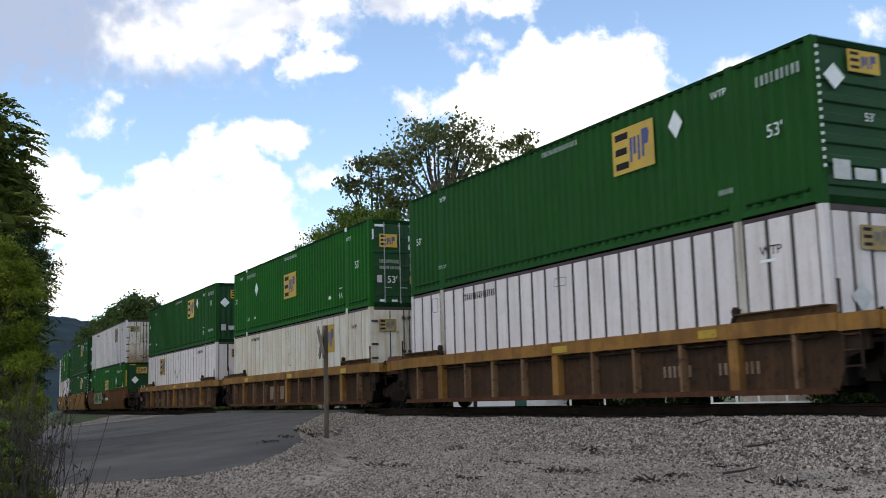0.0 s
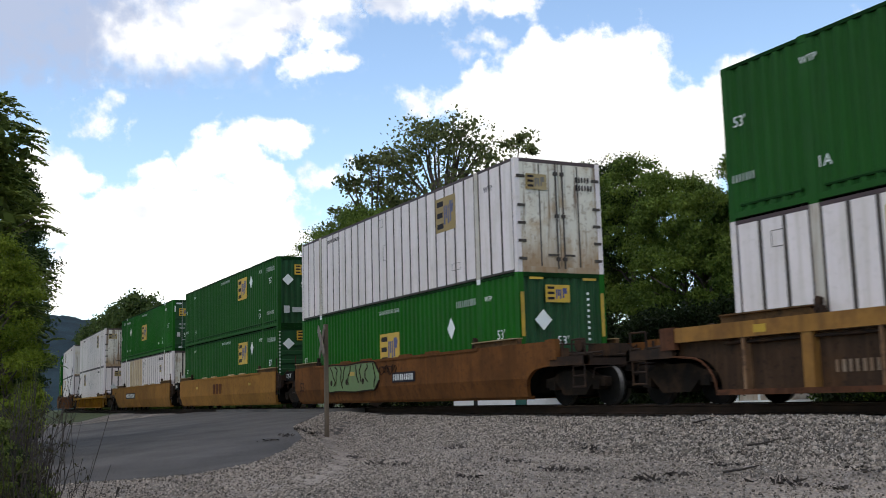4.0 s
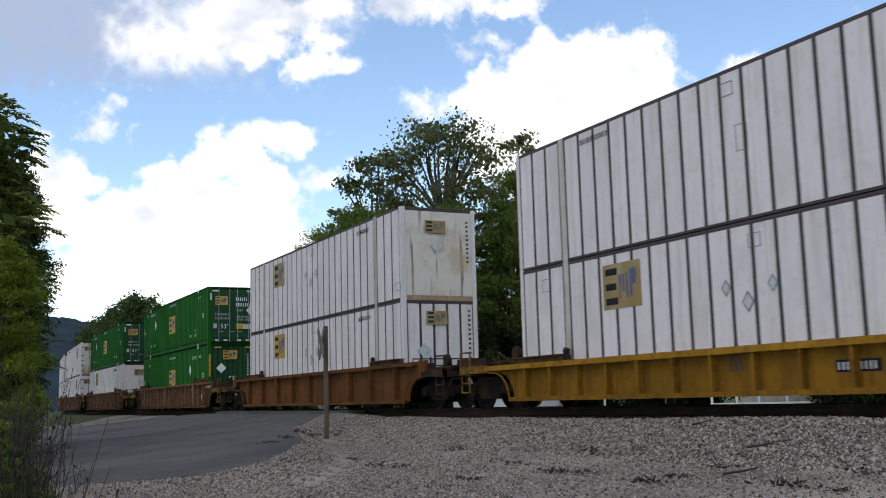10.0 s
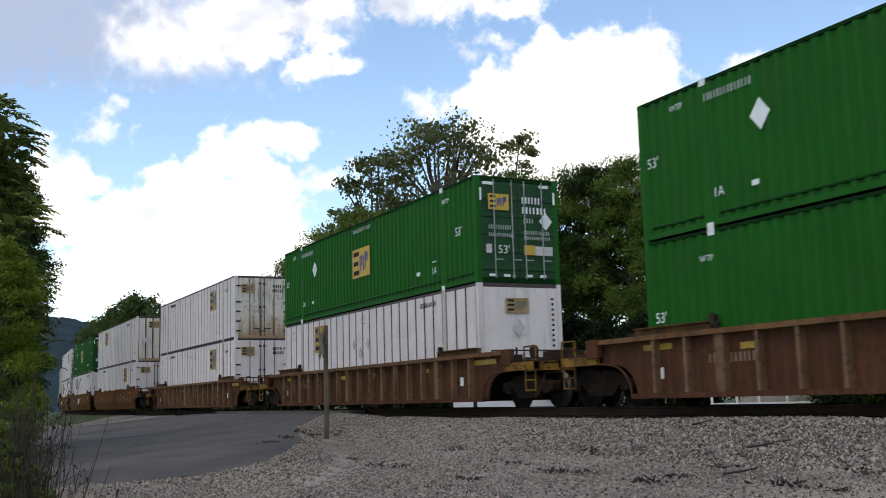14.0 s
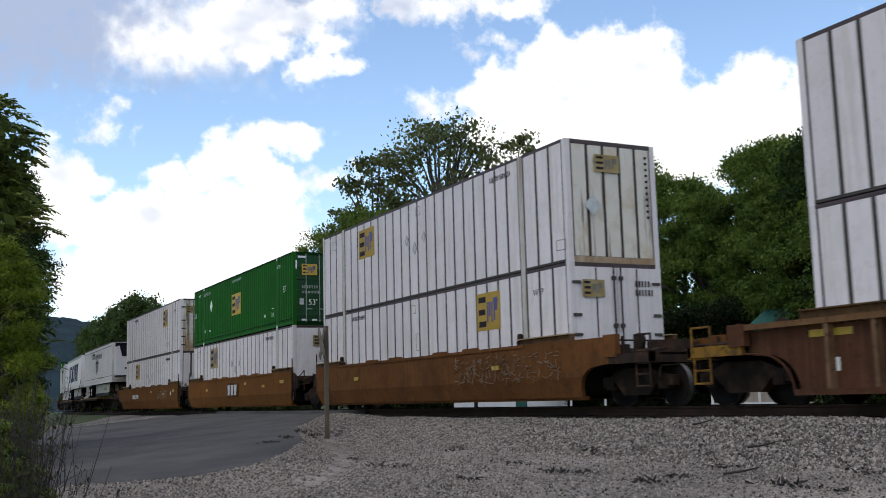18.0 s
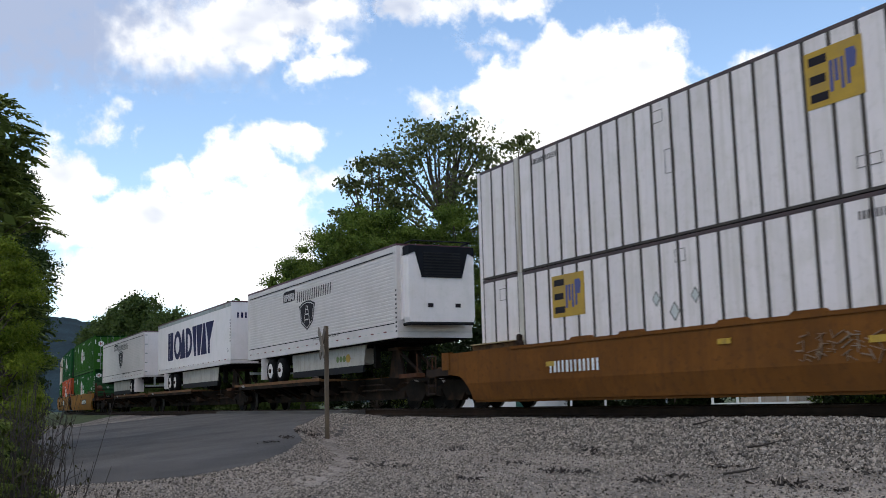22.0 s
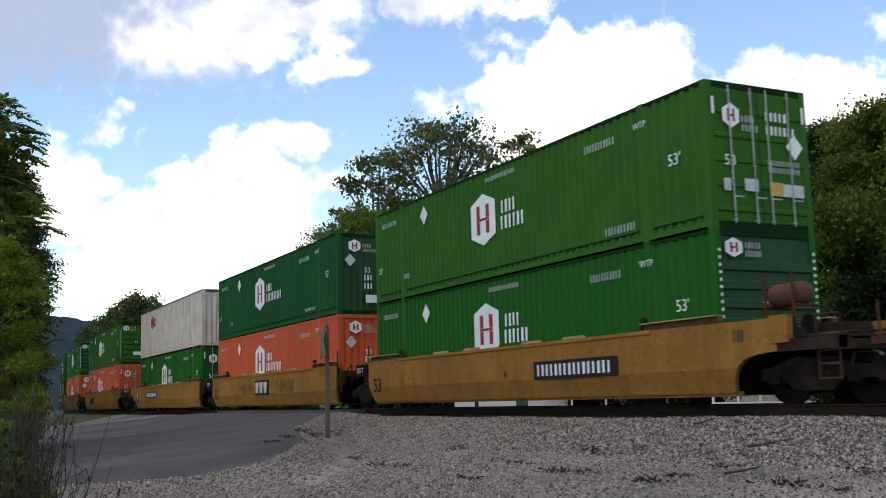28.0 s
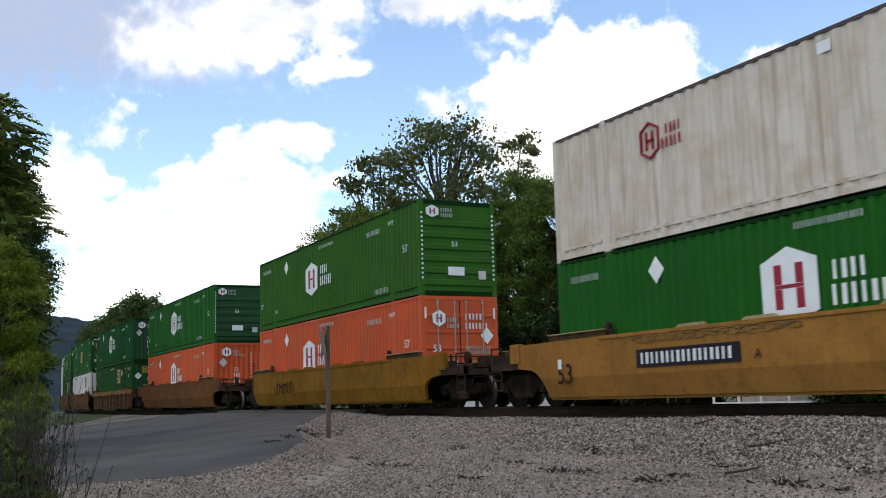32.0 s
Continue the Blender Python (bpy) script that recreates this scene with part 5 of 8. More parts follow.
                    pv = Shape().prism([(px_ - 0.50, 1.06), (px_ + 0.50, 1.06), (px_ + 0.46, 1.46), (px_ + 0.30, 1.60), (px_ - 0.30, 1.60), (px_ - 0.46, 1.46)], "y", -1.25, -0.55)
                    part("pivot_cover", pv, ["tank"], car, "rusty red cover over the pivot")
            for yy in (-1.46, 1.46):
                hr = Shape()
                hr.rod((x + sx * 0.06, yy, 0.55), (x + sx * 0.06, yy, 2.0), 0.024, 6)
                hr.rod((x + sx * 0.42, yy, 0.55), (x + sx * 0.42, yy, 1.32), 0.024, 6)
                for z in (0.60, 0.85, 1.10):
                    hr.rod((x + sx * 0.06, yy, z), (x + sx * 0.42, yy, z), 0.02, 6)
                part("ladder", hr, ["end_steel"], car)
            share_clutter(car, sx, x, kind)
    for kind, d, z, w, h in marks:
        x, y = HX - d, -ye - 0.024
        if style == "ribbed" and z + h < top - chord_h:
            y = -1.336
        if kind == "plate":          # dark number board
            bd = part("number_board", Shape().box(x - w, x, y, y + 0.01, z, z + h), ["ink"], car)
            part("lettering", bar_row(w * 0.9, h * 0.62, max(4, round(w / (h * 0.5)))), ["sticker" if style == "ribbed" else "white_ink"], bd, at=(x - w * 0.95, y - 0.004, z + 0.19 * h))
        elif kind in ("bars", "dark_bars", "pale_bars"):
            part("lettering", bar_row(w, h, max(3, round(w / (h * 0.66)))), [{"bars": "white_ink", "dark_bars": "dark_rail", "pale_bars": "graffiti_grey"}[kind]], car, at=(x - w, y, z))
        elif kind in ("trio", "trio_dark", "trio_plate"):         # three big worn capped bars
            ink = {"trio": "graffiti_grey", "trio_dark": "rust_print", "trio_plate": "sticker"}[kind]
            if kind == "trio_plate":
                part("number_board", Shape().box(x - w - 0.12, x + 0.10, y, y + 0.01, z - 0.09, z + h + 0.09), ["ink" if mat == "tan" else "rust_print"], car)
                y -= 0.006
            for q in range(3):
                t3 = Shape().prism([(0.06 * w / 3, 0), (0.62 * w / 3, 0), (0.78 * w / 3, h), (0.0, h)], "y", 0, 0.004)
                part("lettering", t3, [ink], car, at=(x - w + q * w / 3, y, z))
        elif kind == "strip":
            part("reflector", Shape().box(x - w, x, y - 0.006, y + 0.002, z, z + h), ["reflector"], car)
        elif kind == "tag":
            part("sticker", Shape().box(x - w, x, y - 0.006, y + 0.002, z, z + h), ["white_ink"], car)
        elif kind.startswith("scrawl"):
            scrawl(car, kind, x, y, z, w, h)
        elif kind == "dark_board":
            part("number_board", Shape().box(x - w, x, y - 0.002, y + 0.06, z, z + h), ["black_steel"], car)
        elif kind.startswith("t:"):
            part("lettering", words(kind[2:], h, "white_ink"), None, car, at=(x - w, y - 0.008, z))
        elif kind.startswith("d:"):
            part("lettering", words(kind[2:], h, "graffiti_black"), None, car, at=(x - w, y - 0.003, z))
    return car


def scrawl(car, kind, x, y, z, w, h):
    """Spray paint: loose looping strokes, and for the green one filled blobs with dark outlines."""
    rr = random.Random(int(w * 100 + h * 1000))
    s = Shape()
    if kind == "scrawl_green":
        upper, lower = [], []
        n = 26
        for k in range(n + 1):
            f = k / n
            edge = min(1, 13 * f * (1 - f) + 0.15)
            upper.append((x - w + w * f, z + h * (0.55 + 0.45 * edge * (0.94 + 0.06 * math.sin(9 * f + 1)))))
            lower.append((x - w + w * f, z + h * (0.40 - 0.40 * edge * (0.95 + 0.05 * math.cos(11 * f)))))
        s.prism(lower + upper[::-1], "y", y - 0.002, y + 0.002, 0)
        for line in (lower, upper):
            for (xa, za), (xb, zb) in zip(line, line[1:]):
                s.rod((xa, y - 0.001, za), (xb, y - 0.001, zb), 0.03, 4, 1)
        # black letter-like strokes without meaning
        for k in range(9):
            cx = x - w + w * (0.10 + 0.80 * k / 8)
            px, pz = cx, z + h * 0.92
            for j in range(4):
                qx, qz = px + rr.uniform(-0.22, 0.22), pz - h * rr.uniform(0.10, 0.24)
                s.rod((px, y - 0.001, pz), (qx, y - 0.001, qz), 0.024, 4, 1)
                px, pz = qx, qz
            if k % 3 == 0:
                s.rod((cx + 0.1, y + 0.001, z + h * 0.35), (cx + 0.1, y - 0.006, z + h * 0.35), 0.10, 8, 1)
        part("graffiti", s, ["graffiti_green", "graffiti_black"], car, "dull green graffiti with black outline")
        return
    if kind == "scrawl_grey":       # many faint short strokes over one another
        for k in range(int(w * 34)):
            cx, cz = x - w * rr.random(), z + h * (0.5 + 0.45 * rr.uniform(-1, 1))
            t, q = rr.uniform(-0.5, 0.5) + rr.choice((0, 0, 1.57)), rr.uniform(0.04, 0.13)
            s.rod((cx - q * math.cos(t), y + 0.004, cz - q * math.sin(t)), (cx + q * math.cos(t), y + 0.004, cz + q * math.sin(t)), rr.uniform(0.006, 0.014), 4, 0)
        part("graffiti", s, ["graffiti_grey"], car, "faded pale graffiti scribble")
        return
    n = max(3, int(w / 0.30))
    for k in range(n):
        cx = x - w + (k + 0.5) * w / n
        px, pz = cx - 0.1, z + h * rr.uniform(0.2, 0.8)
        turn0 = rr.uniform(0, 6.3)
        for j in range(7):       # a loose loop
            t = turn0 + j * rr.uniform(0.7, 1.1)
            qx, qz = cx + 0.75 * w / n * math.cos(t), z + h * (0.5 + 0.42 * math.sin(t) * rr.uniform(0.5, 1))
            s.rod((px, y - 0.001, pz), (qx, y - 0.001, qz), 0.012, 4, 0)
            px, pz = qx, qz
    part("graffiti", s, [{"scrawl_grey": "graffiti_grey", "scrawl_worn": "graffiti_worn"}.get(kind, "graffiti_black")], car)


def spine_car(lead_end, trail_end, label, rear):
    """One platform of a spine car for road trailers. rear: the end (+1 leading, -1 trailing) where the trailer's wheels stand."""
    car = thing("spine_car", Matrix(), label, "railcar", "spine cars")
    s = Shape()
    s.prism([(-9.2, 0.75), (-7.6, 0.30), (7.6, 0.30), (9.2, 0.75), (9.2, 1.0), (-9.2, 1.0)], "y", -0.42, 0.42)
    part("centre_sill", s, ["frame_grime"], car)
    for k in range(5):
        x = -6.8 + k * 3.4
        for sy in (-1, 1):
            arm = cached(("spine arm", sy), lambda: Shape().prism([(sy * 0.42, 0.40), (sy * 1.30, 0.84), (sy * 1.30, 0.98), (sy * 0.42, 0.98)], "x", -0.05, 0.05).mesh("cross_arm", ["frame_grime"]))
            part("cross_arm", arm, None, car, at=(x, 0, 0))
    for sy in (-1, 1):
        pp = Shape().rod((-8.6, sy * 0.52, 0.62), (8.6, sy * 0.52, 0.62), 0.03, 6).rod((-8.6, sy * 0.60, 0.80), (8.6, sy * 0.60, 0.80), 0.022, 6)
        part("brake_pipe", pp, ["end_steel"], car)
    tk = Shape().rod((-0.9, -0.72, 0.66), (0.5, -0.72, 0.66), 0.17, 12)
    tk.box(0.8, 1.3, -0.95, -0.50, 0.52, 0.86)
    part("brake_reservoir", tk, ["end_steel"], car)
    d0, d1 = (-1.7, 9.3) if rear > 0 else (-9.3, 1.7)
    for sy in (-1, 1):
        y0, y1 = sorted((sy * 1.46, sy * 0.40))
        p = Shape().box(d0, d1, y0, y1, 1.02, 1.10, 0)
        ya, yb = sorted((sy * 1.48, sy * 1.40))
        p.box(d0, d1, ya, yb, 1.03, 1.14, 0)
        p.box(d0, d1, ya, yb, 0.90, 1.03, 1)
        for k in range(8):
            x = d0 + 0.4 + k * (d1 - d0 - 0.8) / 7
            p.prism([(sy * 0.42, 0.45), (sy * 1.40, 0.95), (sy * 1.40, 1.02), (sy * 0.42, 1.02)], "x", x - 0.04, x + 0.04, 1)
        part("wheel_deck", p, ["chord_brown", "frame_grime"], car, "worn tan wheel deck")
        part("lettering", bar_row(0.45, 0.10, 3), ["sticker"], car, at=pose(d0 + 1.2, sy * 1.486, 1.0, 0, 0, 0 if sy < 0 else 180))
    hx = 5.9 * -rear
    h = Shape()
    h.prism([(hx - 0.6, 1.0), (hx + 0.6, 1.0), (hx + 0.25, 1.9), (hx - 0.25, 1.9)], "y", -0.35, -0.25)
    h.prism([(hx - 0.6, 1.0), (hx + 0.6, 1.0), (hx + 0.25, 1.9), (hx - 0.25, 1.9)], "y", 0.25, 0.35)
    h.box(hx - 0.4, hx + 0.4, -0.45, 0.45, 1.9, 1.99)
    for q in (-0.30, 0.30):
        h.rod((hx - rear * 1.9, q, 1.02), (hx - rear * 0.2, q, 1.86), 0.05, 8)
        h.rod((hx + 0.5, q, 1.05), (hx - 0.5, -q, 1.05), 0.03, 6)
    part("hitch", h, ["end_steel"], car)
    for x, kind, sx in ((9.2, lead_end, 1), (-9.2, trail_end, -1)):
        e = Shape().box(min(x - sx * 0.6, x + sx * 0.6), max(x - sx * 0.6, x + sx * 0.6), -1.48, 1.48, 0.92, 1.04)
        part("end_platform", e, ["brown"], car)
        for yy in (-1.46, 1.46):
            part("reflector", Shape().box(x - 0.55, x + 0.15, min(yy, yy * 1.01), max(yy, yy * 1.01), 0.95, 1.03), ["reflector"], car)
        if kind in ("own", "share"):
            bogie(car, x - sx * 0.2 if kind == "own" else x + sx * 0.35)
        if kind == "own":
            coupler(car, x + sx * 0.5, sx)
            hr = Shape()
            for yy in (-1.4, -0.9):
                hr.rod((x + sx * 0.5, yy, 1.04), (x + sx * 0.5, yy, 1.6), 0.02, 6)
            part("handrail", hr, ["brown"], car)
    return car


# ---- road trailers ----
def trailer(style, nose, label, marks):
    """A 53-foot road trailer. nose: +1 if its front leads. style: box or reefer."""
    body = thing("trailer", Matrix(), label, "trailer", "road trailers")
    z0, z1 = 2.18 - 0.0, 5.10
    skin = "trailer_white" if style == "box" else "trailer_silver"
    s = Shape()
    if style == "box":
        s.box(-HX, HX, -HY, HY, z0 + 0.18, z1 - 0.06, 0)
    else:
        n = 21
        p = (z1 - z0 - 0.66) / n
        prof = []
        for k in range(n):
            z = z0 + 0.46 + k * p
            prof += [(-HY, z), (-HY, z + 0.60 * p), (-HY + 0.012, z + 0.70 * p), (-HY + 0.012, z + 0.95 * p)]
        sheet = Shape()
        for (ya, za), (yb, zb) in zip(prof, prof[1:]):
            sheet.face([(-HX + 0.1, ya, za), (HX - 0.1, ya, za), (HX - 0.1, yb, zb), (-HX + 0.1, yb, zb)])
        part("ribbed_sheet", sheet, [skin], body)
        s.box(-HX, HX, -HY + 0.02, HY, z0 + 0.18, z1 - 0.06, 0)
        part("top_band", Shape().box(-HX + 0.02, HX - 0.02, -HY - 0.003, -HY + 0.03, z1 - 0.22, z1 - 0.05, 0), [skin], body)
        for sx in (-1, 1):
            xa, xb = sorted((sx * HX, sx * (HX - 0.22)))
            part("corner_band", Shape().box(xa, xb, -HY - 0.005, -HY + 0.03, z0 + 0.1, z1 - 0.05, 0), [skin], body)
        part("lower_band", Shape().box(-HX, HX, -HY - 0.007, -HY + 0.03, z0 + 0.16, z0 + 0.44, 0), [skin], body)
    part("body", s, [skin], body)
    part("roof_rail", Shape().box(-HX, HX, -HY - 0.012, HY + 0.012, z1 - 0.07, z1, 0), ["maroon"], body)
    part("rub_strip", Shape().box(-HX + 0.01, HX - 0.01, -HY - 0.009, -HY + 0.02, z1 - 0.24, z1 - 0.071), ["steel" if style == "box" else "trailer_silver"], body)
    if style == "reefer":
        part("gutter", Shape().box(-HX + 0.25, HX - 0.25, -HY - 0.014, -HY - 0.002, z1 - 0.285, z1 - 0.255), ["dark_roof"], body, "dark line below the roof rail")
        part("gutter", Shape().box(-HX + 0.25, HX - 0.25, -HY - 0.014, -HY - 0.002, z0 + 0.435, z0 + 0.465), ["dark_roof"], body, "dark line above the lower band")
    part("side_rail", Shape().box(-HX, HX, -HY - 0.012, HY + 0.012, z0 + 0.0, z0 + 0.17, 0), ["trailer_silver"], body)
    for k in range(30):
        x = -HX + 0.45 + k * 0.52
        red = k % 2 == 0
        part("marker", cached(("marker", red), lambda: Shape().box(-0.10, 0.10, -0.004, 0.004, 0, 0.04 if red else 0.03).mesh("marker", ["marker_red" if red else "sticker"])), None, body, at=(x, -HY - 0.016, z0 + 0.20))
    fr, bk = nose * HX, -nose * HX
    uf = Shape().box(-HX + 0.12, HX - 0.12, -HY + 0.08, HY - 0.08, z0 - 0.03, z0 - 0.004)
    for k in range(40):
        x = -HX + 0.4 + k * 0.39
        part("cross_member", cached(("cross member",), lambda: Shape().box(-0.03, 0.03, -HY + 0.36, HY - 0.36, -0.11, -0.03).mesh("cross_member", ["black_steel"])), None, body, at=(x, 0, z0))
    part("underframe", uf, ["black_steel"], body, "dark trailer floor")
    # suspension, wheels
    xw = [bk + nose * 3.1, bk + nose * 4.35]
    part("slider", Shape().box(min(xw) - 0.8, max(xw) + 0.8, -0.55, 0.55, z0 - 0.32, z0), ["black_steel"], body)
    for x in xw:
        for sy in (-1, 1):
            def tyre(sy=sy):
                prof = [(-0.14, 0.30), (-0.14, 0.46), (-0.09, 0.505), (0.09, 0.505), (0.14, 0.46), (0.14, 0.30)]
                return Shape().turn(prof, (0, 0, 0), 24).mesh("tyre", ["tyre"], True)
            t = part("tyre", cached(("tyre",), tyre), None, body, at=(x, sy * 1.12, 1.61))

            def rim(sy=sy):
                s = Shape()
                y = sy * 0.142
                s.turn(sorted([(y - sy * 0.05, 0.300), (y, 0.300), (y + sy * 0.004, 0.285), (y - sy * 0.03, 0.255), (y - sy * 0.05, 0.20)], key=lambda q: q[0] * sy, reverse=True), (0, 0, 0), 22, 0)
                s.turn(sorted([(y - sy * 0.012, 0.13), (y - sy * 0.06, 0.15)]), (0, 0, 0), 16, 1)
                s.turn(sorted([(y + sy * 0.06, 0.075), (y - sy * 0.02, 0.10)]), (0, 0, 0), 12, 1)
                for k in range(8):
                    t = math.pi * k / 4
                    s.rod((0.205 * math.cos(t), y - sy * 0.05, 0.205 * math.sin(t)), (0.205 * math.cos(t), y - sy * 0.028, 0.205 * math.sin(t)), 0.034, 8, 2)
                return s.mesh("rim", ["trailer_silver", "end_steel", "tyre"])
            part("rim", cached(("rim", sy), rim), None, t, "pale wheel rim with dark hub")
        part("axle", Shape().rod((x, -1.0, 1.61), (x, 1.0, 1.61), 0.07, 8), ["black_steel"], body)
    # skirt, mud flaps, landing legs, bumper
    ka, kc = sorted((bk + nose * 5.2, fr - nose * 3.4))
    part("side_skirt", Shape().prism([(ka, z0 - 0.70), (kc - 0.1, z0 - 0.70), (kc + 0.15, z0), (ka - 0.12, z0)], "y", -HY + 0.30, -HY + 0.34), ["skirt_grey"], body, "grimy pale side skirt")
    if style == "reefer" and nose > 0:        # green and yellow mark on the skirt
        for q, (w, h, ink) in enumerate(((0.26, 0.22, "mark_green"), (0.26, 0.22, "mark_green"), (0.28, 0.22, "mark_green"), (0.42, 0.30, "logo_ochre"))):
            x = kc - 2.6 + q * 0.31
            part("decal", Shape().prism([(x + w * (0.5 + 0.5 * math.cos(i * math.pi / 6)), z0 - 0.42 + h * 0.5 * math.sin(i * math.pi / 6)) for i in range(12)], "y", -HY + 0.292, -HY + 0.302), [ink], body)
    part("skirt_edge", Shape().box(ka + 0.02, kc - 0.12, -HY + 0.29, -HY + 0.35, z0 - 0.94, z0 - 0.70), ["dark_roof"], body, "dark rubber skirt edge")
    for sy in (-1, 1):
        part("mud_flap", Shape().box(bk + nose * 2.35 - 0.02, bk + nose * 2.35 + 0.02, sy * 1.12 - 0.3, sy * 1.12 + 0.3, 1.28, z0), ["trailer_white"], body)
        part("landing_leg", Shape().box(fr - nose * 2.9 - 0.09, fr - nose * 2.9 + 0.09, sy * 0.75 - 0.09, sy * 0.75 + 0.09, 1.35, z0), ["black_steel"], body)
    bm = Shape().box(bk - 0.05, bk + 0.05, -1.2, 1.2, z0 - 0.62, z0 - 0.52)
    for yy in (-0.6, 0.6):
        bm.box(bk - 0.05, bk + 0.05, yy - 0.05, yy + 0.05, z0 - 0.55, z0)
    part("bumper", bm, ["steel"], body)
    part("kingpin", Shape().rod((fr - nose * 2.17, 0, 1.99), (fr - nose * 2.17, 0, z0), 0.45, 12), ["black_steel"], body)
    # rear doors
    for sy in (-1, 1):
        ya, yb = sorted((sy * 0.015, sy * (HY - 0.06)))
        d = part("door", Shape().box(min(bk, bk - nose * 0.03), max(bk, bk - nose * 0.03), ya, yb, z0 + 0.12, z1 - 0.14), ["trailer_white"], body)
        part("locking_rod", Shape().rod((bk - nose * 0.06, sy * 0.14, z0 + 0.1), (bk - nose * 0.06, sy * 0.14, z1 - 0.1), 0.02, 6), ["steel"], d)
        hs = Shape()
        for q in range(5):
            z = z0 + 0.3 + q * 0.58
            hs.box(min(bk - nose * 0.05, bk), max(bk - nose * 0.05, bk), min(yb if sy > 0 else ya, (yb if sy > 0 else ya) - sy * 0.16), max(yb if sy > 0 else ya, (yb if sy > 0 else ya) - sy * 0.16), z, z + 0.06)
        part("hinge", hs, ["steel"], d)
    if style == "reefer":
        u = Shape()
        xa, xb = sorted((fr, fr + nose * 0.10))
        u.box(xa, xb, -HY + 0.12, HY - 0.12, z0 + 0.55, z1 - 0.12, 0)
        xa, xb = sorted((fr + nose * 0.10, fr + nose * 0.52))
        u.prism([(-HY + 0.20, z0 + 0.45), (HY - 0.20, z0 + 0.45), (HY - 0.16, z0 + 0.60), (HY - 0.16, z1 - 1.02), (-HY + 0.16, z1 - 1.02), (-HY + 0.16, z0 + 0.60)], "x", xa, xb, 0)
        for sy in (-1, 1):      # cheeks beside the grille, narrowing upwards
            u.prism([(sy * (HY - 0.16), z1 - 1.02), (sy * (HY - 0.62), z1 - 1.02), (sy * (HY - 0.40), z1 - 0.30), (sy * (HY - 0.16), z1 - 0.42)], "x", xa, xb, 0)
        unit = part("cooling_unit", u, ["trailer_white"], body, "white refrigeration unit on the nose")
        gr = Shape()
        xa, xb = sorted((fr + nose * 0.10, fr + nose * 0.55))
        gr.prism([(-HY + 0.60, z1 - 1.10), (HY - 0.60, z1 - 1.10), (HY - 0.38, z1 - 0.30), (HY - 0.16, z1 - 0.40), (HY - 0.16, z1 - 0.12), (-HY + 0.16, z1 - 0.12), (-HY + 0.16, z1 - 0.40), (-HY + 0.38, z1 - 0.30)], "x", xa, xb, 0)
        part("bumper_rail", Shape().rod((fr + nose * 0.50, -HY + 0.22, z0 + 0.40), (fr + nose * 0.50, HY - 0.22, z0 + 0.40), 0.05, 8).rod((fr + nose * 0.02, -HY + 0.22, z0 + 0.40), (fr + nose * 0.50, -HY + 0.22, z0 + 0.40), 0.05, 8), ["dark_roof"], unit, "dark tube below the unit")
        g_ = part("grille", gr, ["reefer_black"], unit, "black grille panel")
        sl = Shape()
        for k in range(9):
            z = z1 - 1.08 + k * 0.09
            xx = fr + nose * 0.56
            sl.box(min(xx, xx + nose * 0.012), max(xx, xx + nose * 0.012), -HY + 0.66, HY - 0.66, z, z + 0.045)
        part("louvre", sl, ["dark_roof"], unit)
        part("top_rail", Shape().rod((fr + nose * 0.55, -HY + 0.3, z1 + 0.03), (fr + nose * 0.55, HY - 0.3, z1 + 0.03), 0.025, 6).rod((fr, -HY + 0.3, z1 + 0.01), (fr + nose * 0.55, -HY + 0.3, z1 + 0.03), 0.025, 6).rod((fr, HY - 0.3, z1 + 0.01), (fr + nose * 0.55, HY - 0.3, z1 + 0.03), 0.025, 6), ["dark_roof"], unit)
        for yy in (-0.5, 0.45):
            xx = fr + nose * 0.525
            part("latch", Shape().box(min(xx, xx + nose * 0.01), max(xx, xx + nose * 0.01), yy, yy + 0.18, z0 + 0.9, z0 + 1.02), ["ink"], unit)
        part("fuel_tank", Shape().rod((fr - nose * 4.2, -0.42, z0 - 0.38), (fr - nose * 5.6, -0.42, z0 - 0.38), 0.28, 14), ["trailer_silver"], body)
    for kind, d, z, w, h in marks:
        x, y = HX - d, -HY - 0.010
        if kind == "big_bars":       # large lettering as plain slanted blocks
            def blob(cx, rx, lo, n=20, a0=0.0, a1=2 * math.pi):
                return [(cx + rx * math.cos(a0 + (a1 - a0) * i / n), lo + h * (0.5 + 0.5 * math.sin(a0 + (a1 - a0) * i / n))) for i in range(n + 1)]

            x0, u = x - w, w / 10.3
            def at(*pts):
                return [(x0 + px * u, z + pz * h) for px, pz in pts]

            def solid(*polys):
                s = Shape()
                for poly in polys:
                    s.prism(at(*poly), "y", y, y + 0.004)
                return s
            cx = x0 + 2.35 * u
            disc = Shape().prism(blob(cx, 0.88 * u, z)[:-1], "y", y, y + 0.004)
            half = Shape().prism(at((4.30, 1), (4.30, 0)) + blob(x0 + 4.75 * u, 0.98 * u, z, 12, -math.pi / 2, math.pi / 2), "y", y, y + 0.004)
            shapes = [solid(((0.0, 0), (0.42, 0), (0.42, 1), (0.0, 1)), ((0.50, 0.0), (1.26, 0.0), (1.26, 1), (0.50, 1))), disc,
                      solid(((2.98, 0), (4.22, 0), (3.88, 1), (3.52, 1))), half,
                      solid(((5.72, 1), (6.58, 1), (6.56, 0), (6.20, 0)), ((6.62, 1), (7.90, 1), (7.40, 0), (6.92, 0))),
                      solid(((7.58, 0), (8.78, 0), (8.44, 1), (8.08, 1))),
                      solid(((9.02, 0), (9.38, 0), (9.40, 0.40), (9.05, 0.40)), ((8.56, 1), (10.16, 1), (9.42, 0.40), (9.04, 0.40)))]
            for s in shapes:
                part("lettering", s, ["navy"], body)
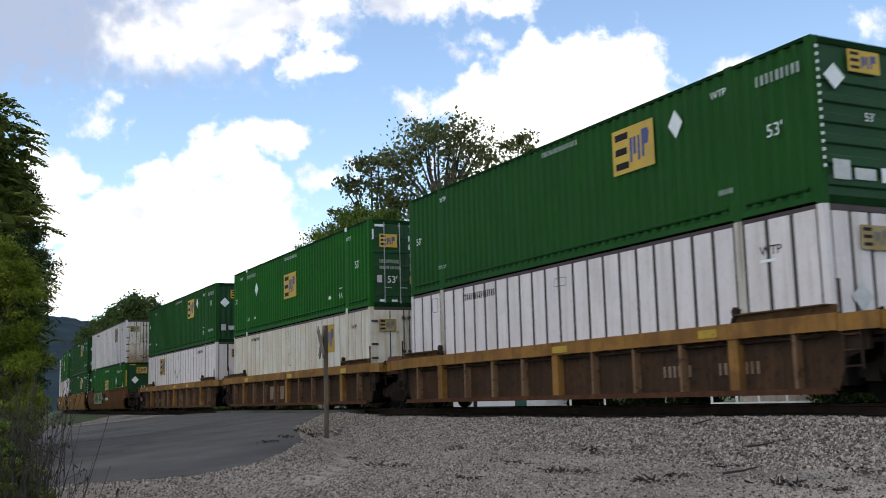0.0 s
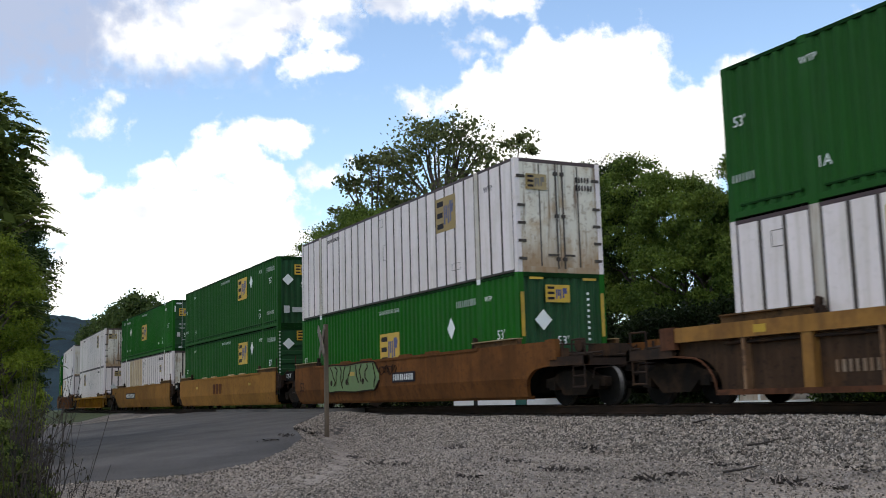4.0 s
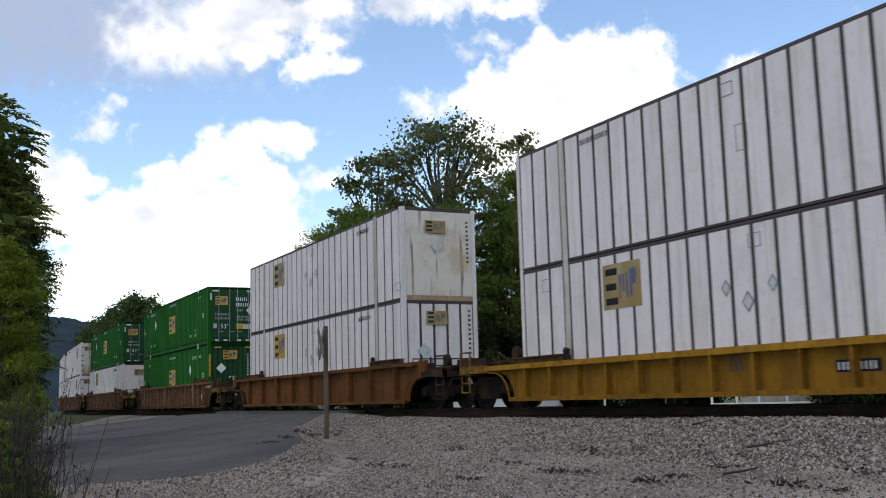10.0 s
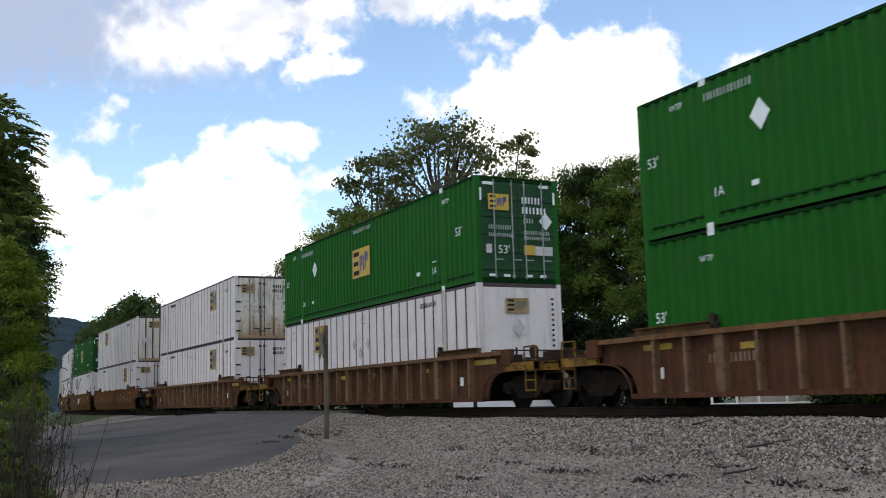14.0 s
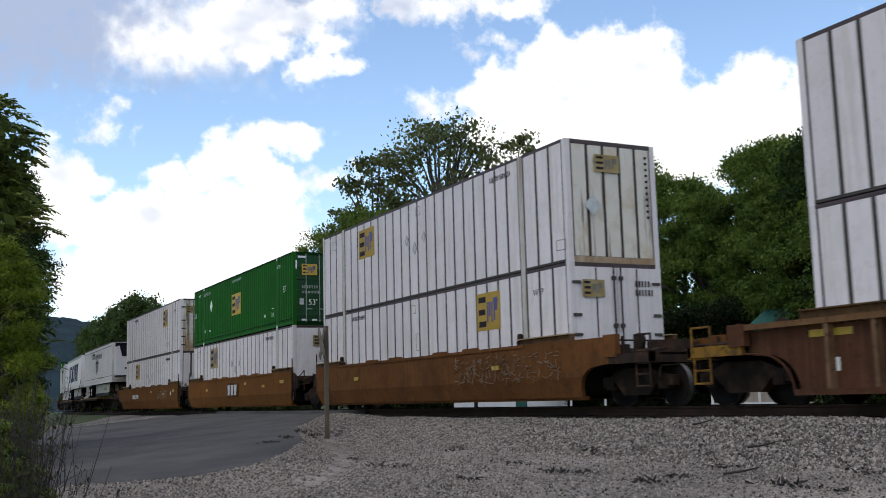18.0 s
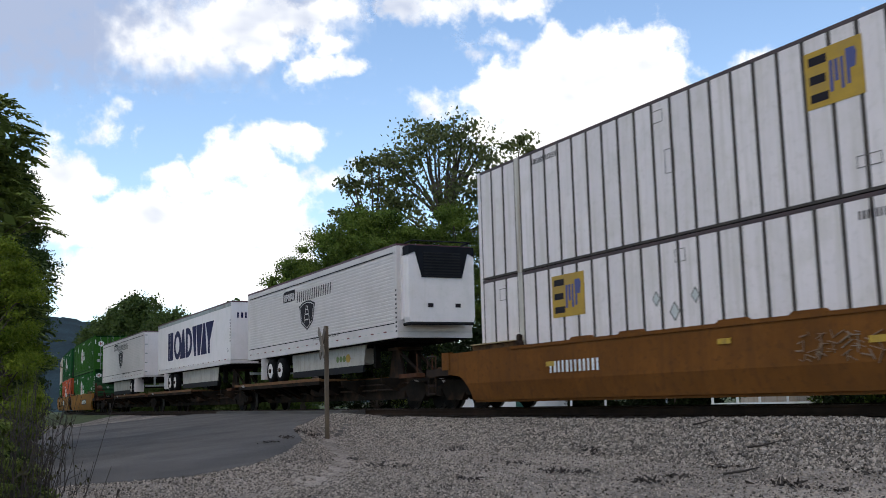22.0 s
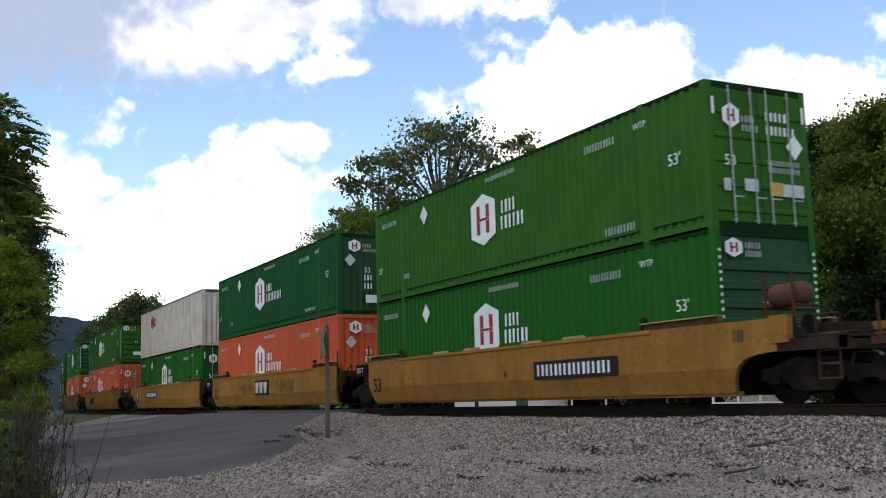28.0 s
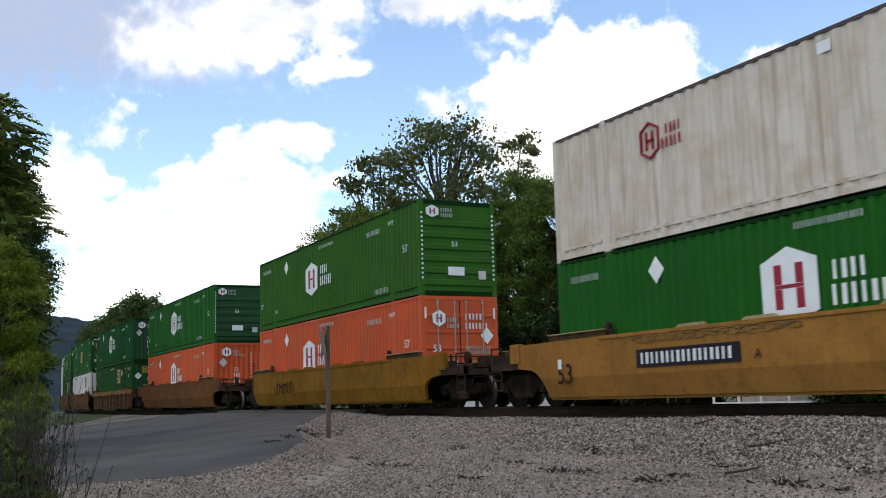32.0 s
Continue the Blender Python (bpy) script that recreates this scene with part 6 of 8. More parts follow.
            def small(pts):       # pale middle of a round block
                s = Shape().prism([(qx, z + h * 0.5 + (qz - z - h * 0.5) * 0.6) for qx, qz in pts], "y", y - 0.003, y)
                part("lettering", s, ["trailer_white"], body)
            small(blob(cx, 0.46 * u, z)[:-1])
            small(blob(x0 + 4.78 * u, 0.52 * u, z, 12, -math.pi / 2, math.pi / 2))
        elif kind == "shield":
            rim_pts = [(x - w * q, z + v * h) for q, v in ((1.0, 0.86), (0.86, 0.26), (0.5, 0.0), (0.14, 0.26), (0.0, 0.86), (0.25, 0.97), (0.5, 1.0), (0.75, 0.97))]
            s = Shape().prism(rim_pts, "y", y, y + 0.004, 0)

            def inset(f, d, mat):
                cx, cz = x - w / 2, z + 0.52 * h
                s.prism([(cx + (px - cx) * f, cz + (pz - cz) * f) for px, pz in rim_pts], "y", y - d, y, mat)
            inset(0.90, 0.002, 1)
            inset(0.84, 0.004, 0)
            for a, c in ((0.70, 0.53), (0.32, 0.46)):
                s.prism([(x - a * w - 0.02, z + 0.22 * h), (x - a * w + 0.03, z + 0.22 * h), (x - c * w + 0.02, z + 0.84 * h), (x - c * w - 0.02, z + 0.84 * h)], "y", y - 0.006, y, 1)
            for q in (0.34, 0.52, 0.68):
                s.box(x - 0.60 * w, x - 0.40 * w, y - 0.006, y, z + q * h, z + (q + 0.04) * h, 1)
            badge_on(body, "ink", ["trailer_silver"], s, "black shield badge")
        elif kind in ("dark_bars", "grey_bars"):
            n = max(3, round(w / (h * 0.60)))
            p, lean = w / n, 0.2 * h
            for q in range(n):          # plain slanted bars
                s = Shape().prism([(0.14 * p, 0), (0.14 * p + 0.30 * p, 0), (0.44 * p + lean, h), (0.14 * p + lean, h)], "y", 0, 0.004)
                part("lettering", s, ["ink" if kind == "dark_bars" else "grey_ink"], body, at=(x - w + q * p, y, z))
        elif kind == "block":
            s = Shape().prism([(x - w, z), (x - 0.04 * w, z), (x, z + 0.2 * h), (x, z + h), (x - 0.92 * w, z + h), (x - w, z + 0.86 * h)], "y", y, y + 0.004, 0)
            for q in range(5):      # pale faces of the block
                xa = x - w * (0.93 - 0.18 * q)
                s.box(xa, xa + 0.055 * w, y - 0.002, y, z + 0.06 * h, z + 0.72 * h, 1)
                s.box(xa + 0.085 * w, xa + 0.13 * w, y - 0.002, y, z + (0.06, 0.3, 0.06, 0.2, 0.06)[q] * h, z + 0.72 * h, 1)
            badge_on(body, "ink", ["trailer_silver"], s)
        elif kind == "column":
            s = Shape()
            k = round(h / 0.14)
            for i in range(k):
                s.box(x - w * 0.75, x, y, y + 0.004, z + i * h / k, z + (i + 0.45) * h / k)
            part("lettering", s, ["ink"], body)
        elif kind.startswith("d:"):
            part("lettering", words(kind[2:], h, "ink"), None, body, at=(x - w, y, z))
        elif kind == "end_bars":
            part("lettering", bar_row(w, h, max(3, round(w / (h * 0.75)))), ["navy"], body, at=pose(HX + 0.012, d, z, 0, 0, 90))
    return body
# ---- the train, from its head backwards: leading end of each stack at the clip's start ----
LOW_Z, HIGH_Z = 0.40, 3.302


def ride(ob, lead, z, length=CL):
    MOVING.append((ob, lead - length / 2, z))


DOOR_SIDE = [("emp", 7.25, 1.07, 1.5, 0.97), ("diamond", 12.22, 1.56, 0.5, 0.60), ("t:53'", 0.72, 1.40, 0.5, 0.34), ("bars", 12.6, 2.46, 1.3, 0.15), ("bars", 7.15, 2.60, 1.5, 0.12), ("t:53'", 15.2, 1.50, 0.5, 0.30),
             ("t:1A", 2.4, 0.52, 0.34, 0.30), ("tag", 2.42, 0.86, 0.26, 0.03), ("tag", 3.5, 0.58, 0.22, 0.11), ("t:1A", 13.5, 0.58, 0.3, 0.26), ("tag", 12.6, 0.6, 0.18, 0.10), ("t:WTP", 1.55, 2.42, 0.42, 0.20), ("t:WTP", 14.5, 2.5, 0.42, 0.18)]
FLAT_SIDE = [("emp", 4.35, 1.57, 1.42, 0.97), ("diamond", 3.48, 1.95, 0.45, 0.56), ("t:53'", 0.62, 1.88, 0.5, 0.34), ("bars", 0.32, 2.38, 1.1, 0.19), ("bars", 7.1, 2.60, 1.55, 0.12), ("t:1A", 2.25, 0.52, 0.34, 0.30),
             ("tag", 2.27, 0.86, 0.26, 0.03), ("bars", 0.45, 0.58, 0.95, 0.14), ("t:1A", 13.5, 0.58, 0.3, 0.28), ("bars", 15.2, 0.70, 0.6, 0.14), ("t:WTP", 2.1, 2.45, 0.42, 0.20), ("t:WTP", 13.6, 2.42, 0.42, 0.18), ("t:53'", 15.2, 1.72, 0.5, 0.28)]
RIBS_SIDE = [("emp", 4.25, 1.57, 1.40, 0.97), ("diamond", 3.35, 1.93, 0.43, 0.58), ("t:53'", 0.65, 1.36, 0.5, 0.34), ("bars", 0.22, 2.33, 1.1, 0.19), ("bars", 6.95, 2.60, 1.5, 0.12), ("bars", 2.05, 0.56, 0.4, 0.10),
             ("t:WTP", 2.1, 2.42, 0.42, 0.20), ("t:WTP", 13.5, 2.5, 0.42, 0.18), ("t:53'", 15.0, 1.48, 0.5, 0.28), ("bars", 13.6, 0.6, 0.5, 0.1)]
MID_SIDE = [("emp", 7.10, 0.92, 1.48, 0.97), ("diamond", 3.42, 1.44, 0.46, 0.60), ("t:53'", 0.62, 1.28, 0.5, 0.34), ("bars", 2.15, 2.27, 1.15, 0.18), ("bars", 7.06, 2.50, 1.55, 0.12), ("t:WTP", 1.3, 2.3, 0.42, 0.18),
            ("t:53'", 15.2, 1.25, 0.5, 0.3), ("t:WTP", 13.9, 2.3, 0.4, 0.18), ("t:1A", 13.6, 0.62, 0.3, 0.26)]
END_DOOR = [("emp", 0.36, 1.98, 0.64, 0.44), ("bars", 1.42, 2.20, 0.62, 0.18), ("bars", 1.42, 1.92, 0.82, 0.18), ("diamond", 1.95, 1.48, 0.42, 0.50), ("bars", 1.46, 1.66, 0.34, 0.13), ("bars", 0.36, 1.45, 0.72, 0.12), ("bars", 0.36, 1.25, 0.74, 0.10),
            ("bars", 1.46, 1.34, 0.84, 0.11), ("bars", 1.46, 1.20, 0.84, 0.10), ("sticker", 0.26, 0.80, 0.17, 0.24), ("t:53'", 0.62, 0.80, 0.5, 0.32), ("yellow_tag", 1.44, 0.78, 0.34, 0.27), ("sticker", 1.79, 0.78, 0.56, 0.25), ("tag", 0.20, 2.66, 0.32, 0.08), ("tag", 1.98, 2.66, 0.30, 0.08),
            ("tag", 0.10, 2.22, 0.06, 0.34), ("tag", 2.42, 2.22, 0.06, 0.34), ("tag", 0.34, 0.17, 0.2, 0.07), ("tag", 0.78, 0.17, 0.2, 0.07), ("tag", 1.48, 0.17, 0.2, 0.07), ("tag", 1.92, 0.17, 0.2, 0.07)]
END_FLAT = [("emp", 0.72, 2.15, 0.72, 0.42), ("diamond", 0.20, 1.70, 0.48, 0.48), ("t:53'", 0.98, 1.66, 0.5, 0.28), ("column", 1.78, 1.15, 0.09, 0.95), ("column", 2.22, 1.5, 0.09, 1.1), ("tag", 1.40, 0.56, 0.5, 0.26), ("sticker", 0.26, 0.56, 0.24, 0.30), ("sticker", 0.62, 0.60, 0.5, 0.2)]
END_RIBS = [("emp", 0.80, 2.34, 0.78, 0.40), ("diamond", 0.20, 1.98, 0.50, 0.46), ("column", 0.03, 0.6, 0.09, 2.2), ("column", 2.42, 0.4, 0.09, 2.2), ("tag", 1.40, 0.42, 0.60, 0.26), ("sticker", 0.26, 0.42, 0.40, 0.34), ("sticker", 0.76, 0.44, 0.5, 0.2), ("t:53'", 1.1, 1.48, 0.4, 0.22)]
END_MID = [("emp", 0.76, 2.15, 0.72, 0.44), ("diamond", 0.42, 1.45, 0.50, 0.52), ("t:53'", 1.05, 1.10, 0.5, 0.30), ("column", 1.98, 1.2, 0.10, 1.3), ("yellow_bar", 0.03, 1.30, 0.10, 1.10), ("yellow_bar", 2.42, 1.30, 0.10, 1.10), ("yellow_tag", 0.3, 2.72, 0.4, 0.06), ("yellow_tag", 1.9, 2.72, 0.4, 0.06)]


def emp_green(lead, label):
    end = {"door": "door", "flat": "flat", "ribs": "ribs", "mid": "flat"}[lead]
    sides = {"door": DOOR_SIDE, "flat": FLAT_SIDE, "ribs": RIBS_SIDE, "mid": MID_SIDE}[lead]
    ends = {"door": END_DOOR, "flat": END_FLAT, "ribs": END_RIBS, "mid": END_MID}[lead]
    return steel_container("green" if lead in ("door", "mid") else "green_dull", end, label, sides, ends, "green containers", rail="green_edge", cast="white_ink" if lead in ("door", "mid") else None)


def hub_box(mat, lead, label, badge=8.15, span=1.38, long_name=False):
    w = 2.25 if long_name else 1.40
    t = badge - 0.28 - w
    base = [("hub", badge, 0.92, 1.30, span), ("bars", t + w - 0.80, 1.62, 0.76, 0.32), ("bars", t + 0.2, 1.20, w - 0.2, 0.34), ("t:53'", 0.70, 1.42, 0.5, 0.34), ("bars", 7.1, 2.56, 1.5, 0.12), ("t:WTP", 1.85, 2.42, 0.42, 0.20), ("diamond", 12.1, 2.05, 0.5, 0.55),
            ("bars", 2.9, 2.30, 1.15, 0.17), ("t:53'", 15.2, 0.95, 0.5, 0.26), ("bars", 2.3, 0.34, 1.1, 0.17), ("bars", 13.4, 0.6, 0.4, 0.14), ("bars", 14.3, 2.36, 1.1, 0.15)]
    if long_name:
        base[9] = ("t:TOP LIFT ONLY", 2.25, 0.36, 1.2, 0.17)
    e = {"door": [("hub", 0.36, 1.98, 0.42, 0.50), ("bars", 0.84, 2.12, 0.36, 0.14), ("bars", 0.84, 1.94, 0.44, 0.13), ("t:53", 0.34, 1.24, 0.4, 0.30), ("bars", 1.46, 2.20, 0.6, 0.18), ("bars", 1.46, 1.92, 0.8, 0.18), ("diamond", 1.96, 1.46, 0.44, 0.52),
                  ("bars", 1.46, 1.30, 0.85, 0.11), ("bars", 1.46, 1.16, 0.85, 0.11), ("yellow_tag", 1.46, 0.70, 0.34, 0.27), ("sticker", 1.81, 0.70, 0.54, 0.25), ("sticker", 0.30, 0.74, 0.17, 0.24), ("sticker", 0.82, 0.76, 0.34, 0.24), ("tag", 0.10, 2.22, 0.06, 0.34), ("tag", 2.42, 2.22, 0.06, 0.34)],
         "ribs": [("hub", 0.22, 2.36, 0.42, 0.38), ("bars", 0.72, 2.54, 0.40, 0.12), ("bars", 0.72, 2.38, 0.42, 0.12), ("t:53", 1.05, 1.50, 0.4, 0.22), ("tag", 0.92, 0.62, 0.55, 0.26), ("sticker", 1.95, 0.52, 0.26, 0.26), ("column", 0.03, 0.5, 0.08, 2.1), ("column", 2.44, 0.5, 0.08, 2.1)],
         "flat": [("hub", 0.42, 2.22, 0.45, 0.46), ("bars", 0.96, 2.40, 0.36, 0.13), ("bars", 0.96, 2.24, 0.62, 0.12), ("dark_diamond", 0.26, 1.70, 0.42, 0.46), ("t:53", 1.0, 1.50, 0.4, 0.26), ("bars", 1.0, 1.22, 0.36, 0.2), ("bars", 1.0, 0.92, 0.36, 0.2), ("tag", 1.05, 0.42, 0.46, 0.28), ("column", 1.85, 0.9, 0.07, 1.6), ("column", 2.3, 0.9, 0.07, 1.6)]}[lead]
    return steel_container(mat, lead, label, base, e, "hexagon containers", pitch=0.27, rail={"green": "green_edge", "green_light": "green_edge", "green_dark": "green_edge"}.get(mat, mat))


def white_box(lead, label, logo="lead", mat="white", worn=False, ends=None, end_mat=None, seams=True, extra=(), stained=()):
    k = "emp_worn" if worn else "emp_mid"
    marks = {"lead": [(k, 3.2, 1.60, 1.22, 0.98), ("dark_bars", 12.0, 2.55, 1.2, 0.13), ("patch", 8.2, 2.40, 0.32, 0.26), ("patch", 7.9, 1.3, 0.3, 0.5), ("d:WTP", 1.15, 2.26, 0.45, 0.22), ("patch", 3.0, 0.42, 0.5, 0.2)],
             "trail": [(k, 11.2, 1.66, 1.32, 0.97), ("dark_bars", 2.45, 2.50, 1.1, 0.14), ("patch", 7.75, 2.40, 0.32, 0.26), ("dark_diamond", 8.0, 1.25, 0.32, 0.4), ("dark_diamond", 7.4, 1.55, 0.26, 0.33), ("dark_diamond", 8.58, 1.58, 0.26, 0.33), ("patch", 14.6, 2.3, 0.35, 0.3), ("patch", 0.1, 0.3, 0.4, 0.25)],
             "small": [(k, 2.82, 1.80, 0.5, 0.42), ("dark_bars", 2.4, 2.50, 1.15, 0.16), ("dark_diamond", 7.9, 2.2, 0.36, 0.42), ("dark_diamond", 7.95, 1.7, 0.36, 0.42), ("dark_diamond", 8.0, 1.2, 0.36, 0.42), ("patch", 7.4, 2.42, 0.36, 0.26)],
             "none": [("dark_bars", 10.8, 2.46, 1.75, 0.18), ("d:WTP", 1.05, 2.20, 0.45, 0.24), ("tag", 1.12, 2.08, 0.4, 0.05), ("patch", 7.65, 2.36, 0.5, 0.2), ("patch", 14.2, 2.3, 0.35, 0.4)]}[logo] + list(extra)
    if ends is None:
        ends = {"door": [("emp_worn", 0.30, 2.10, 0.62, 0.40), ("dark_bars", 1.80, 2.36, 0.46, 0.14), ("dark_bars", 1.80, 2.15, 0.55, 0.14)],
                "posts": [("emp_worn", 0.78, 2.15, 0.72, 0.42), ("dark_column", 2.22, 1.1, 0.11, 1.6), ("dark_diamond", 0.45, 1.1, 0.5, 0.5)],
                "plain": [("emp_worn", 0.80, 2.10, 0.72, 0.40), ("dark_column", 2.22, 1.2, 0.11, 1.4), ("dark_diamond", 1.0, 1.45, 0.4, 0.5)]}[lead]
    return plate_container(mat, lead, label, marks, ends, seams, end_mat=end_mat, stained=stained)


def pale_hub():
    marks = [("hub_red", 12.05, 1.72, 0.56, 0.74), ("red_bars", 11.3, 2.12, 0.52, 0.20), ("red_bars", 11.3, 1.84, 0.66, 0.21), ("dark_column", 3.40, 1.75, 0.12, 0.85), ("dark_column", 2.95, 1.95, 0.12, 0.6), ("tag", 7.5, 2.5, 0.3, 0.2)]
    ends = [("red_bars", 0.95, 2.30, 0.5, 0.16), ("dark_column", 1.80, 1.7, 0.10, 0.95), ("dark_column", 2.10, 1.4, 0.10, 1.2), ("red_bars", 0.95, 1.3, 0.3, 0.12)]
    return steel_container("pale", "flat", "dirty pale grey corrugated container with faded red badge", marks, ends, "hexagon containers", pitch=0.33, rail="dark_rail", depth=0.034)


GREEN = "green corrugated container with a yellow badge"
WHITE = "white aluminium container with dark upright seams"
STACK = [
    # lead, lower, upper
    (-12.27, white_box("posts", WHITE + " in a well car", "none"), emp_green("ribs", GREEN + " and ribbed end")),
    (-31.40, white_box("door", "cream-stained white 53-foot container with shallow posts", mat="cream", seams=False), emp_green("door", GREEN + " and barred doors")),
    (-50.62, white_box("posts", WHITE + " and a yellow badge", "trail"), emp_green("flat", GREEN + " and flat end")),
    (-74.13, emp_green("mid", GREEN + " low in a well car"), white_box("door", WHITE + " and rusty doors", worn=True, end_mat="rusty_white")),
    (-93.10, emp_green("ribs", GREEN + " low in a well car"), emp_green("flat", GREEN + " and white placard")),
    (-112.20, white_box("posts", WHITE + " partly stained tan", "small", worn=True, end_mat="rusty_white", stained=((8.7, 12.7),)), emp_green("door", GREEN + " and barred doors")),
    (-135.40, white_box("posts", WHITE + " in a yellow car", "trail", worn=True), white_box("door", WHITE + " and rusty doors", worn=True, end_mat="rusty_white")),
    (-158.28, white_box("posts", WHITE + " in a brown car", "trail"), white_box("plain", WHITE + " and stained end", "trail", worn=True, end_mat="stained_white")),
    (-181.52, emp_green("mid", GREEN + " low in a brown car"), emp_green("door", GREEN + " and barred doors")),
    (-204.53, white_box("plain", WHITE + " and plain white end", "trail"), emp_green("door", GREEN + " and barred doors")),
    (-227.72, white_box("door", WHITE + " in a brown car", worn=True), white_box("door", WHITE + " and rusty doors", worn=True, end_mat="rusty_white")),
    (-250.85, white_box("door", WHITE + " in a tan car"), white_box("posts", WHITE + " with rust-streaked end", "trail", end_mat="stained_white")),
    (-270.20, white_box("plain", WHITE + " and plain white end", "trail", worn=True), emp_green("door", GREEN + " and barred doors")),
    (-289.30, white_box("posts", WHITE + " in a tan car", "trail"), white_box("door", WHITE + " and rusty doors", end_mat="rusty_white")),
    (-370.75, hub_box("green", "ribs", "green corrugated container with a white hexagon badge"), hub_box("green_light", "door", "mid green corrugated container with barred doors")),
    (-390.15, hub_box("orange", "flat", "orange corrugated container in a yellow car", 8.55, 1.42, True), hub_box("green_dark", "flat", "dark green corrugated container with a hexagon badge", 8.55, 1.42, True)),
    (-409.33, hub_box("green", "door", "green corrugated container with a hexagon badge"), pale_hub()),
    (-432.65, hub_box("orange", "door", "orange corrugated container with barred doors", 9.07, 1.25), hub_box("green_light", "ribs", "mid green container with ribbed end", 8.75, 1.25)),
    (-456.30, hub_box("orange", "flat", "orange corrugated 53-foot container"), hub_box("green", "ribs", "green container with ribbed end")),
    (-477.50, emp_green("flat", GREEN + " low in a well car"), hub_box("green_dark", "flat", "dark green corrugated container")),
    (-497.0, white_box("posts", WHITE), emp_green("door", GREEN + " and barred doors")),
    (-516.5, emp_green("flat", GREEN), emp_green("door", GREEN + " and barred doors")),
    (-536.0, white_box("posts", WHITE), white_box("door", WHITE)),
]
for lead, low, high in STACK:
    ride(low, lead, LOW_Z)
    ride(high, lead, HIGH_Z)

RIBBED = "rust-brown ribbed well car with a tan top chord"
SMOOTH = "smooth-sided weathered tan articulated well car"
BROWN = "rust-brown ribbed single well car"
smooth_m = [("strip", 3.0, 0.95, 0.35, 0.11), ("strip", 12.2, 0.95, 0.35, 0.11), ("d:53", 14.6, 0.60, 0.7, 0.46)]
brown_m = [("strip", 3.0, 1.02, 0.5, 0.12), ("strip", 6.9, 1.02, 0.5, 0.12), ("strip", 9.4, 1.02, 0.45, 0.12), ("strip", 12.9, 1.02, 0.4, 0.12), ("strip", -0.9, 1.12, 1.2, 0.13), ("strip", 15.2, 1.12, 0.9, 0.12), ("pale_bars", 12.9, 0.80, 1.25, 0.17), ("tag", 0.9, 0.6, 0.18, 0.23), ("tag", 15.5, 0.55, 0.16, 0.22)]
CARS = [
    (-12.27, well_car("ribbed", "brown", "share", "share", RIBBED, [("strip", 2.5, 1.24, 0.5, 0.15), ("strip", 7.4, 1.22, 0.6, 0.15), ("pale_bars", 1.6, 0.55, 1.1, 0.22), ("pale_bars", 3.4, 0.55, 0.9, 0.22)], "chord", 1.46, chord_h=0.28, sheet="sill_dirt_shade")),
    (-31.40, well_car("ribbed", "brown", "rest", "share", RIBBED, [("trio", 8.5, 0.42, 2.0, 0.52), ("strip", 1.6, 1.22, 0.5, 0.15), ("strip", 7.2, 1.22, 0.55, 0.15), ("strip", 13.0, 1.22, 0.5, 0.15), ("pale_bars", 13.9, 0.55, 0.55, 0.24)], "chord", 1.46, chord_h=0.28, sheet="sill_dirt_shade")),
    (-50.62, well_car("ribbed", "brown", "rest", "own", RIBBED, [("strip", 15.0, 1.24, 0.3, 0.14), ("strip", 4.6, 1.22, 0.5, 0.15), ("strip", 7.5, 1.22, 0.5, 0.15), ("pale_bars", 12.2, 0.5, 1.5, 0.2)], "chord", 1.46, chord_h=0.28, sheet="sill_dirt_shade")),
    (-74.13, well_car("smooth", "brown_smooth", "own", "share", SMOOTH, [("plate", 5.6, 0.75, 1.6, 0.30), ("scrawl_green", 8.2, 0.52, 4.7, 0.95), ("scrawl_black", 6.9, 0.95, 1.2, 0.4), ("strip", 10.2, 1.05, 0.4, 0.13), ("dark_board", 16.34, 1.06, 0.92, 0.36), ("t:125 T", 16.42, 1.16, 0.76, 0.24), ("d:53", 15.0, 0.62, 0.6, 0.46)])),
    (-93.10, well_car("smooth", "tan_smooth", "rest", "share", SMOOTH, [("trio_dark", 7.6, 0.72, 1.7, 0.46), ("strip", 3.0, 1.0, 0.35, 0.11), ("strip", 12.2, 1.0, 0.35, 0.11), ("dark_board", 16.34, 1.06, 0.92, 0.36), ("t:125 T", 16.42, 1.16, 0.76, 0.24)])),
    (-112.20, well_car("smooth", "tan_smooth", "rest", "own", SMOOTH, [("plate", 9.55, 0.73, 3.1, 0.36), ("d:A", 8.4, 0.86, 0.3, 0.25)])),
    (-135.40, well_car("ribbed", "yellow", "own", "own", "weathered yellow single well car with low ribbed sides", [("dark_bars", 8.3, 0.62, 0.4, 0.3), ("plate", 5.35, 0.52, 0.9, 0.2)], "yellow_chord", 1.06, chord_h=0.12, ribs=15, wide_at=(), deck="deck_yellow")),
    (-158.28, well_car("ribbed", "brown_smooth", "own", "own", BROWN, [], "brown_smooth", 1.36, chord_h=0.10, ribs=9, wide_at=(2, 6))),
    (-181.52, well_car("ribbed", "brown", "own", "own", BROWN, brown_m, "chord_brown", 1.42, chord_h=0.10, ribs=17, wide_at=(2, 9, 14), deck="deck_yellow")),
    (-204.53, well_car("ribbed", "brown", "own", "own", BROWN, brown_m, "chord_brown", 1.42, chord_h=0.10, ribs=17, wide_at=(2, 9, 14), deck="deck_yellow")),
    (-227.72, well_car("ribbed", "brown", "own", "own", BROWN, brown_m, "chord_brown", 1.42, chord_h=0.10, ribs=17, wide_at=(2, 9, 14), deck="deck_yellow")),
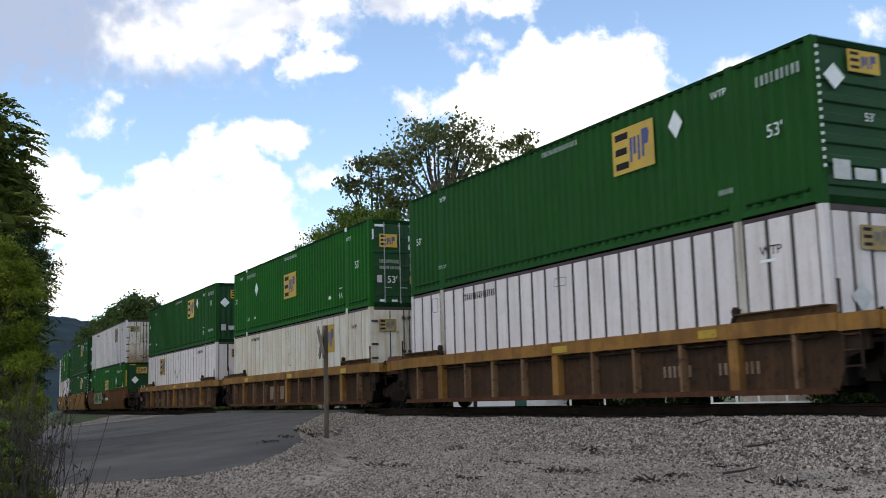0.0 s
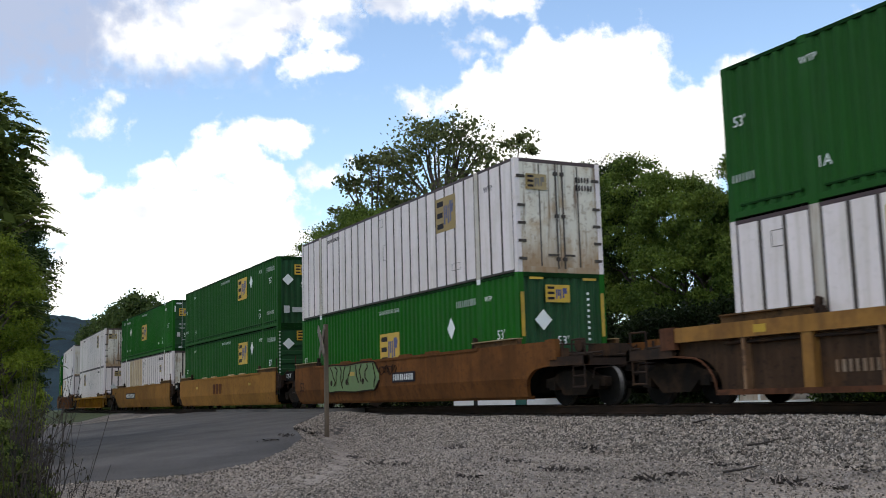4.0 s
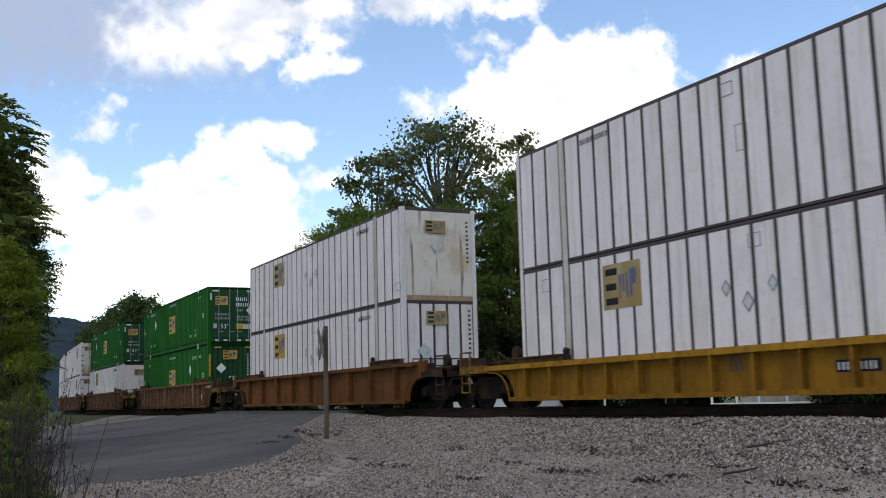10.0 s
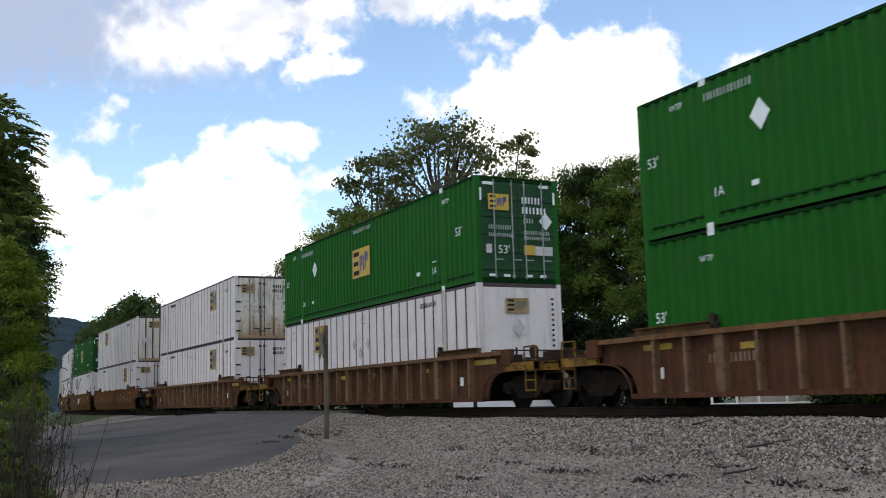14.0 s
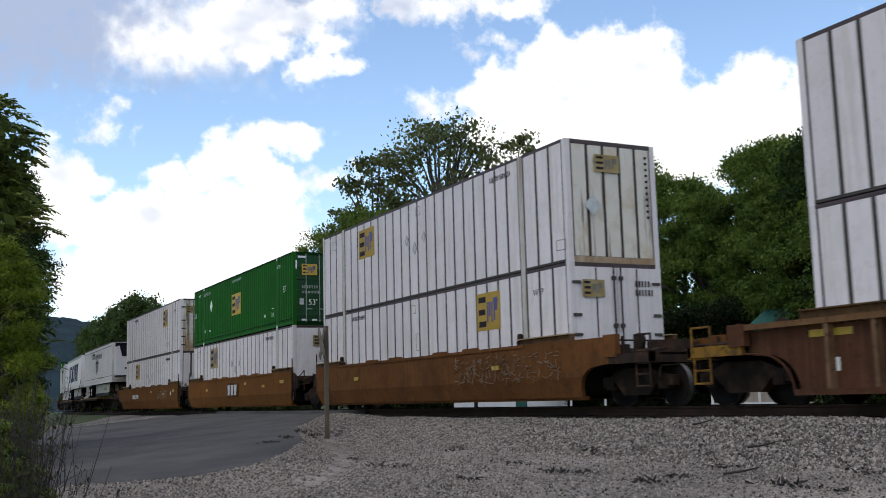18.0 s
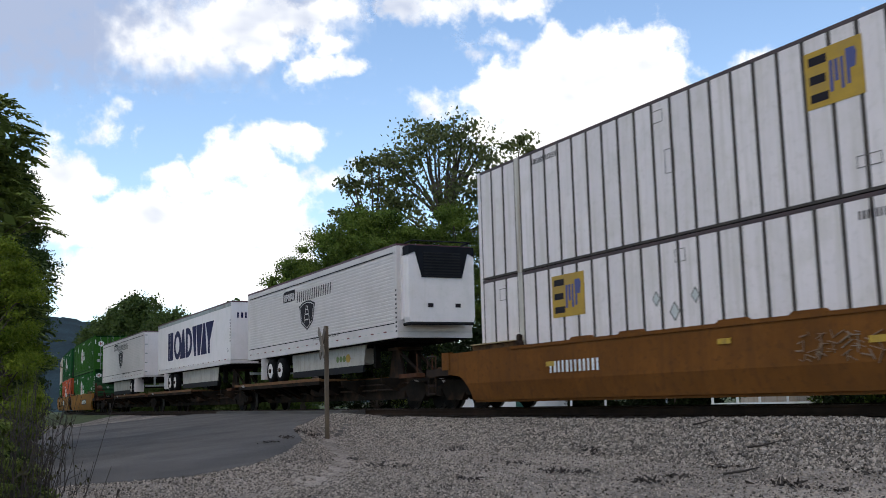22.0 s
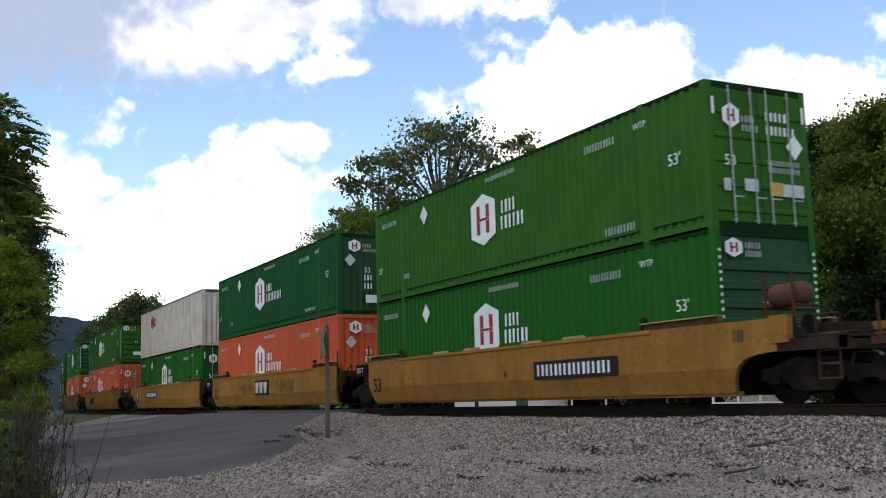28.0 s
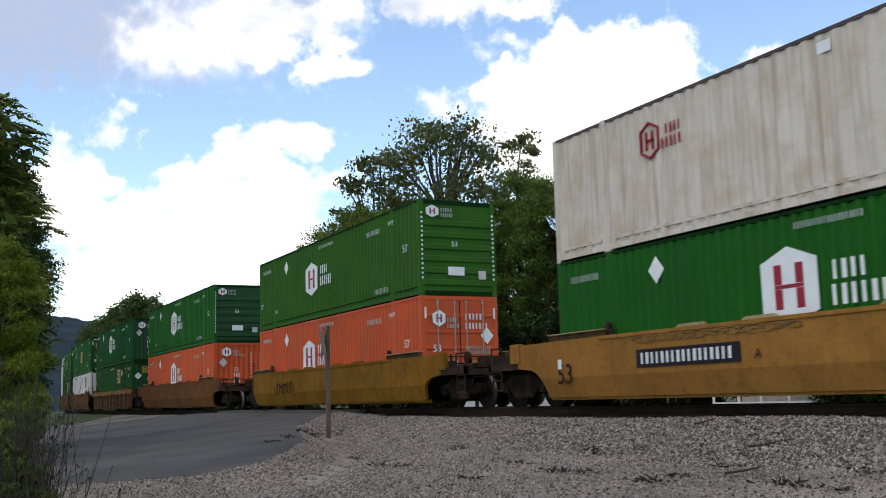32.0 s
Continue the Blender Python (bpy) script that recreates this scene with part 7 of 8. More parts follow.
    (-250.85, well_car("smooth", "brown_smooth", "own", "share", SMOOTH + " with graffiti", [("scrawl_grey", 0.3, 0.58, 5.0, 0.75)] + smooth_m)),
    (-270.20, well_car("smooth", "amber", "rest", "share", SMOOTH, [("trio_plate", 7.0, 0.70, 1.6, 0.46), ("strip", 0.5, 1.06, 0.5, 0.13), ("strip", 5.6, 1.12, 0.35, 0.10)] + smooth_m[:2])),
    (-289.30, well_car("smooth", "amber", "rest", "own", SMOOTH, [("bars", 10.4, 0.8, 2.0, 0.26), ("strip", 0.4, 1.06, 0.5, 0.14), ("tag", 1.2, 0.9, 0.12, 0.2), ("strip", 6.4, 1.12, 0.35, 0.10), ("scrawl_grey", 2.2, 0.7, 2.6, 0.5)] + smooth_m[:2])),
    (-370.75, well_car("smooth", "tan", "own", "share", "yellow smooth-sided articulated well car", [("plate", 2.9, 0.64, 3.3, 0.42), ("d:53", 15.0, 0.52, 0.8, 0.62), ("dark_bars", -0.88, 1.12, 0.30, 0.22), ("d:R", 7.3, 0.72, 0.3, 0.25), ("dark_board", 16.34, 1.06, 0.92, 0.36), ("t:125 T", 16.42, 1.16, 0.76, 0.24)], tank=True)),
    (-390.15, well_car("smooth", "tan", "rest", "share", "yellow smooth-sided articulated well car", [("dark_board", 16.34, 1.06, 0.92, 0.36), ("t:125 T", 16.42, 1.16, 0.76, 0.24), ("d:53", 15.0, 0.52, 0.8, 0.64), ("trio_plate", 7.4, 0.70, 1.7, 0.44), ("scrawl_worn", 4.2, 0.6, 2.0, 0.7), ("scrawl_worn", 9.6, 0.6, 1.9, 0.6)])),
    (-409.33, well_car("smooth", "tan", "rest", "own", "yellow smooth-sided articulated well car", [("plate", 9.85, 0.78, 3.0, 0.36), ("d:53", 15.0, 0.52, 0.8, 0.64), ("d:A", 9.2, 0.82, 0.3, 0.25), ("scrawl_worn", 8.4, 1.25, 4.5, 0.2), ("tag", 15.6, 0.85, 0.14, 0.22)])),
    (-432.65, well_car("smooth", "yellow", "own", "share", "yellow smooth-sided articulated well car", [("scrawl_black", 11.0, 0.5, 2.2, 0.7)])),
    (-456.30, well_car("smooth", "brown_smooth", "own", "own", SMOOTH, [])),
    (-477.50, well_car("ribbed", "brown", "own", "share", RIBBED, [], "chord", 1.45)),
    (-497.0, well_car("smooth", "brown_smooth", "rest", "share", SMOOTH, [])),
    (-516.5, well_car("smooth", "brown_smooth", "rest", "share", SMOOTH, [])),
    (-536.0, well_car("smooth", "brown_smooth", "rest", "own", SMOOTH, [])),
]
for lead, car in CARS:
    ride(car, lead, 0.0)

TRAILERS = [
    (-310.55, trailer("reefer", 1, "pale ribbed refrigerated road trailer with a black shield badge", [("shield", 7.35, 2.98, 1.75, 1.12), ("block", 9.6, 4.25, 1.4, 0.42), ("dark_bars", 5.6, 4.12, 3.8, 0.40), ("column", 0.05, 2.35, 0.12, 1.4), ("grey_bars", 4.9, 2.55, 2.7, 0.12)])),
    (-329.30, trailer("box", 1, "white box trailer with large navy lettering", [("big_bars", 2.9, 2.85, 10.3, 1.58), ("column", 0.05, 3.2, 0.14, 1.1), ("d:53", 0.35, 2.72, 0.3, 0.26), ("end_bars", -1.0, 4.3, 1.9, 0.26)])),
    (-349.47, trailer("reefer", -1, "pale ribbed refrigerated trailer riding doors first", [("shield", 7.25, 3.03, 1.9, 1.2), ("block", 9.5, 4.35, 1.4, 0.42), ("dark_bars", 5.5, 4.25, 3.8, 0.40), ("grey_bars", 4.8, 2.55, 2.7, 0.12)])),
]
SPINES = [(-310.75, spine_car("own", "share", "dark brown spine car carrying a road trailer", -1)),
          (-329.9, spine_car("rest", "share", "dark brown spine car carrying a road trailer", -1)),
          (-349.4, spine_car("rest", "own", "dark brown spine car carrying a road trailer", 1))]
for lead, ob in TRAILERS:
    ride(ob, lead, 0.0)
for lead, ob in SPINES:
    ride(ob, lead, 0.0)
# ---- trees ----
def leaf_cloud(s, rr, centre, radius, count, size, mat=0):
    """Leaves of one clump: small bent quads scattered in a squashed ball, denser at its skin."""
    for _ in range(count):
        d = Vector((rr.gauss(0, 1), rr.gauss(0, 1), rr.gauss(0, 1) * 0.8)).normalized()
        p = Vector(centre) + Vector((d.x * radius[0], d.y * radius[1], d.z * radius[2])) * (rr.random() ** 0.45)
        q = Euler((rr.uniform(0, 6.3), rr.uniform(0, 6.3), rr.uniform(0, 6.3))).to_matrix()
        k = size * rr.uniform(0.45, 1.1)
        pts = [q @ Vector(v) * k + p for v in ((-0.5, -0.28, 0), (0.1, -0.42, 0.08), (0.6, 0, -0.05), (0.1, 0.42, 0.08), (-0.5, 0.28, 0))]
        s.face([tuple(v) for v in pts], mat)


def leaf_mesh(name, leaf, clumps, seed):
    """All leaves of a crown: small bent blades scattered in squashed balls, larger inside and denser at the skin."""
    rs = np.random.RandomState(seed)
    q = np.array(clumps, float)
    q = np.repeat(q, np.maximum(1, q[:, 6]).astype(int), axis=0)
    n = len(q)
    d = rs.normal(size=(n, 3)) * (1, 1, 0.8)
    d /= np.linalg.norm(d, axis=1)[:, None]
    r = rs.rand(n, 1) ** 0.48 * (1 + 0.12 * rs.rand(n, 1))
    p = q[:, :3] + d * q[:, 3:6] * r
    u = rs.normal(size=(n, 3))
    u /= np.linalg.norm(u, axis=1)[:, None]
    v = np.cross(u, rs.normal(size=(n, 3)))
    v /= np.linalg.norm(v, axis=1)[:, None]
    w = np.cross(u, v)
    k = q[:, 7:8] * rs.uniform(0.5, 1.1, (n, 1)) * (1 + 1.8 * np.maximum(0, 0.8 - r))
    co = np.stack([p - u * k * 0.5, p - v * k * 0.34 + w * k * 0.1, p + u * k * 0.55, p + v * k * 0.34 + w * k * 0.1], axis=1).reshape(-1, 3)
    me = bpy.data.meshes.new(name)
    me.vertices.add(4 * n)
    me.vertices.foreach_set("co", co.ravel())
    me.loops.add(4 * n)
    me.loops.foreach_set("vertex_index", np.arange(4 * n, dtype=np.int32))
    me.polygons.add(n)
    me.polygons.foreach_set("loop_start", np.arange(0, 4 * n, 4, dtype=np.int32))
    me.materials.append(M[leaf])
    me.update(calc_edges=True)
    return me


def tree(name, m, label, seed, height, spread, leaf, clumps, leaves, size, bare=0.35, group="", open_top=0.0, low=0.0):
    """A tapered trunk with limbs; the crown is many leaf clumps round the limb ends, with gaps."""
    rr = random.Random(seed)
    root = thing(name, m, label, "tree", group)
    t = Shape()
    top = Vector((rr.uniform(-0.3, 0.3), rr.uniform(-0.3, 0.3), height * 0.72))
    last, r = Vector((0, 0, -0.5)), height * 0.022
    for k in range(1, 7):
        p = Vector((top.x * k / 6 + rr.uniform(-0.15, 0.15), top.y * k / 6 + rr.uniform(-0.15, 0.15), top.z * k / 6))
        t.rod(last, p, r, 8, 0, r * 0.82)
        last, r = p, r * 0.82
    c = []
    for k in range(clumps):
        ang = rr.uniform(0, 2 * math.pi)
        f = rr.random()
        z = height * (low + bare * (1 - low) + (1 - bare) * (1 - low) * f ** 0.9)
        z = min(z, height * 0.97)
        q = (z / height - 0.42) / 0.62 if bare < 0.1 else (z / height - 0.60) / 0.42
        girth = spread * math.sqrt(max(0.06, 1 - q * q))
        rad = girth * math.sqrt(rr.uniform(0.15, 1.0))
        end = Vector((rad * math.cos(ang), rad * math.sin(ang), z))
        if end.z < height * 0.74:
            start = Vector((0, 0, max(height * 0.15, z - rad * 0.7)))
        else:
            start = top * 0.9
        if k % 4 == 0:
            mid = (start + end) / 2 + Vector((rr.uniform(-.3, .3), rr.uniform(-.3, .3), 0.2))
            t.rod(start, mid, height * 0.007, 5, 0, height * 0.004)
            t.rod(mid, end, height * 0.004, 5, 0, height * 0.0015)
        k2 = rr.uniform(0.7, 1.3) * spread * 0.26
        n = int(1.7 * leaves * rr.uniform(0.6, 1.3) * (1 - open_top * (z / height)))
        c.append((*end, k2 * 1.2, k2 * 1.2, k2 * 0.75, n, size))
    part("trunk", t, ["bark"], root, smooth=True)
    part("crown", leaf_mesh("crown", leaf, c, seed), None, root)
    return root


def along(x, y, dist):
    """A place on the ground plan seen in the direction of a point of the picture, at that distance."""
    yaw = radians(YAW) - math.atan((x - 784) / FOCAL)
    return -math.sin(yaw) * dist, math.cos(yaw) * dist


def stand(px, dist, z=None):
    x, y = along(px, 0, dist)
    return Matrix.Translation((x, y, ground_z(x, y) if z is None else z))


# beyond the track, on the right of the crossing
tree("tree", stand(785, 72), "tall broadleaf tree with a thin open crown beyond the track", 11, 20.9, 5.0, "leaf_olive", 180, 44, 0.28, 0.40, open_top=0.40)
tree("tree", stand(664, 74), "leaning broadleaf tree with a thin crown beyond the track", 15, 18.6, 3.4, "leaf_olive", 75, 46, 0.29, 0.35, open_top=0.35)
tree("tree", stand(655, 64), "rounded bright green tree beyond the track", 12, 12.9, 3.5, "leaf", 120, 260, 0.15, 0.12)
tree("tree", stand(580, 66), "low rounded green tree beyond the track", 16, 11.9, 3.2, "leaf", 90, 220, 0.15, 0.10)
tree("tree", stand(528, 70), "green tree beside a tall one beyond the track", 13, 10.6, 2.9, "leaf", 60, 200, 0.16, 0.10)
tree("tree", stand(815, 65), "bright green tree below a tall one beyond the track", 17, 13.2, 2.9, "leaf", 100, 240, 0.15, 0.12)
tree("tree", stand(918, 66), "slender tree with sparse top twigs", 14, 18.3, 2.2, "leaf_olive", 55, 52, 0.26, 0.3, open_top=0.5)
for k, (px, dist, h, sp, sd) in enumerate([(1000, 62, 14.4, 4.0, 21), (1066, 60, 13.8, 3.4, 22), (1118, 58, 13.6, 2.7, 33), (1204, 54, 11.9, 2.6, 23), (1250, 52, 10.3, 2.4, 24), (1306, 56, 10.4, 2.8, 28), (1358, 50, 11.7, 2.5, 32), (1405, 48, 11.6, 2.8, 34),
                                           (1455, 46, 11.5, 2.8, 25), (1510, 44, 11.6, 2.8, 26), (1560, 42, 11.2, 3.0, 35), (1630, 40, 11.0, 3.4, 27), (935, 64, 14.6, 3.4, 36), (930, 78, 12, 4.6, 30), (730, 64, 11.6, 3.4, 31)]):
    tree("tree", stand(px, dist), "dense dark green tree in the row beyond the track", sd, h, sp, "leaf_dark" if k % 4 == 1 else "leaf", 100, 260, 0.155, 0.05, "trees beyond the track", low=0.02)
# undergrowth below them, its leaves coloured dark for shade
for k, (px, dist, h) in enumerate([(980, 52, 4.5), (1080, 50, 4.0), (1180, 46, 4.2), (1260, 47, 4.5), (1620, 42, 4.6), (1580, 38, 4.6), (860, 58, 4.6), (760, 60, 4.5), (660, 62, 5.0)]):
    tree("bush", stand(px, dist), "dark green undergrowth below the trees", 80 + k, h, 2.6, "leaf_shade", 44, 150, 0.16, 0.0, "undergrowth", low=0.0)
# far trees near the vanishing track
for k, (px, dist, h, sp) in enumerate([(240, 165, 17.2, 5), (210, 175, 16, 5), (285, 150, 13.5, 5), (330, 140, 11.8, 5), (395, 120, 11.0, 3.5), (440, 115, 12.0, 4), (176, 300, 24.0, 7), (500, 95, 10, 4)]):
    tree("tree", stand(px, dist), "distant green tree along the railway", 40 + k, h, sp, "leaf_far", 80, 90, 0.5, 0.0, "distant trees", low=0.0)


def far_wood():
    """The unbroken green edge of the wood far down the line."""
    rr = random.Random(5)
    clumps = []
    for k in range(1000):
        far = k < 180
        px = rr.uniform(140, 205) if far else rr.uniform(198, 540)
        dist = rr.uniform(0.96, 1.06) * (300 if far else lerp(px, [198, 250, 340, 540], [170, 165, 140, 100]))
        top = lerp(px, [140, 160, 175, 225, 255, 292, 340, 400, 540], [12.8, 14.0, 15.6, 18.0, 17.4, 14.8, 11.4, 9.0, 7.8]) * rr.uniform(0.93, 1.03) * (1.68 if far else 1)
        x, y = along(px, 0, dist)
        clumps.append((x, y, -1.0 + top * rr.random() ** 0.8, *((2.6, 2.6, 1.8) if far else (1.6, 1.6, 1.1)), 55, 0.8 if far else 0.5))
    solo("wood", leaf_mesh("wood", "leaf_far", clumps, 8), None, Matrix(), "green edge of a wood along the railway", "trees", kind="stuff")


far_wood()


def frond_tree(m, label, seed, height, spread, leaf, count, size):
    """A tree with long drooping fronds: each a bent stalk with leaflets in pairs."""
    rr = random.Random(seed)
    root = thing("tree", m, label, "tree")
    t, c, inner = Shape(), Shape(), []
    last, r = Vector((0, 0, -0.4)), 0.13
    for k in range(1, 8):
        p = Vector((rr.uniform(-0.15, 0.15), rr.uniform(-0.15, 0.15), height * 0.85 * k / 7))
        t.rod(last, p, r, 8, 0, r * 0.85)
        last, r = p, r * 0.85
    for k in range(count):
        z = height * (0.22 + 0.76 * rr.random() ** 0.8)
        ang = rr.uniform(0, 2 * math.pi)
        q = abs(z / height - 0.55) / 0.5
        tier = 0.80 + 0.28 * math.sin(z * 3.1 + 1.2 * math.sin(ang * 2))       # the crown hangs in tiers
        rad = spread * math.sqrt(max(0.05, 1 - q * q)) * tier * math.sqrt(rr.uniform(0.05, 1))
        base = Vector((rad * math.cos(ang), rad * math.sin(ang), z))
        if k % 9 == 0:
            t.rod((0, 0, max(0.5, z - rad * 0.5)), base, 0.03, 5, 0, 0.012)
        inner.append((base.x * 0.93, base.y * 0.93, base.z - 0.05, 0.30, 0.30, 0.20, 5, size * 0.8))
        a2 = ang + rr.uniform(-0.9, 0.9)
        out = Vector((math.cos(a2), math.sin(a2), rr.uniform(-0.25, 0.35)))
        side = Vector((-math.sin(a2), math.cos(a2), 0))
        n = rr.randint(4, 6)
        length = rr.uniform(0.40, 0.7)
        p = base
        for j in range(n):
            f = j / n
            step = (out + Vector((0, 0, -0.55 * f))).normalized() * length / n
            p = p + step
            for sd in (-1, 1):
                tip = p + (side * sd * 0.9 + step.normalized() * 0.45 + Vector((0, 0, rr.uniform(-0.5, 0.0)))).normalized() * size * rr.uniform(0.75, 1.15) * (1 - 0.4 * f)
                w = step.normalized() * size * 0.27
                mid = (p + tip) / 2
                c.face([tuple(p), tuple(mid - w), tuple(tip), tuple(mid + w)])
    part("trunk", t, ["bark"], root, smooth=True)
    part("crown", c, [leaf], root)
    part("inner_leaves", leaf_mesh("inner_leaves", leaf, inner, seed), None, root)
    return root


# near side, left
frond_tree(stand(-44, 30), "leafy roadside tree with drooping feathered branches", 61, 9.9, 1.55, "leaf_frond", 620, 0.27)
frond_tree(stand(-120, 32), "leafy roadside tree behind a drooping one", 63, 10.4, 2.3, "leaf_frond", 760, 0.27)
frond_tree(stand(8, 29.5), "young drooping tree at the roadside", 65, 5.4, 1.15, "leaf_frond", 300, 0.25)
tree("tree", stand(-18, 26), "bright green young tree beside the road", 62, 5.2, 1.15, "leaf_bright", 130, 150, 0.065, 0.05)
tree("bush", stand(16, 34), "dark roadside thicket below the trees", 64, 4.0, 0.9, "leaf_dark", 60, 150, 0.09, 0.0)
tree("bush", stand(12, 26.5), "olive green roadside bush below the trees", 66, 3.0, 0.62, "leaf_bright", 60, 120, 0.06, 0.0)

# near-side row beyond the crossing, mostly hidden, added tall to shade the far train
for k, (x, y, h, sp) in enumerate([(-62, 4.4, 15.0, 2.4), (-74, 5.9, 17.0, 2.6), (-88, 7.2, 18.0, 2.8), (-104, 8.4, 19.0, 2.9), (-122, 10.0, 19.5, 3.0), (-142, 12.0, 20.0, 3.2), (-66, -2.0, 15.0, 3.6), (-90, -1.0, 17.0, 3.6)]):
    tree("tree", Matrix.Translation((x, y, ground_z(x, y))), "dense dark roadside tree, added hidden to shade the far train", 140 + k, h, sp, "leaf_dark", 80, 110, 0.2, 0.03, "trees on the near side", low=0.0)

# hills far off
hill = Shape()
cols = 420
for j, (dist, hh) in enumerate(((800, 0.0), (950, 45.0), (1100, 93.5), (1500, 96.0))):
    for k in range(cols + 1):
        px = -500 + k * 2400 / cols
        x, y = along(px, 0, dist)
        crest = lerp(px, [-500, -100, 60, 110, 140, 200, 400, 1900], [1.05, 1.03, 1.0, 0.985, 0.96, 0.90, 0.62, 0.3])
        hill.v.append((x, y, -2 + hh * crest + (2.2 * noise.noise((k * 0.45, j * 3.3, 0)) + 1.2 * noise.noise((k * 1.3, j * 5.1, 4))) * (hh > 0)))
for j in range(3):
    for k in range(cols):
        a = j * (cols + 1) + k
        hill.f.append((a, a + 1, a + cols + 2, a + cols + 1))
        hill.m.append(0)
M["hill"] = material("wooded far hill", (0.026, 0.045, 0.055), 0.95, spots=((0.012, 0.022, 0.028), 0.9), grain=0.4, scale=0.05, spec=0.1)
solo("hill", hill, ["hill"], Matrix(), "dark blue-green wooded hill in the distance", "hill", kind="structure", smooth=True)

# crossing post and its crossbuck
X0, Y0 = -25.9, 9.75
cross = thing("crossing_sign", Matrix.Translation((X0, Y0, ground_z(X0, Y0))), "weathered wooden railway crossbuck post beside the road", "sign")
cross.matrix_basis = cross.matrix_basis @ pose(0, 0, 0, 0, 0, -9)
part("post", Shape().prism([(-0.055, -0.042), (-0.04, -0.055), (0.04, -0.055), (0.055, -0.042), (0.055, 0.042), (0.04, 0.055), (-0.04, 0.055), (-0.055, 0.042)], "z", -0.3, 2.95), ["wood"], cross)
for k in (-1, 1):
    part("blade", Shape().prism([(-0.52, -0.10), (-0.20, -0.112), (0.50, -0.095), (0.53, 0.06), (0.46, 0.108), (-0.36, 0.10), (-0.53, 0.085)], "y", -0.012, 0.012), ["sign"], cross, "weathered white crossbuck blade", at=pose(0, -0.10 - 0.014 * (k + 1), 2.52, 0, k * 45, 0))


def white_yard():
    """White boarded shed, thin posts, and a house with a teal roof and white porch beyond the track."""
    def facing(px, dist, z):
        x, y = along(px, 0, dist)
        return pose(x, y, z, 0, 0, YAW - math.degrees(math.atan((px - 784) / FOCAL)))

    def across(px, mid, dist):
        return (px - mid) / FOCAL * dist
    sh = thing("shed", facing(894, 50, -0.80), "long low white shed behind the railway", "shed")
    for xa, xb in ((795, 830), (837, 903), (923, 993)):
        part("wall", Shape().box(across(xa, 894, 50), across(xb, 894, 50), 0, 0.08, 0, 1.45), ["house_wall"], sh, "white boarded wall")
    part("inner_wall", Shape().box(-2.7, 2.7, 0.09, 2.4, 0, 1.45), ["dark_gap"], sh)
    part("door", Shape().box(across(904, 894, 50), across(922, 894, 50), 0.02, 0.07, 0, 1.4), ["teal_roof"], sh, "green door")
    part("roof", Shape().prism([(-0.3, 1.45), (2.7, 1.45), (1.2, 1.95)], "x", -2.9, 2.9), ["dark_roof"], sh)
    for px in (1000, 1060, 1167):
        solo("fence_post", Shape().box(-0.05, 0.05, -0.05, 0.05, 0.0, 1.25), ["house_wall"], facing(px, 48, -0.9), "white square fence post behind the railway", "post", "fence posts")
    hs = thing("house", facing(1362, 44, -0.85), "small house with a teal sheet roof and white porch", "house")
    part("wall", Shape().box(-1.2, 5.0, 1.2, 4.6, 0.0, 3.0), ["dark_gap"], hs)
    rf = Shape()
    rf.face([(-1.75, -0.8, 2.95), (0.65, -0.8, 2.95), (0.98, 1.3, 4.42), (-0.28, 1.3, 4.42)])
    rf.face([(-1.75, 3.4, 2.95), (-1.75, -0.8, 2.95), (-0.28, 1.3, 4.42)])
    rf.face([(-0.28, 1.3, 4.42), (0.98, 1.3, 4.42), (0.98, 3.4, 2.95), (-1.75, 3.4, 2.95)])
    sheet_roof = part("roof", rf, ["teal_roof"], hs, "teal standing-seam sheet roof")
    part("eaves_board", Shape().box(-1.75, 0.65, -0.8, -0.74, 2.86, 2.947), ["teal_roof"], sheet_roof)
    for k in range(9):
        f = k / 8
        part("seam", Shape().rod((-1.6 + 2.2 * f, -0.8, 2.955), (-0.2 + 1.13 * f, 1.3, 4.425), 0.012, 4), ["teal_roof"], sheet_roof)
    part("roof", Shape().prism([(-0.9, 2.75), (1.2, 4.30), (3.4, 2.9)], "x", 0.66, 5.4), ["shingle"], hs, "weathered brown shingle roof")
    part("porch_floor", Shape().box(across(1255, 1362, 44), 4.6, -1.0, 1.2, 0.50, 0.66), ["house_wall"], hs, "white painted porch edge")
    for px in (1258, 1298, 1333, 1377, 1420, 1466, 1510):
        part("porch_post", cached(("porch post",), lambda: Shape().box(-0.05, 0.05, -1.0, -0.9, 0.66, 2.9).mesh("porch_post", ["house_wall"])), None, hs, at=(across(px, 1362, 44), 0, 0))
    part("porch_wall", Shape().box(across(1300, 1362, 44), 4.6, 1.0, 1.1, 0.66, 1.5), ["pale"], hs, "pale porch wall")


white_yard()

# ---- dry weeds at the roadside ----
def weeds(name, px, dist, count, height, seed, label):
    rr = random.Random(seed)
    x0, y0 = along(px, 0, dist)
    s = Shape()
    for k in range(count):
        x, y = rr.gauss(0, 0.34), rr.gauss(0, 0.34)
        p = Vector((x, y, ground_z(x0 + x, y0 + y) - 0.03))
        h = height * rr.uniform(0.35, 1.1)
        lean = Vector((rr.uniform(-0.3, 0.3), rr.uniform(-0.3, 0.3), 0))
        for j in range(3):
            q = p + Vector((lean.x * h / 3, lean.y * h / 3, h / 3)) + Vector((rr.uniform(-.03, .03), rr.uniform(-.03, .03), 0))
            s.rod(p, q, 0.007 * (1 - j * 0.25), 4, 0, 0.006 * (1 - j * 0.25))
            if j > 0 and rr.random() < 0.5:
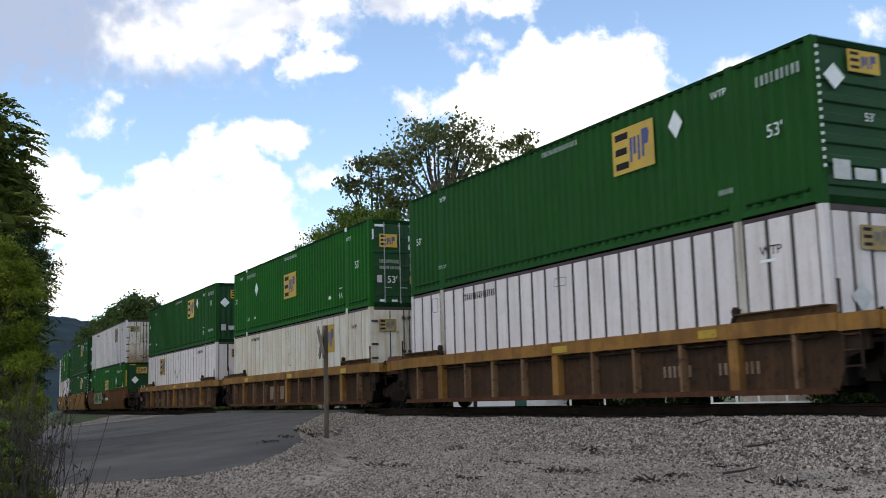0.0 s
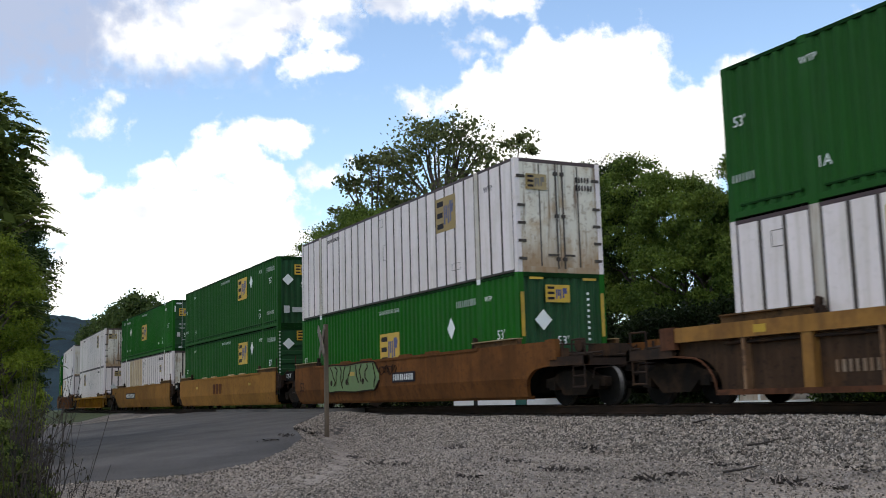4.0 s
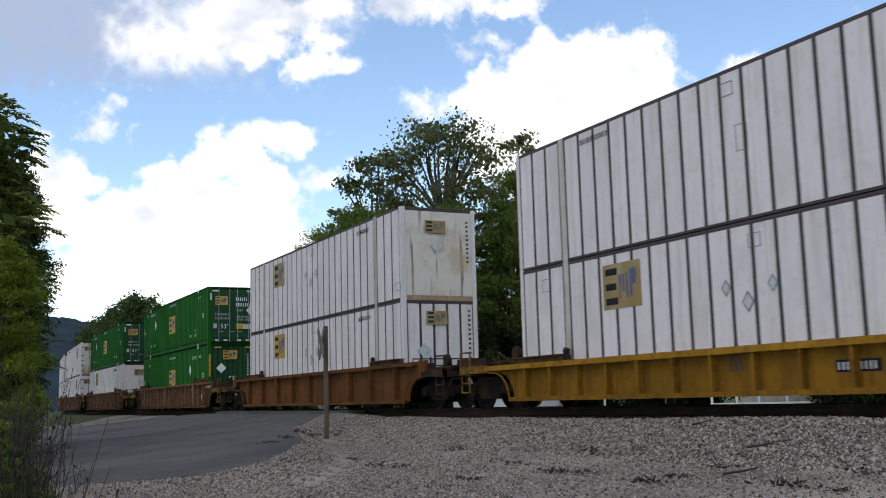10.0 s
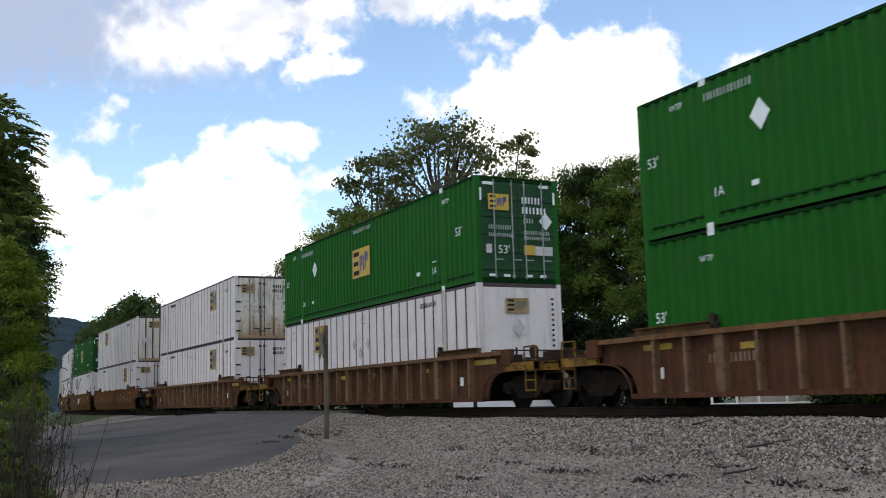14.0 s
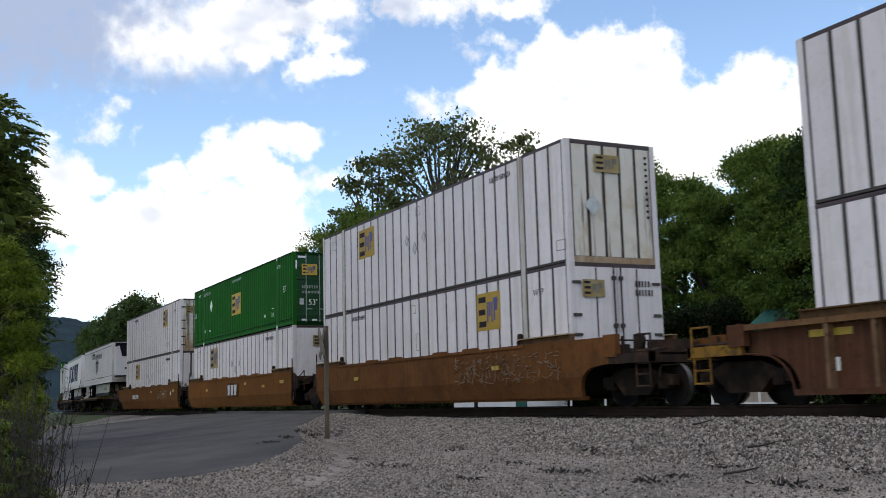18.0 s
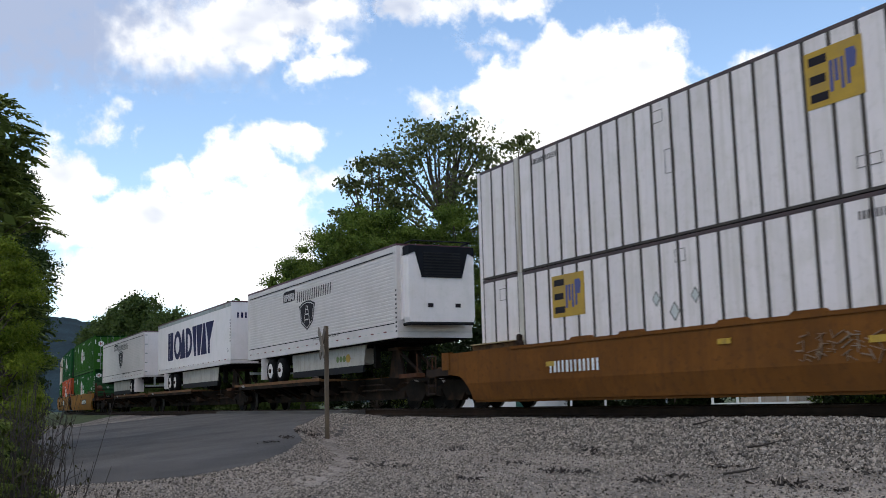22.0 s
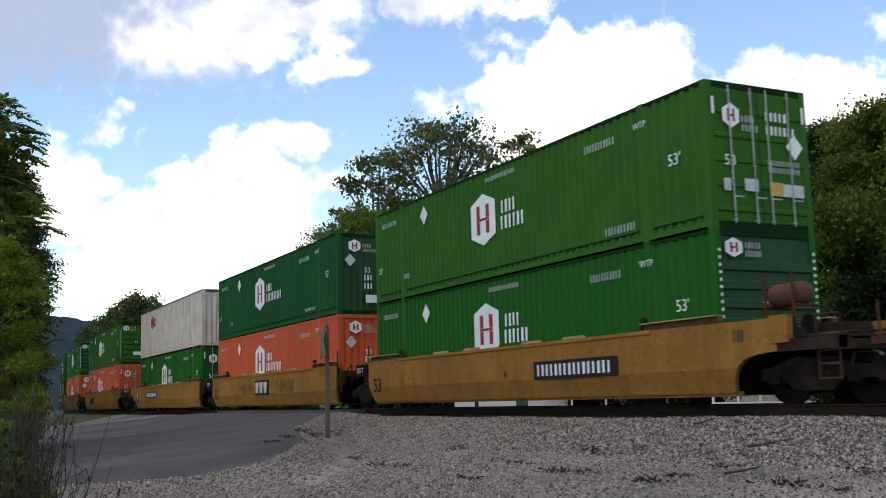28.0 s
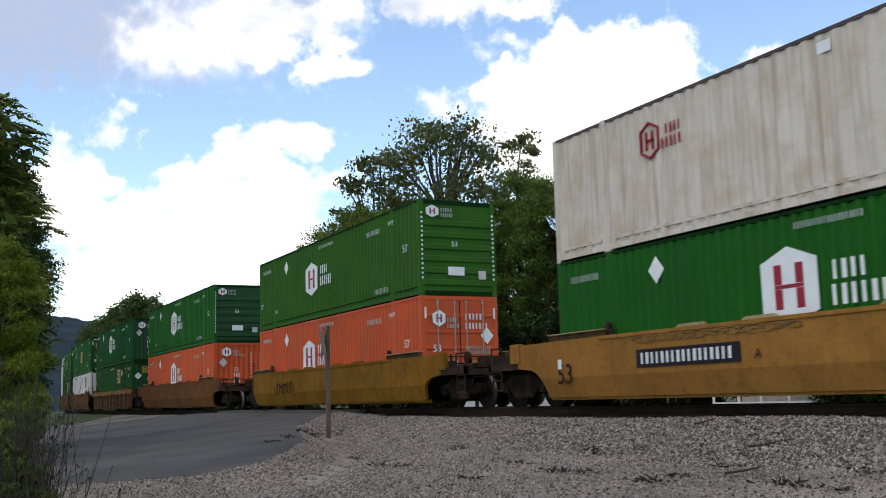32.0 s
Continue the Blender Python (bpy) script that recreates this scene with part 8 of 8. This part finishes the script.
                d = Vector((rr.uniform(-1, 1), rr.uniform(-1, 1), rr.uniform(0.2, 1))).normalized() * h * 0.22
                s.rod(p, p + d, 0.004, 4)
                for i in range(3):
                    leaf_cloud(s, rr, p + d * rr.uniform(0.4, 1), (0.04, 0.04, 0.04), 1, 0.05, 1)
            p = q
    return solo(name, s, ["dry", "grass"], Matrix.Translation((x0, y0, 0)), label, "weeds", "roadside weeds", kind="stuff")


for k, (px, dist, count, high) in enumerate([(-30, 13, 70, 2.0), (0, 12.5, 60, 1.75), (25, 12, 44, 1.35), (55, 11.5, 20, 1.0), (80, 11, 9, 0.85), (150, 10.5, 16, 0.34), (200, 10.2, 12, 0.26), (265, 10.0, 8, 0.2), (10, 17, 90, 1.8), (20, 20, 90, 1.5)]):
    weeds("weeds", px, dist, count, high, 70 + k, "tall dry brown weeds at the roadside" if high > 1 else "low dry weeds at the roadside")
for px, dist, h in ((22, 13.2, 0.95), (52, 12.6, 0.62), (84, 12.2, 0.42), (-40, 12.4, 1.5)):
    tree("bush", stand(px, dist), "dark tangled undergrowth at the roadside", 160 + px, h, 0.42, "leaf_frond", 40, 70, 0.05, 0.0, "roadside undergrowth")
tree("bush", stand(-12, 14), "low dark roadside undergrowth among dry weeds", 68, 1.15, 0.55, "leaf_dark", 50, 90, 0.05, 0.0)
twx, twy = along(165, 0, 10.5)
solo("twig", Shape().rod((0, 0, 0), (0.13, 0.10, 0.36), 0.009, 6, 0, 0.008).rod((0.13, 0.10, 0.36), (0.26, 0.18, 0.74), 0.008, 6, 0, 0.006).rod((0.26, 0.18, 0.74), (0.27, 0.19, 0.78), 0.014, 6), ["dry"], Matrix.Translation((twx, twy, ground_z(twx, twy) - 0.05)), "bare brown twig standing in the gravel", "twig")

# ---- clouds: far sheets of white puffs that drift ----
def cloud_material(name, rough, lo, hi):
    m = bpy.data.materials.new(name)
    m.use_nodes = True
    m.cycles.emission_sampling = 'NONE'
    n, l = m.node_tree.nodes, m.node_tree.links
    n.remove(n["Principled BSDF"])
    at = n.new("ShaderNodeAttribute")
    at.attribute_name = "puff"
    shade = n.new("ShaderNodeAttribute")
    shade.attribute_name = "tone"
    tc = n.new("ShaderNodeTexCoord")
    nz = n.new("ShaderNodeTexNoise")
    nz.inputs["Scale"].default_value, nz.inputs["Detail"].default_value, nz.inputs["Roughness"].default_value = 0.02, 8, 0.62
    l.new(tc.outputs["Object"], nz.inputs["Vector"])
    mad = n.new("ShaderNodeMath")
    mad.operation = 'MULTIPLY_ADD'
    mad.inputs[1].default_value = rough
    sub = n.new("ShaderNodeMath")
    sub.operation = 'SUBTRACT'
    sub.inputs[1].default_value = 0.5
    l.new(nz.outputs["Fac"], sub.inputs[0])
    l.new(sub.outputs[0], mad.inputs[0])
    l.new(at.outputs["Fac"], mad.inputs[2])
    edge = n.new("ShaderNodeMapRange")
    edge.interpolation_type = 'SMOOTHSTEP'
    edge.inputs["From Min"].default_value, edge.inputs["From Max"].default_value = lo, hi
    l.new(mad.outputs[0], edge.inputs["Value"])
    mix = n.new("ShaderNodeMix")
    mix.data_type = 'RGBA'
    mix.inputs["A"].default_value, mix.inputs["B"].default_value = (0.36, 0.43, 0.60, 1), (1, 1, 1, 1)
    l.new(shade.outputs["Fac"], mix.inputs["Factor"])
    em = n.new("ShaderNodeEmission")
    em.inputs["Strength"].default_value = CLOUD_GLOW
    l.new(mix.outputs["Result"], em.inputs["Color"])
    tr = n.new("ShaderNodeBsdfTransparent")
    ms = n.new("ShaderNodeMixShader")
    l.new(edge.outputs[0], ms.inputs[0])
    l.new(tr.outputs[0], ms.inputs[1])
    l.new(em.outputs[0], ms.inputs[2])
    l.new(ms.outputs[0], n["Material Output"].inputs["Surface"])
    return m


CLOUD_GLOW = 0.95
M["cloud"] = cloud_material("cloud", 1.5, 0.12, 0.80)
M["veil"] = cloud_material("soft cloud veil", 0.9, -0.05, 1.05)
CLOUDS = []


def cloud(cx, cy, puffs, label, drift, depth=2400.0, soft=0.55, step=5, grey=0.0, base=None, thin=1.0, shade_at=None, mat="cloud"):
    """A cloud round the direction (cx, cy) of the picture. puffs: offsets and radii in the same units (1/FOCAL radians)."""
    k = depth / FOCAL
    x0 = min(p[0] - p[2] for p in puffs) - 40
    x1 = max(p[0] + p[2] for p in puffs) + 40
    y0 = min(p[1] - p[3] for p in puffs) - 40
    y1 = max(p[1] + p[3] for p in puffs) + 40
    nx, ny = int((x1 - x0) / step), int((y1 - y0) / step)
    s, dens, shade = Shape(), [], []
    for j in range(ny + 1):
        for i in range(nx + 1):
            x, y = x0 + (x1 - x0) * i / nx, y0 + (y1 - y0) * j / ny
            wx = x + 26 * noise.noise((x * 0.018 + cx, y * 0.018, 1.7))
            wy = y + 26 * noise.noise((x * 0.018 + cx, y * 0.018, 7.7))
            d = -1.0
            for px, py, rx, ry in puffs:
                d = max(d, 1 - math.hypot((wx - px) / rx, (wy - py) / ry))
            border = min(x - x0, x1 - x, y - y0, y1 - y) / 40
            v = 0.5 + d * soft * 2.2 + 0.30 * noise.fractal((x * 0.03 + cx, y * 0.03, 2.2), 0.9, 2.0, 4)
            dens.append(v * thin * min(1, max(0, border)))
            dim = grey if shade_at is None else grey * max(0.0, 1 - math.hypot((x + cx - shade_at[0]) / shade_at[2], (y + cy - shade_at[1]) / shade_at[3]) ** 2)
            shade.append(min(1, max(0, 0.80 - dim + 0.7 * noise.fractal((x * 0.008 + cx, y * 0.011, 5.5), 0.9, 2.0, 4) - 0.12 * d)))
            s.v.append((x * k, -y * k, 0))
    for j in range(ny):
        for i in range(nx):
            a = j * (nx + 1) + i
            s.f.append((a, a + nx + 1, a + nx + 2, a + 1))
            s.m.append(0)
    me = s.mesh("cloud", [mat], True)
    for nm, vals in (("puff", dens), ("tone", shade)):
        at = me.attributes.new(nm, 'FLOAT', 'POINT')
        at.data.foreach_set("value", vals)
    base = base or aim()
    turn = base.to_3x3().to_4x4()

    def place(ax, ay):
        return Matrix.Translation(EYE + base.to_3x3() @ Vector(((ax - 784) * k, (441 - ay) * k, -depth))) @ turn
    ob = solo("cloud", me, None, place(cx, cy), label, "cloud", "clouds", kind="structure")
    CLOUDS.append((ob, place(cx, cy), place(cx + drift[0], cy + drift[1])))


def puffs(cx, cy, *rows):
    return [(x - cx, y - cy, rx, ry) for x, y, rx, ry in rows]


cloud(1000, 200, puffs(1000, 200, (950, 112, 52, 52), (1000, 150, 100, 78), (1105, 122, 70, 56), (1135, 160, 60, 60), (895, 175, 80, 46), (835, 195, 46, 36), (1050, 260, 270, 110), (1318, 150, 56, 40), (1310, 215, 120, 70), (1430, 195, 90, 58), (1510, 240, 130, 90), (1620, 230, 120, 70)),
      "large bright white cumulus cloud", (52, -20), grey=-0.45)
cloud(300, 400, puffs(300, 400, (490, 240, 58, 30), (402, 272, 52, 50), (345, 300, 36, 32), (280, 322, 40, 30), (120, 312, 46, 26), (70, 340, 60, 80), (215, 395, 170, 50), (350, 385, 150, 62), (470, 330, 40, 40), (300, 480, 240, 50), (130, 505, 60, 46), (480, 415, 66, 40)),
      "wide white cumulus cloud over the hills", (40, 4), depth=2450, grey=-0.28)
cloud(575, 310, puffs(575, 310, (575, 310, 44, 20)), "small pale cloud", (10, 4), depth=2350, soft=0.22, thin=0.8)
cloud(200, 60, puffs(200, 60, (20, 20, 300, 120), (200, 50, 180, 80), (340, 60, 120, 60), (450, 20, 160, 40)),
      "high grey cloud veil", (22, 8), depth=2520, soft=0.30, grey=1.35, mat="veil", shade_at=(40, 70, 560, 300))
cloud(320, 60, puffs(320, 60, (300, 70, 110, 50), (380, 40, 90, 50)), "soft white cloud below the grey veil", (22, 8), depth=2510, soft=0.26, grey=-0.10, mat="veil", thin=0.85)
cloud(480, 60, puffs(480, 60, (420, 42, 70, 42), (455, 66, 55, 34), (510, 26, 70, 30), (590, 18, 48, 18), (535, 112, 34, 26), (592, 108, 38, 16), (560, 70, 26, 18)),
      "torn white cloud", (22, 8), depth=2500, soft=0.30, grey=-0.2, thin=0.95)
cloud(780, 10, puffs(780, 10, (700, 15, 70, 24), (790, 14, 80, 20), (880, 5, 70, 24)), "thin white cloud strip", (30, 4), depth=2480, soft=0.3, thin=0.85)
cloud(170, 210, puffs(170, 210, (206, 176, 20, 16), (190, 196, 24, 18), (168, 218, 28, 15), (142, 232, 22, 10)), "small torn white cloud", (20, 16), depth=2350, soft=0.16, thin=0.58)
cloud(820, 95, puffs(820, 95, (862, 75, 34, 13), (815, 104, 22, 9)), "faint torn clouds", (40, 0), depth=2350, soft=0.16, thin=0.62)
cloud(740, 186, puffs(740, 186, (740, 186, 34, 24)), "faint torn cloud", (40, 0), depth=2350, soft=0.2, thin=0.8)
cloud(1548, 45, puffs(1548, 45, (1552, 45, 30, 22)), "faint torn cloud", (30, 4), depth=2350, soft=0.16, thin=0.7)

# unseen glowing broken cloud above and behind the camera, added to whiten the light
rr = random.Random(17)
for up, turns in ((34, (5, 125, 165, 205, 245, 290, 335)), (60, (20, 75, 130, 200, 260, 320)), (84, (0,))):
    for az in turns:
        d = Vector((-math.sin(radians(az)) * math.cos(radians(up)), math.cos(radians(az)) * math.cos(radians(up)), math.sin(radians(up))))
        rows = [(784 + rr.uniform(-420, 420), 441 + rr.uniform(-230, 230), rr.uniform(180, 340), rr.uniform(120, 230)) for _ in range(9)]
        cloud(784, 441, puffs(784, 441, *rows), "unseen glowing cloud sheet added to whiten the light", (30, 0), depth=2600, step=34, base=look(EYE, EYE + d))

# dry leaf litter in dark drifts on the gravel
def leaf_litter():
    rr = random.Random(33)
    s = Shape()
    for px, dist in ((965, 15.6), (1035, 18.0), (1010, 15.2), (1120, 13.2), (1180, 13.6), (1360, 12.4), (1440, 12.0), (900, 17.0), (1250, 14.8), (1500, 13.4), (545, 27.2), (525, 26.3), (500, 24.5), (560, 28.0), (470, 23.0), (700, 18.0), (820, 15.0), (620, 20.5)):
        cx, cy = along(px, 0, dist)
        for _ in range(28):
            x, y = cx + rr.gauss(0, 0.20), cy + rr.gauss(0, 0.08)
            z = ground_z(x, y) + rr.uniform(0.012, 0.045)
            q = Euler((rr.uniform(-0.7, 0.7), rr.uniform(-0.7, 0.7), rr.uniform(0, 6.3))).to_matrix()
            k = rr.uniform(0.02, 0.055)
            s.face([tuple(q @ Vector(v) * k + Vector((x, y, z))) for v in ((-1, -0.4, 0), (0.2, -0.6, 0.1), (1, 0, 0), (0.2, 0.6, 0.1))])
    solo("leaf_litter", s, ["dry"], Matrix(), "dark dry leaf litter drifted on the gravel", "leaves", kind="stuff")


leaf_litter()

# litter on the gravel: broken sticks and dark clods
rr = random.Random(91)
for px, py, dist, kind in ((1330, 822, 16.2, "stick"), (1035, 829, 18.5, "clod"), (965, 856, 15.6, "clod"), (1230, 805, 19.0, "stick"), (1120, 868, 13.2, "clod"), (1360, 868, 12.6, "clod"), (545, 765, 27.5, "clod"), (525, 772, 26.5, "clod"), (500, 792, 24, "clod"), (790, 800, 21, "clod"), (1290, 850, 13.6, "stick"), (660, 830, 18.6, "clod")):
    x, y = along(px, py, dist)
    s = Shape()
    if kind == "stick":
        s.rod((-0.22, -0.05, 0.015), (0.02, 0.02, 0.05), 0.016, 6, 0, 0.014)
        s.rod((0.02, 0.02, 0.05), (0.22, 0.03, 0.10), 0.014, 6, 0, 0.007)
        solo("stick", s, ["dry"], pose(x, y, ground_z(x, y), 0, 0, rr.uniform(20, 80)), "broken dark stick lying on the gravel", "stick", "litter")
    else:
        for k in range(9):
            a = Vector((rr.uniform(-0.22, 0.22), rr.uniform(-0.15, 0.15), 0.0))
            s.rod(a, a + Vector((rr.uniform(-0.14, 0.14), rr.uniform(-0.1, 0.1), rr.uniform(0.03, 0.09))), 0.02, 5, 0, 0.006)
        solo("dead_weed", s, ["dry"], Matrix.Translation((x, y, ground_z(x, y))), "clump of dead dark weeds on the gravel", "weeds", "litter", kind="stuff")


# ---- what moves ----
def motions():
    for ob, s, z in MOVING:
        rows = []
        for k in range(33):
            at = s + run(k)
            if k % 2 == 0 or (at < BEND_X + 30 and s + run(32) > -220):      # closer steps on the curve
                x, y, turn = on_track(at)
                rows.append((float(k), pose(x, y, z, 0, 0, turn)))
        walk(ob, rows)
    # wheels turn at every step of the film; alike wheelsets share their keys
    for k in (0, 1):
        group = [w for j, w in BOGIE_SPIN if j == k]
        dx = (-0.88, 0.88)[k]
        rows = []
        for f in range(0, 961):
            t = f / FPS
            rows.append((t, pose(dx, 0, 0.44, 0, math.degrees(run(t) / 0.44) % 360, 0)))
        walk(group[0], rows)
        first = group[0].animation_data
        for w in group[1:]:
            w.rotation_mode = "QUATERNION"
            keys = w.animation_data_create()
            keys.action = first.action
            keys.action_slot = first.action_slot
    for ob, a, c in CLOUDS:
        walk(ob, [(0.0, a), (16.0, a.lerp(c, 0.5)), (32.0, c)])


motions()
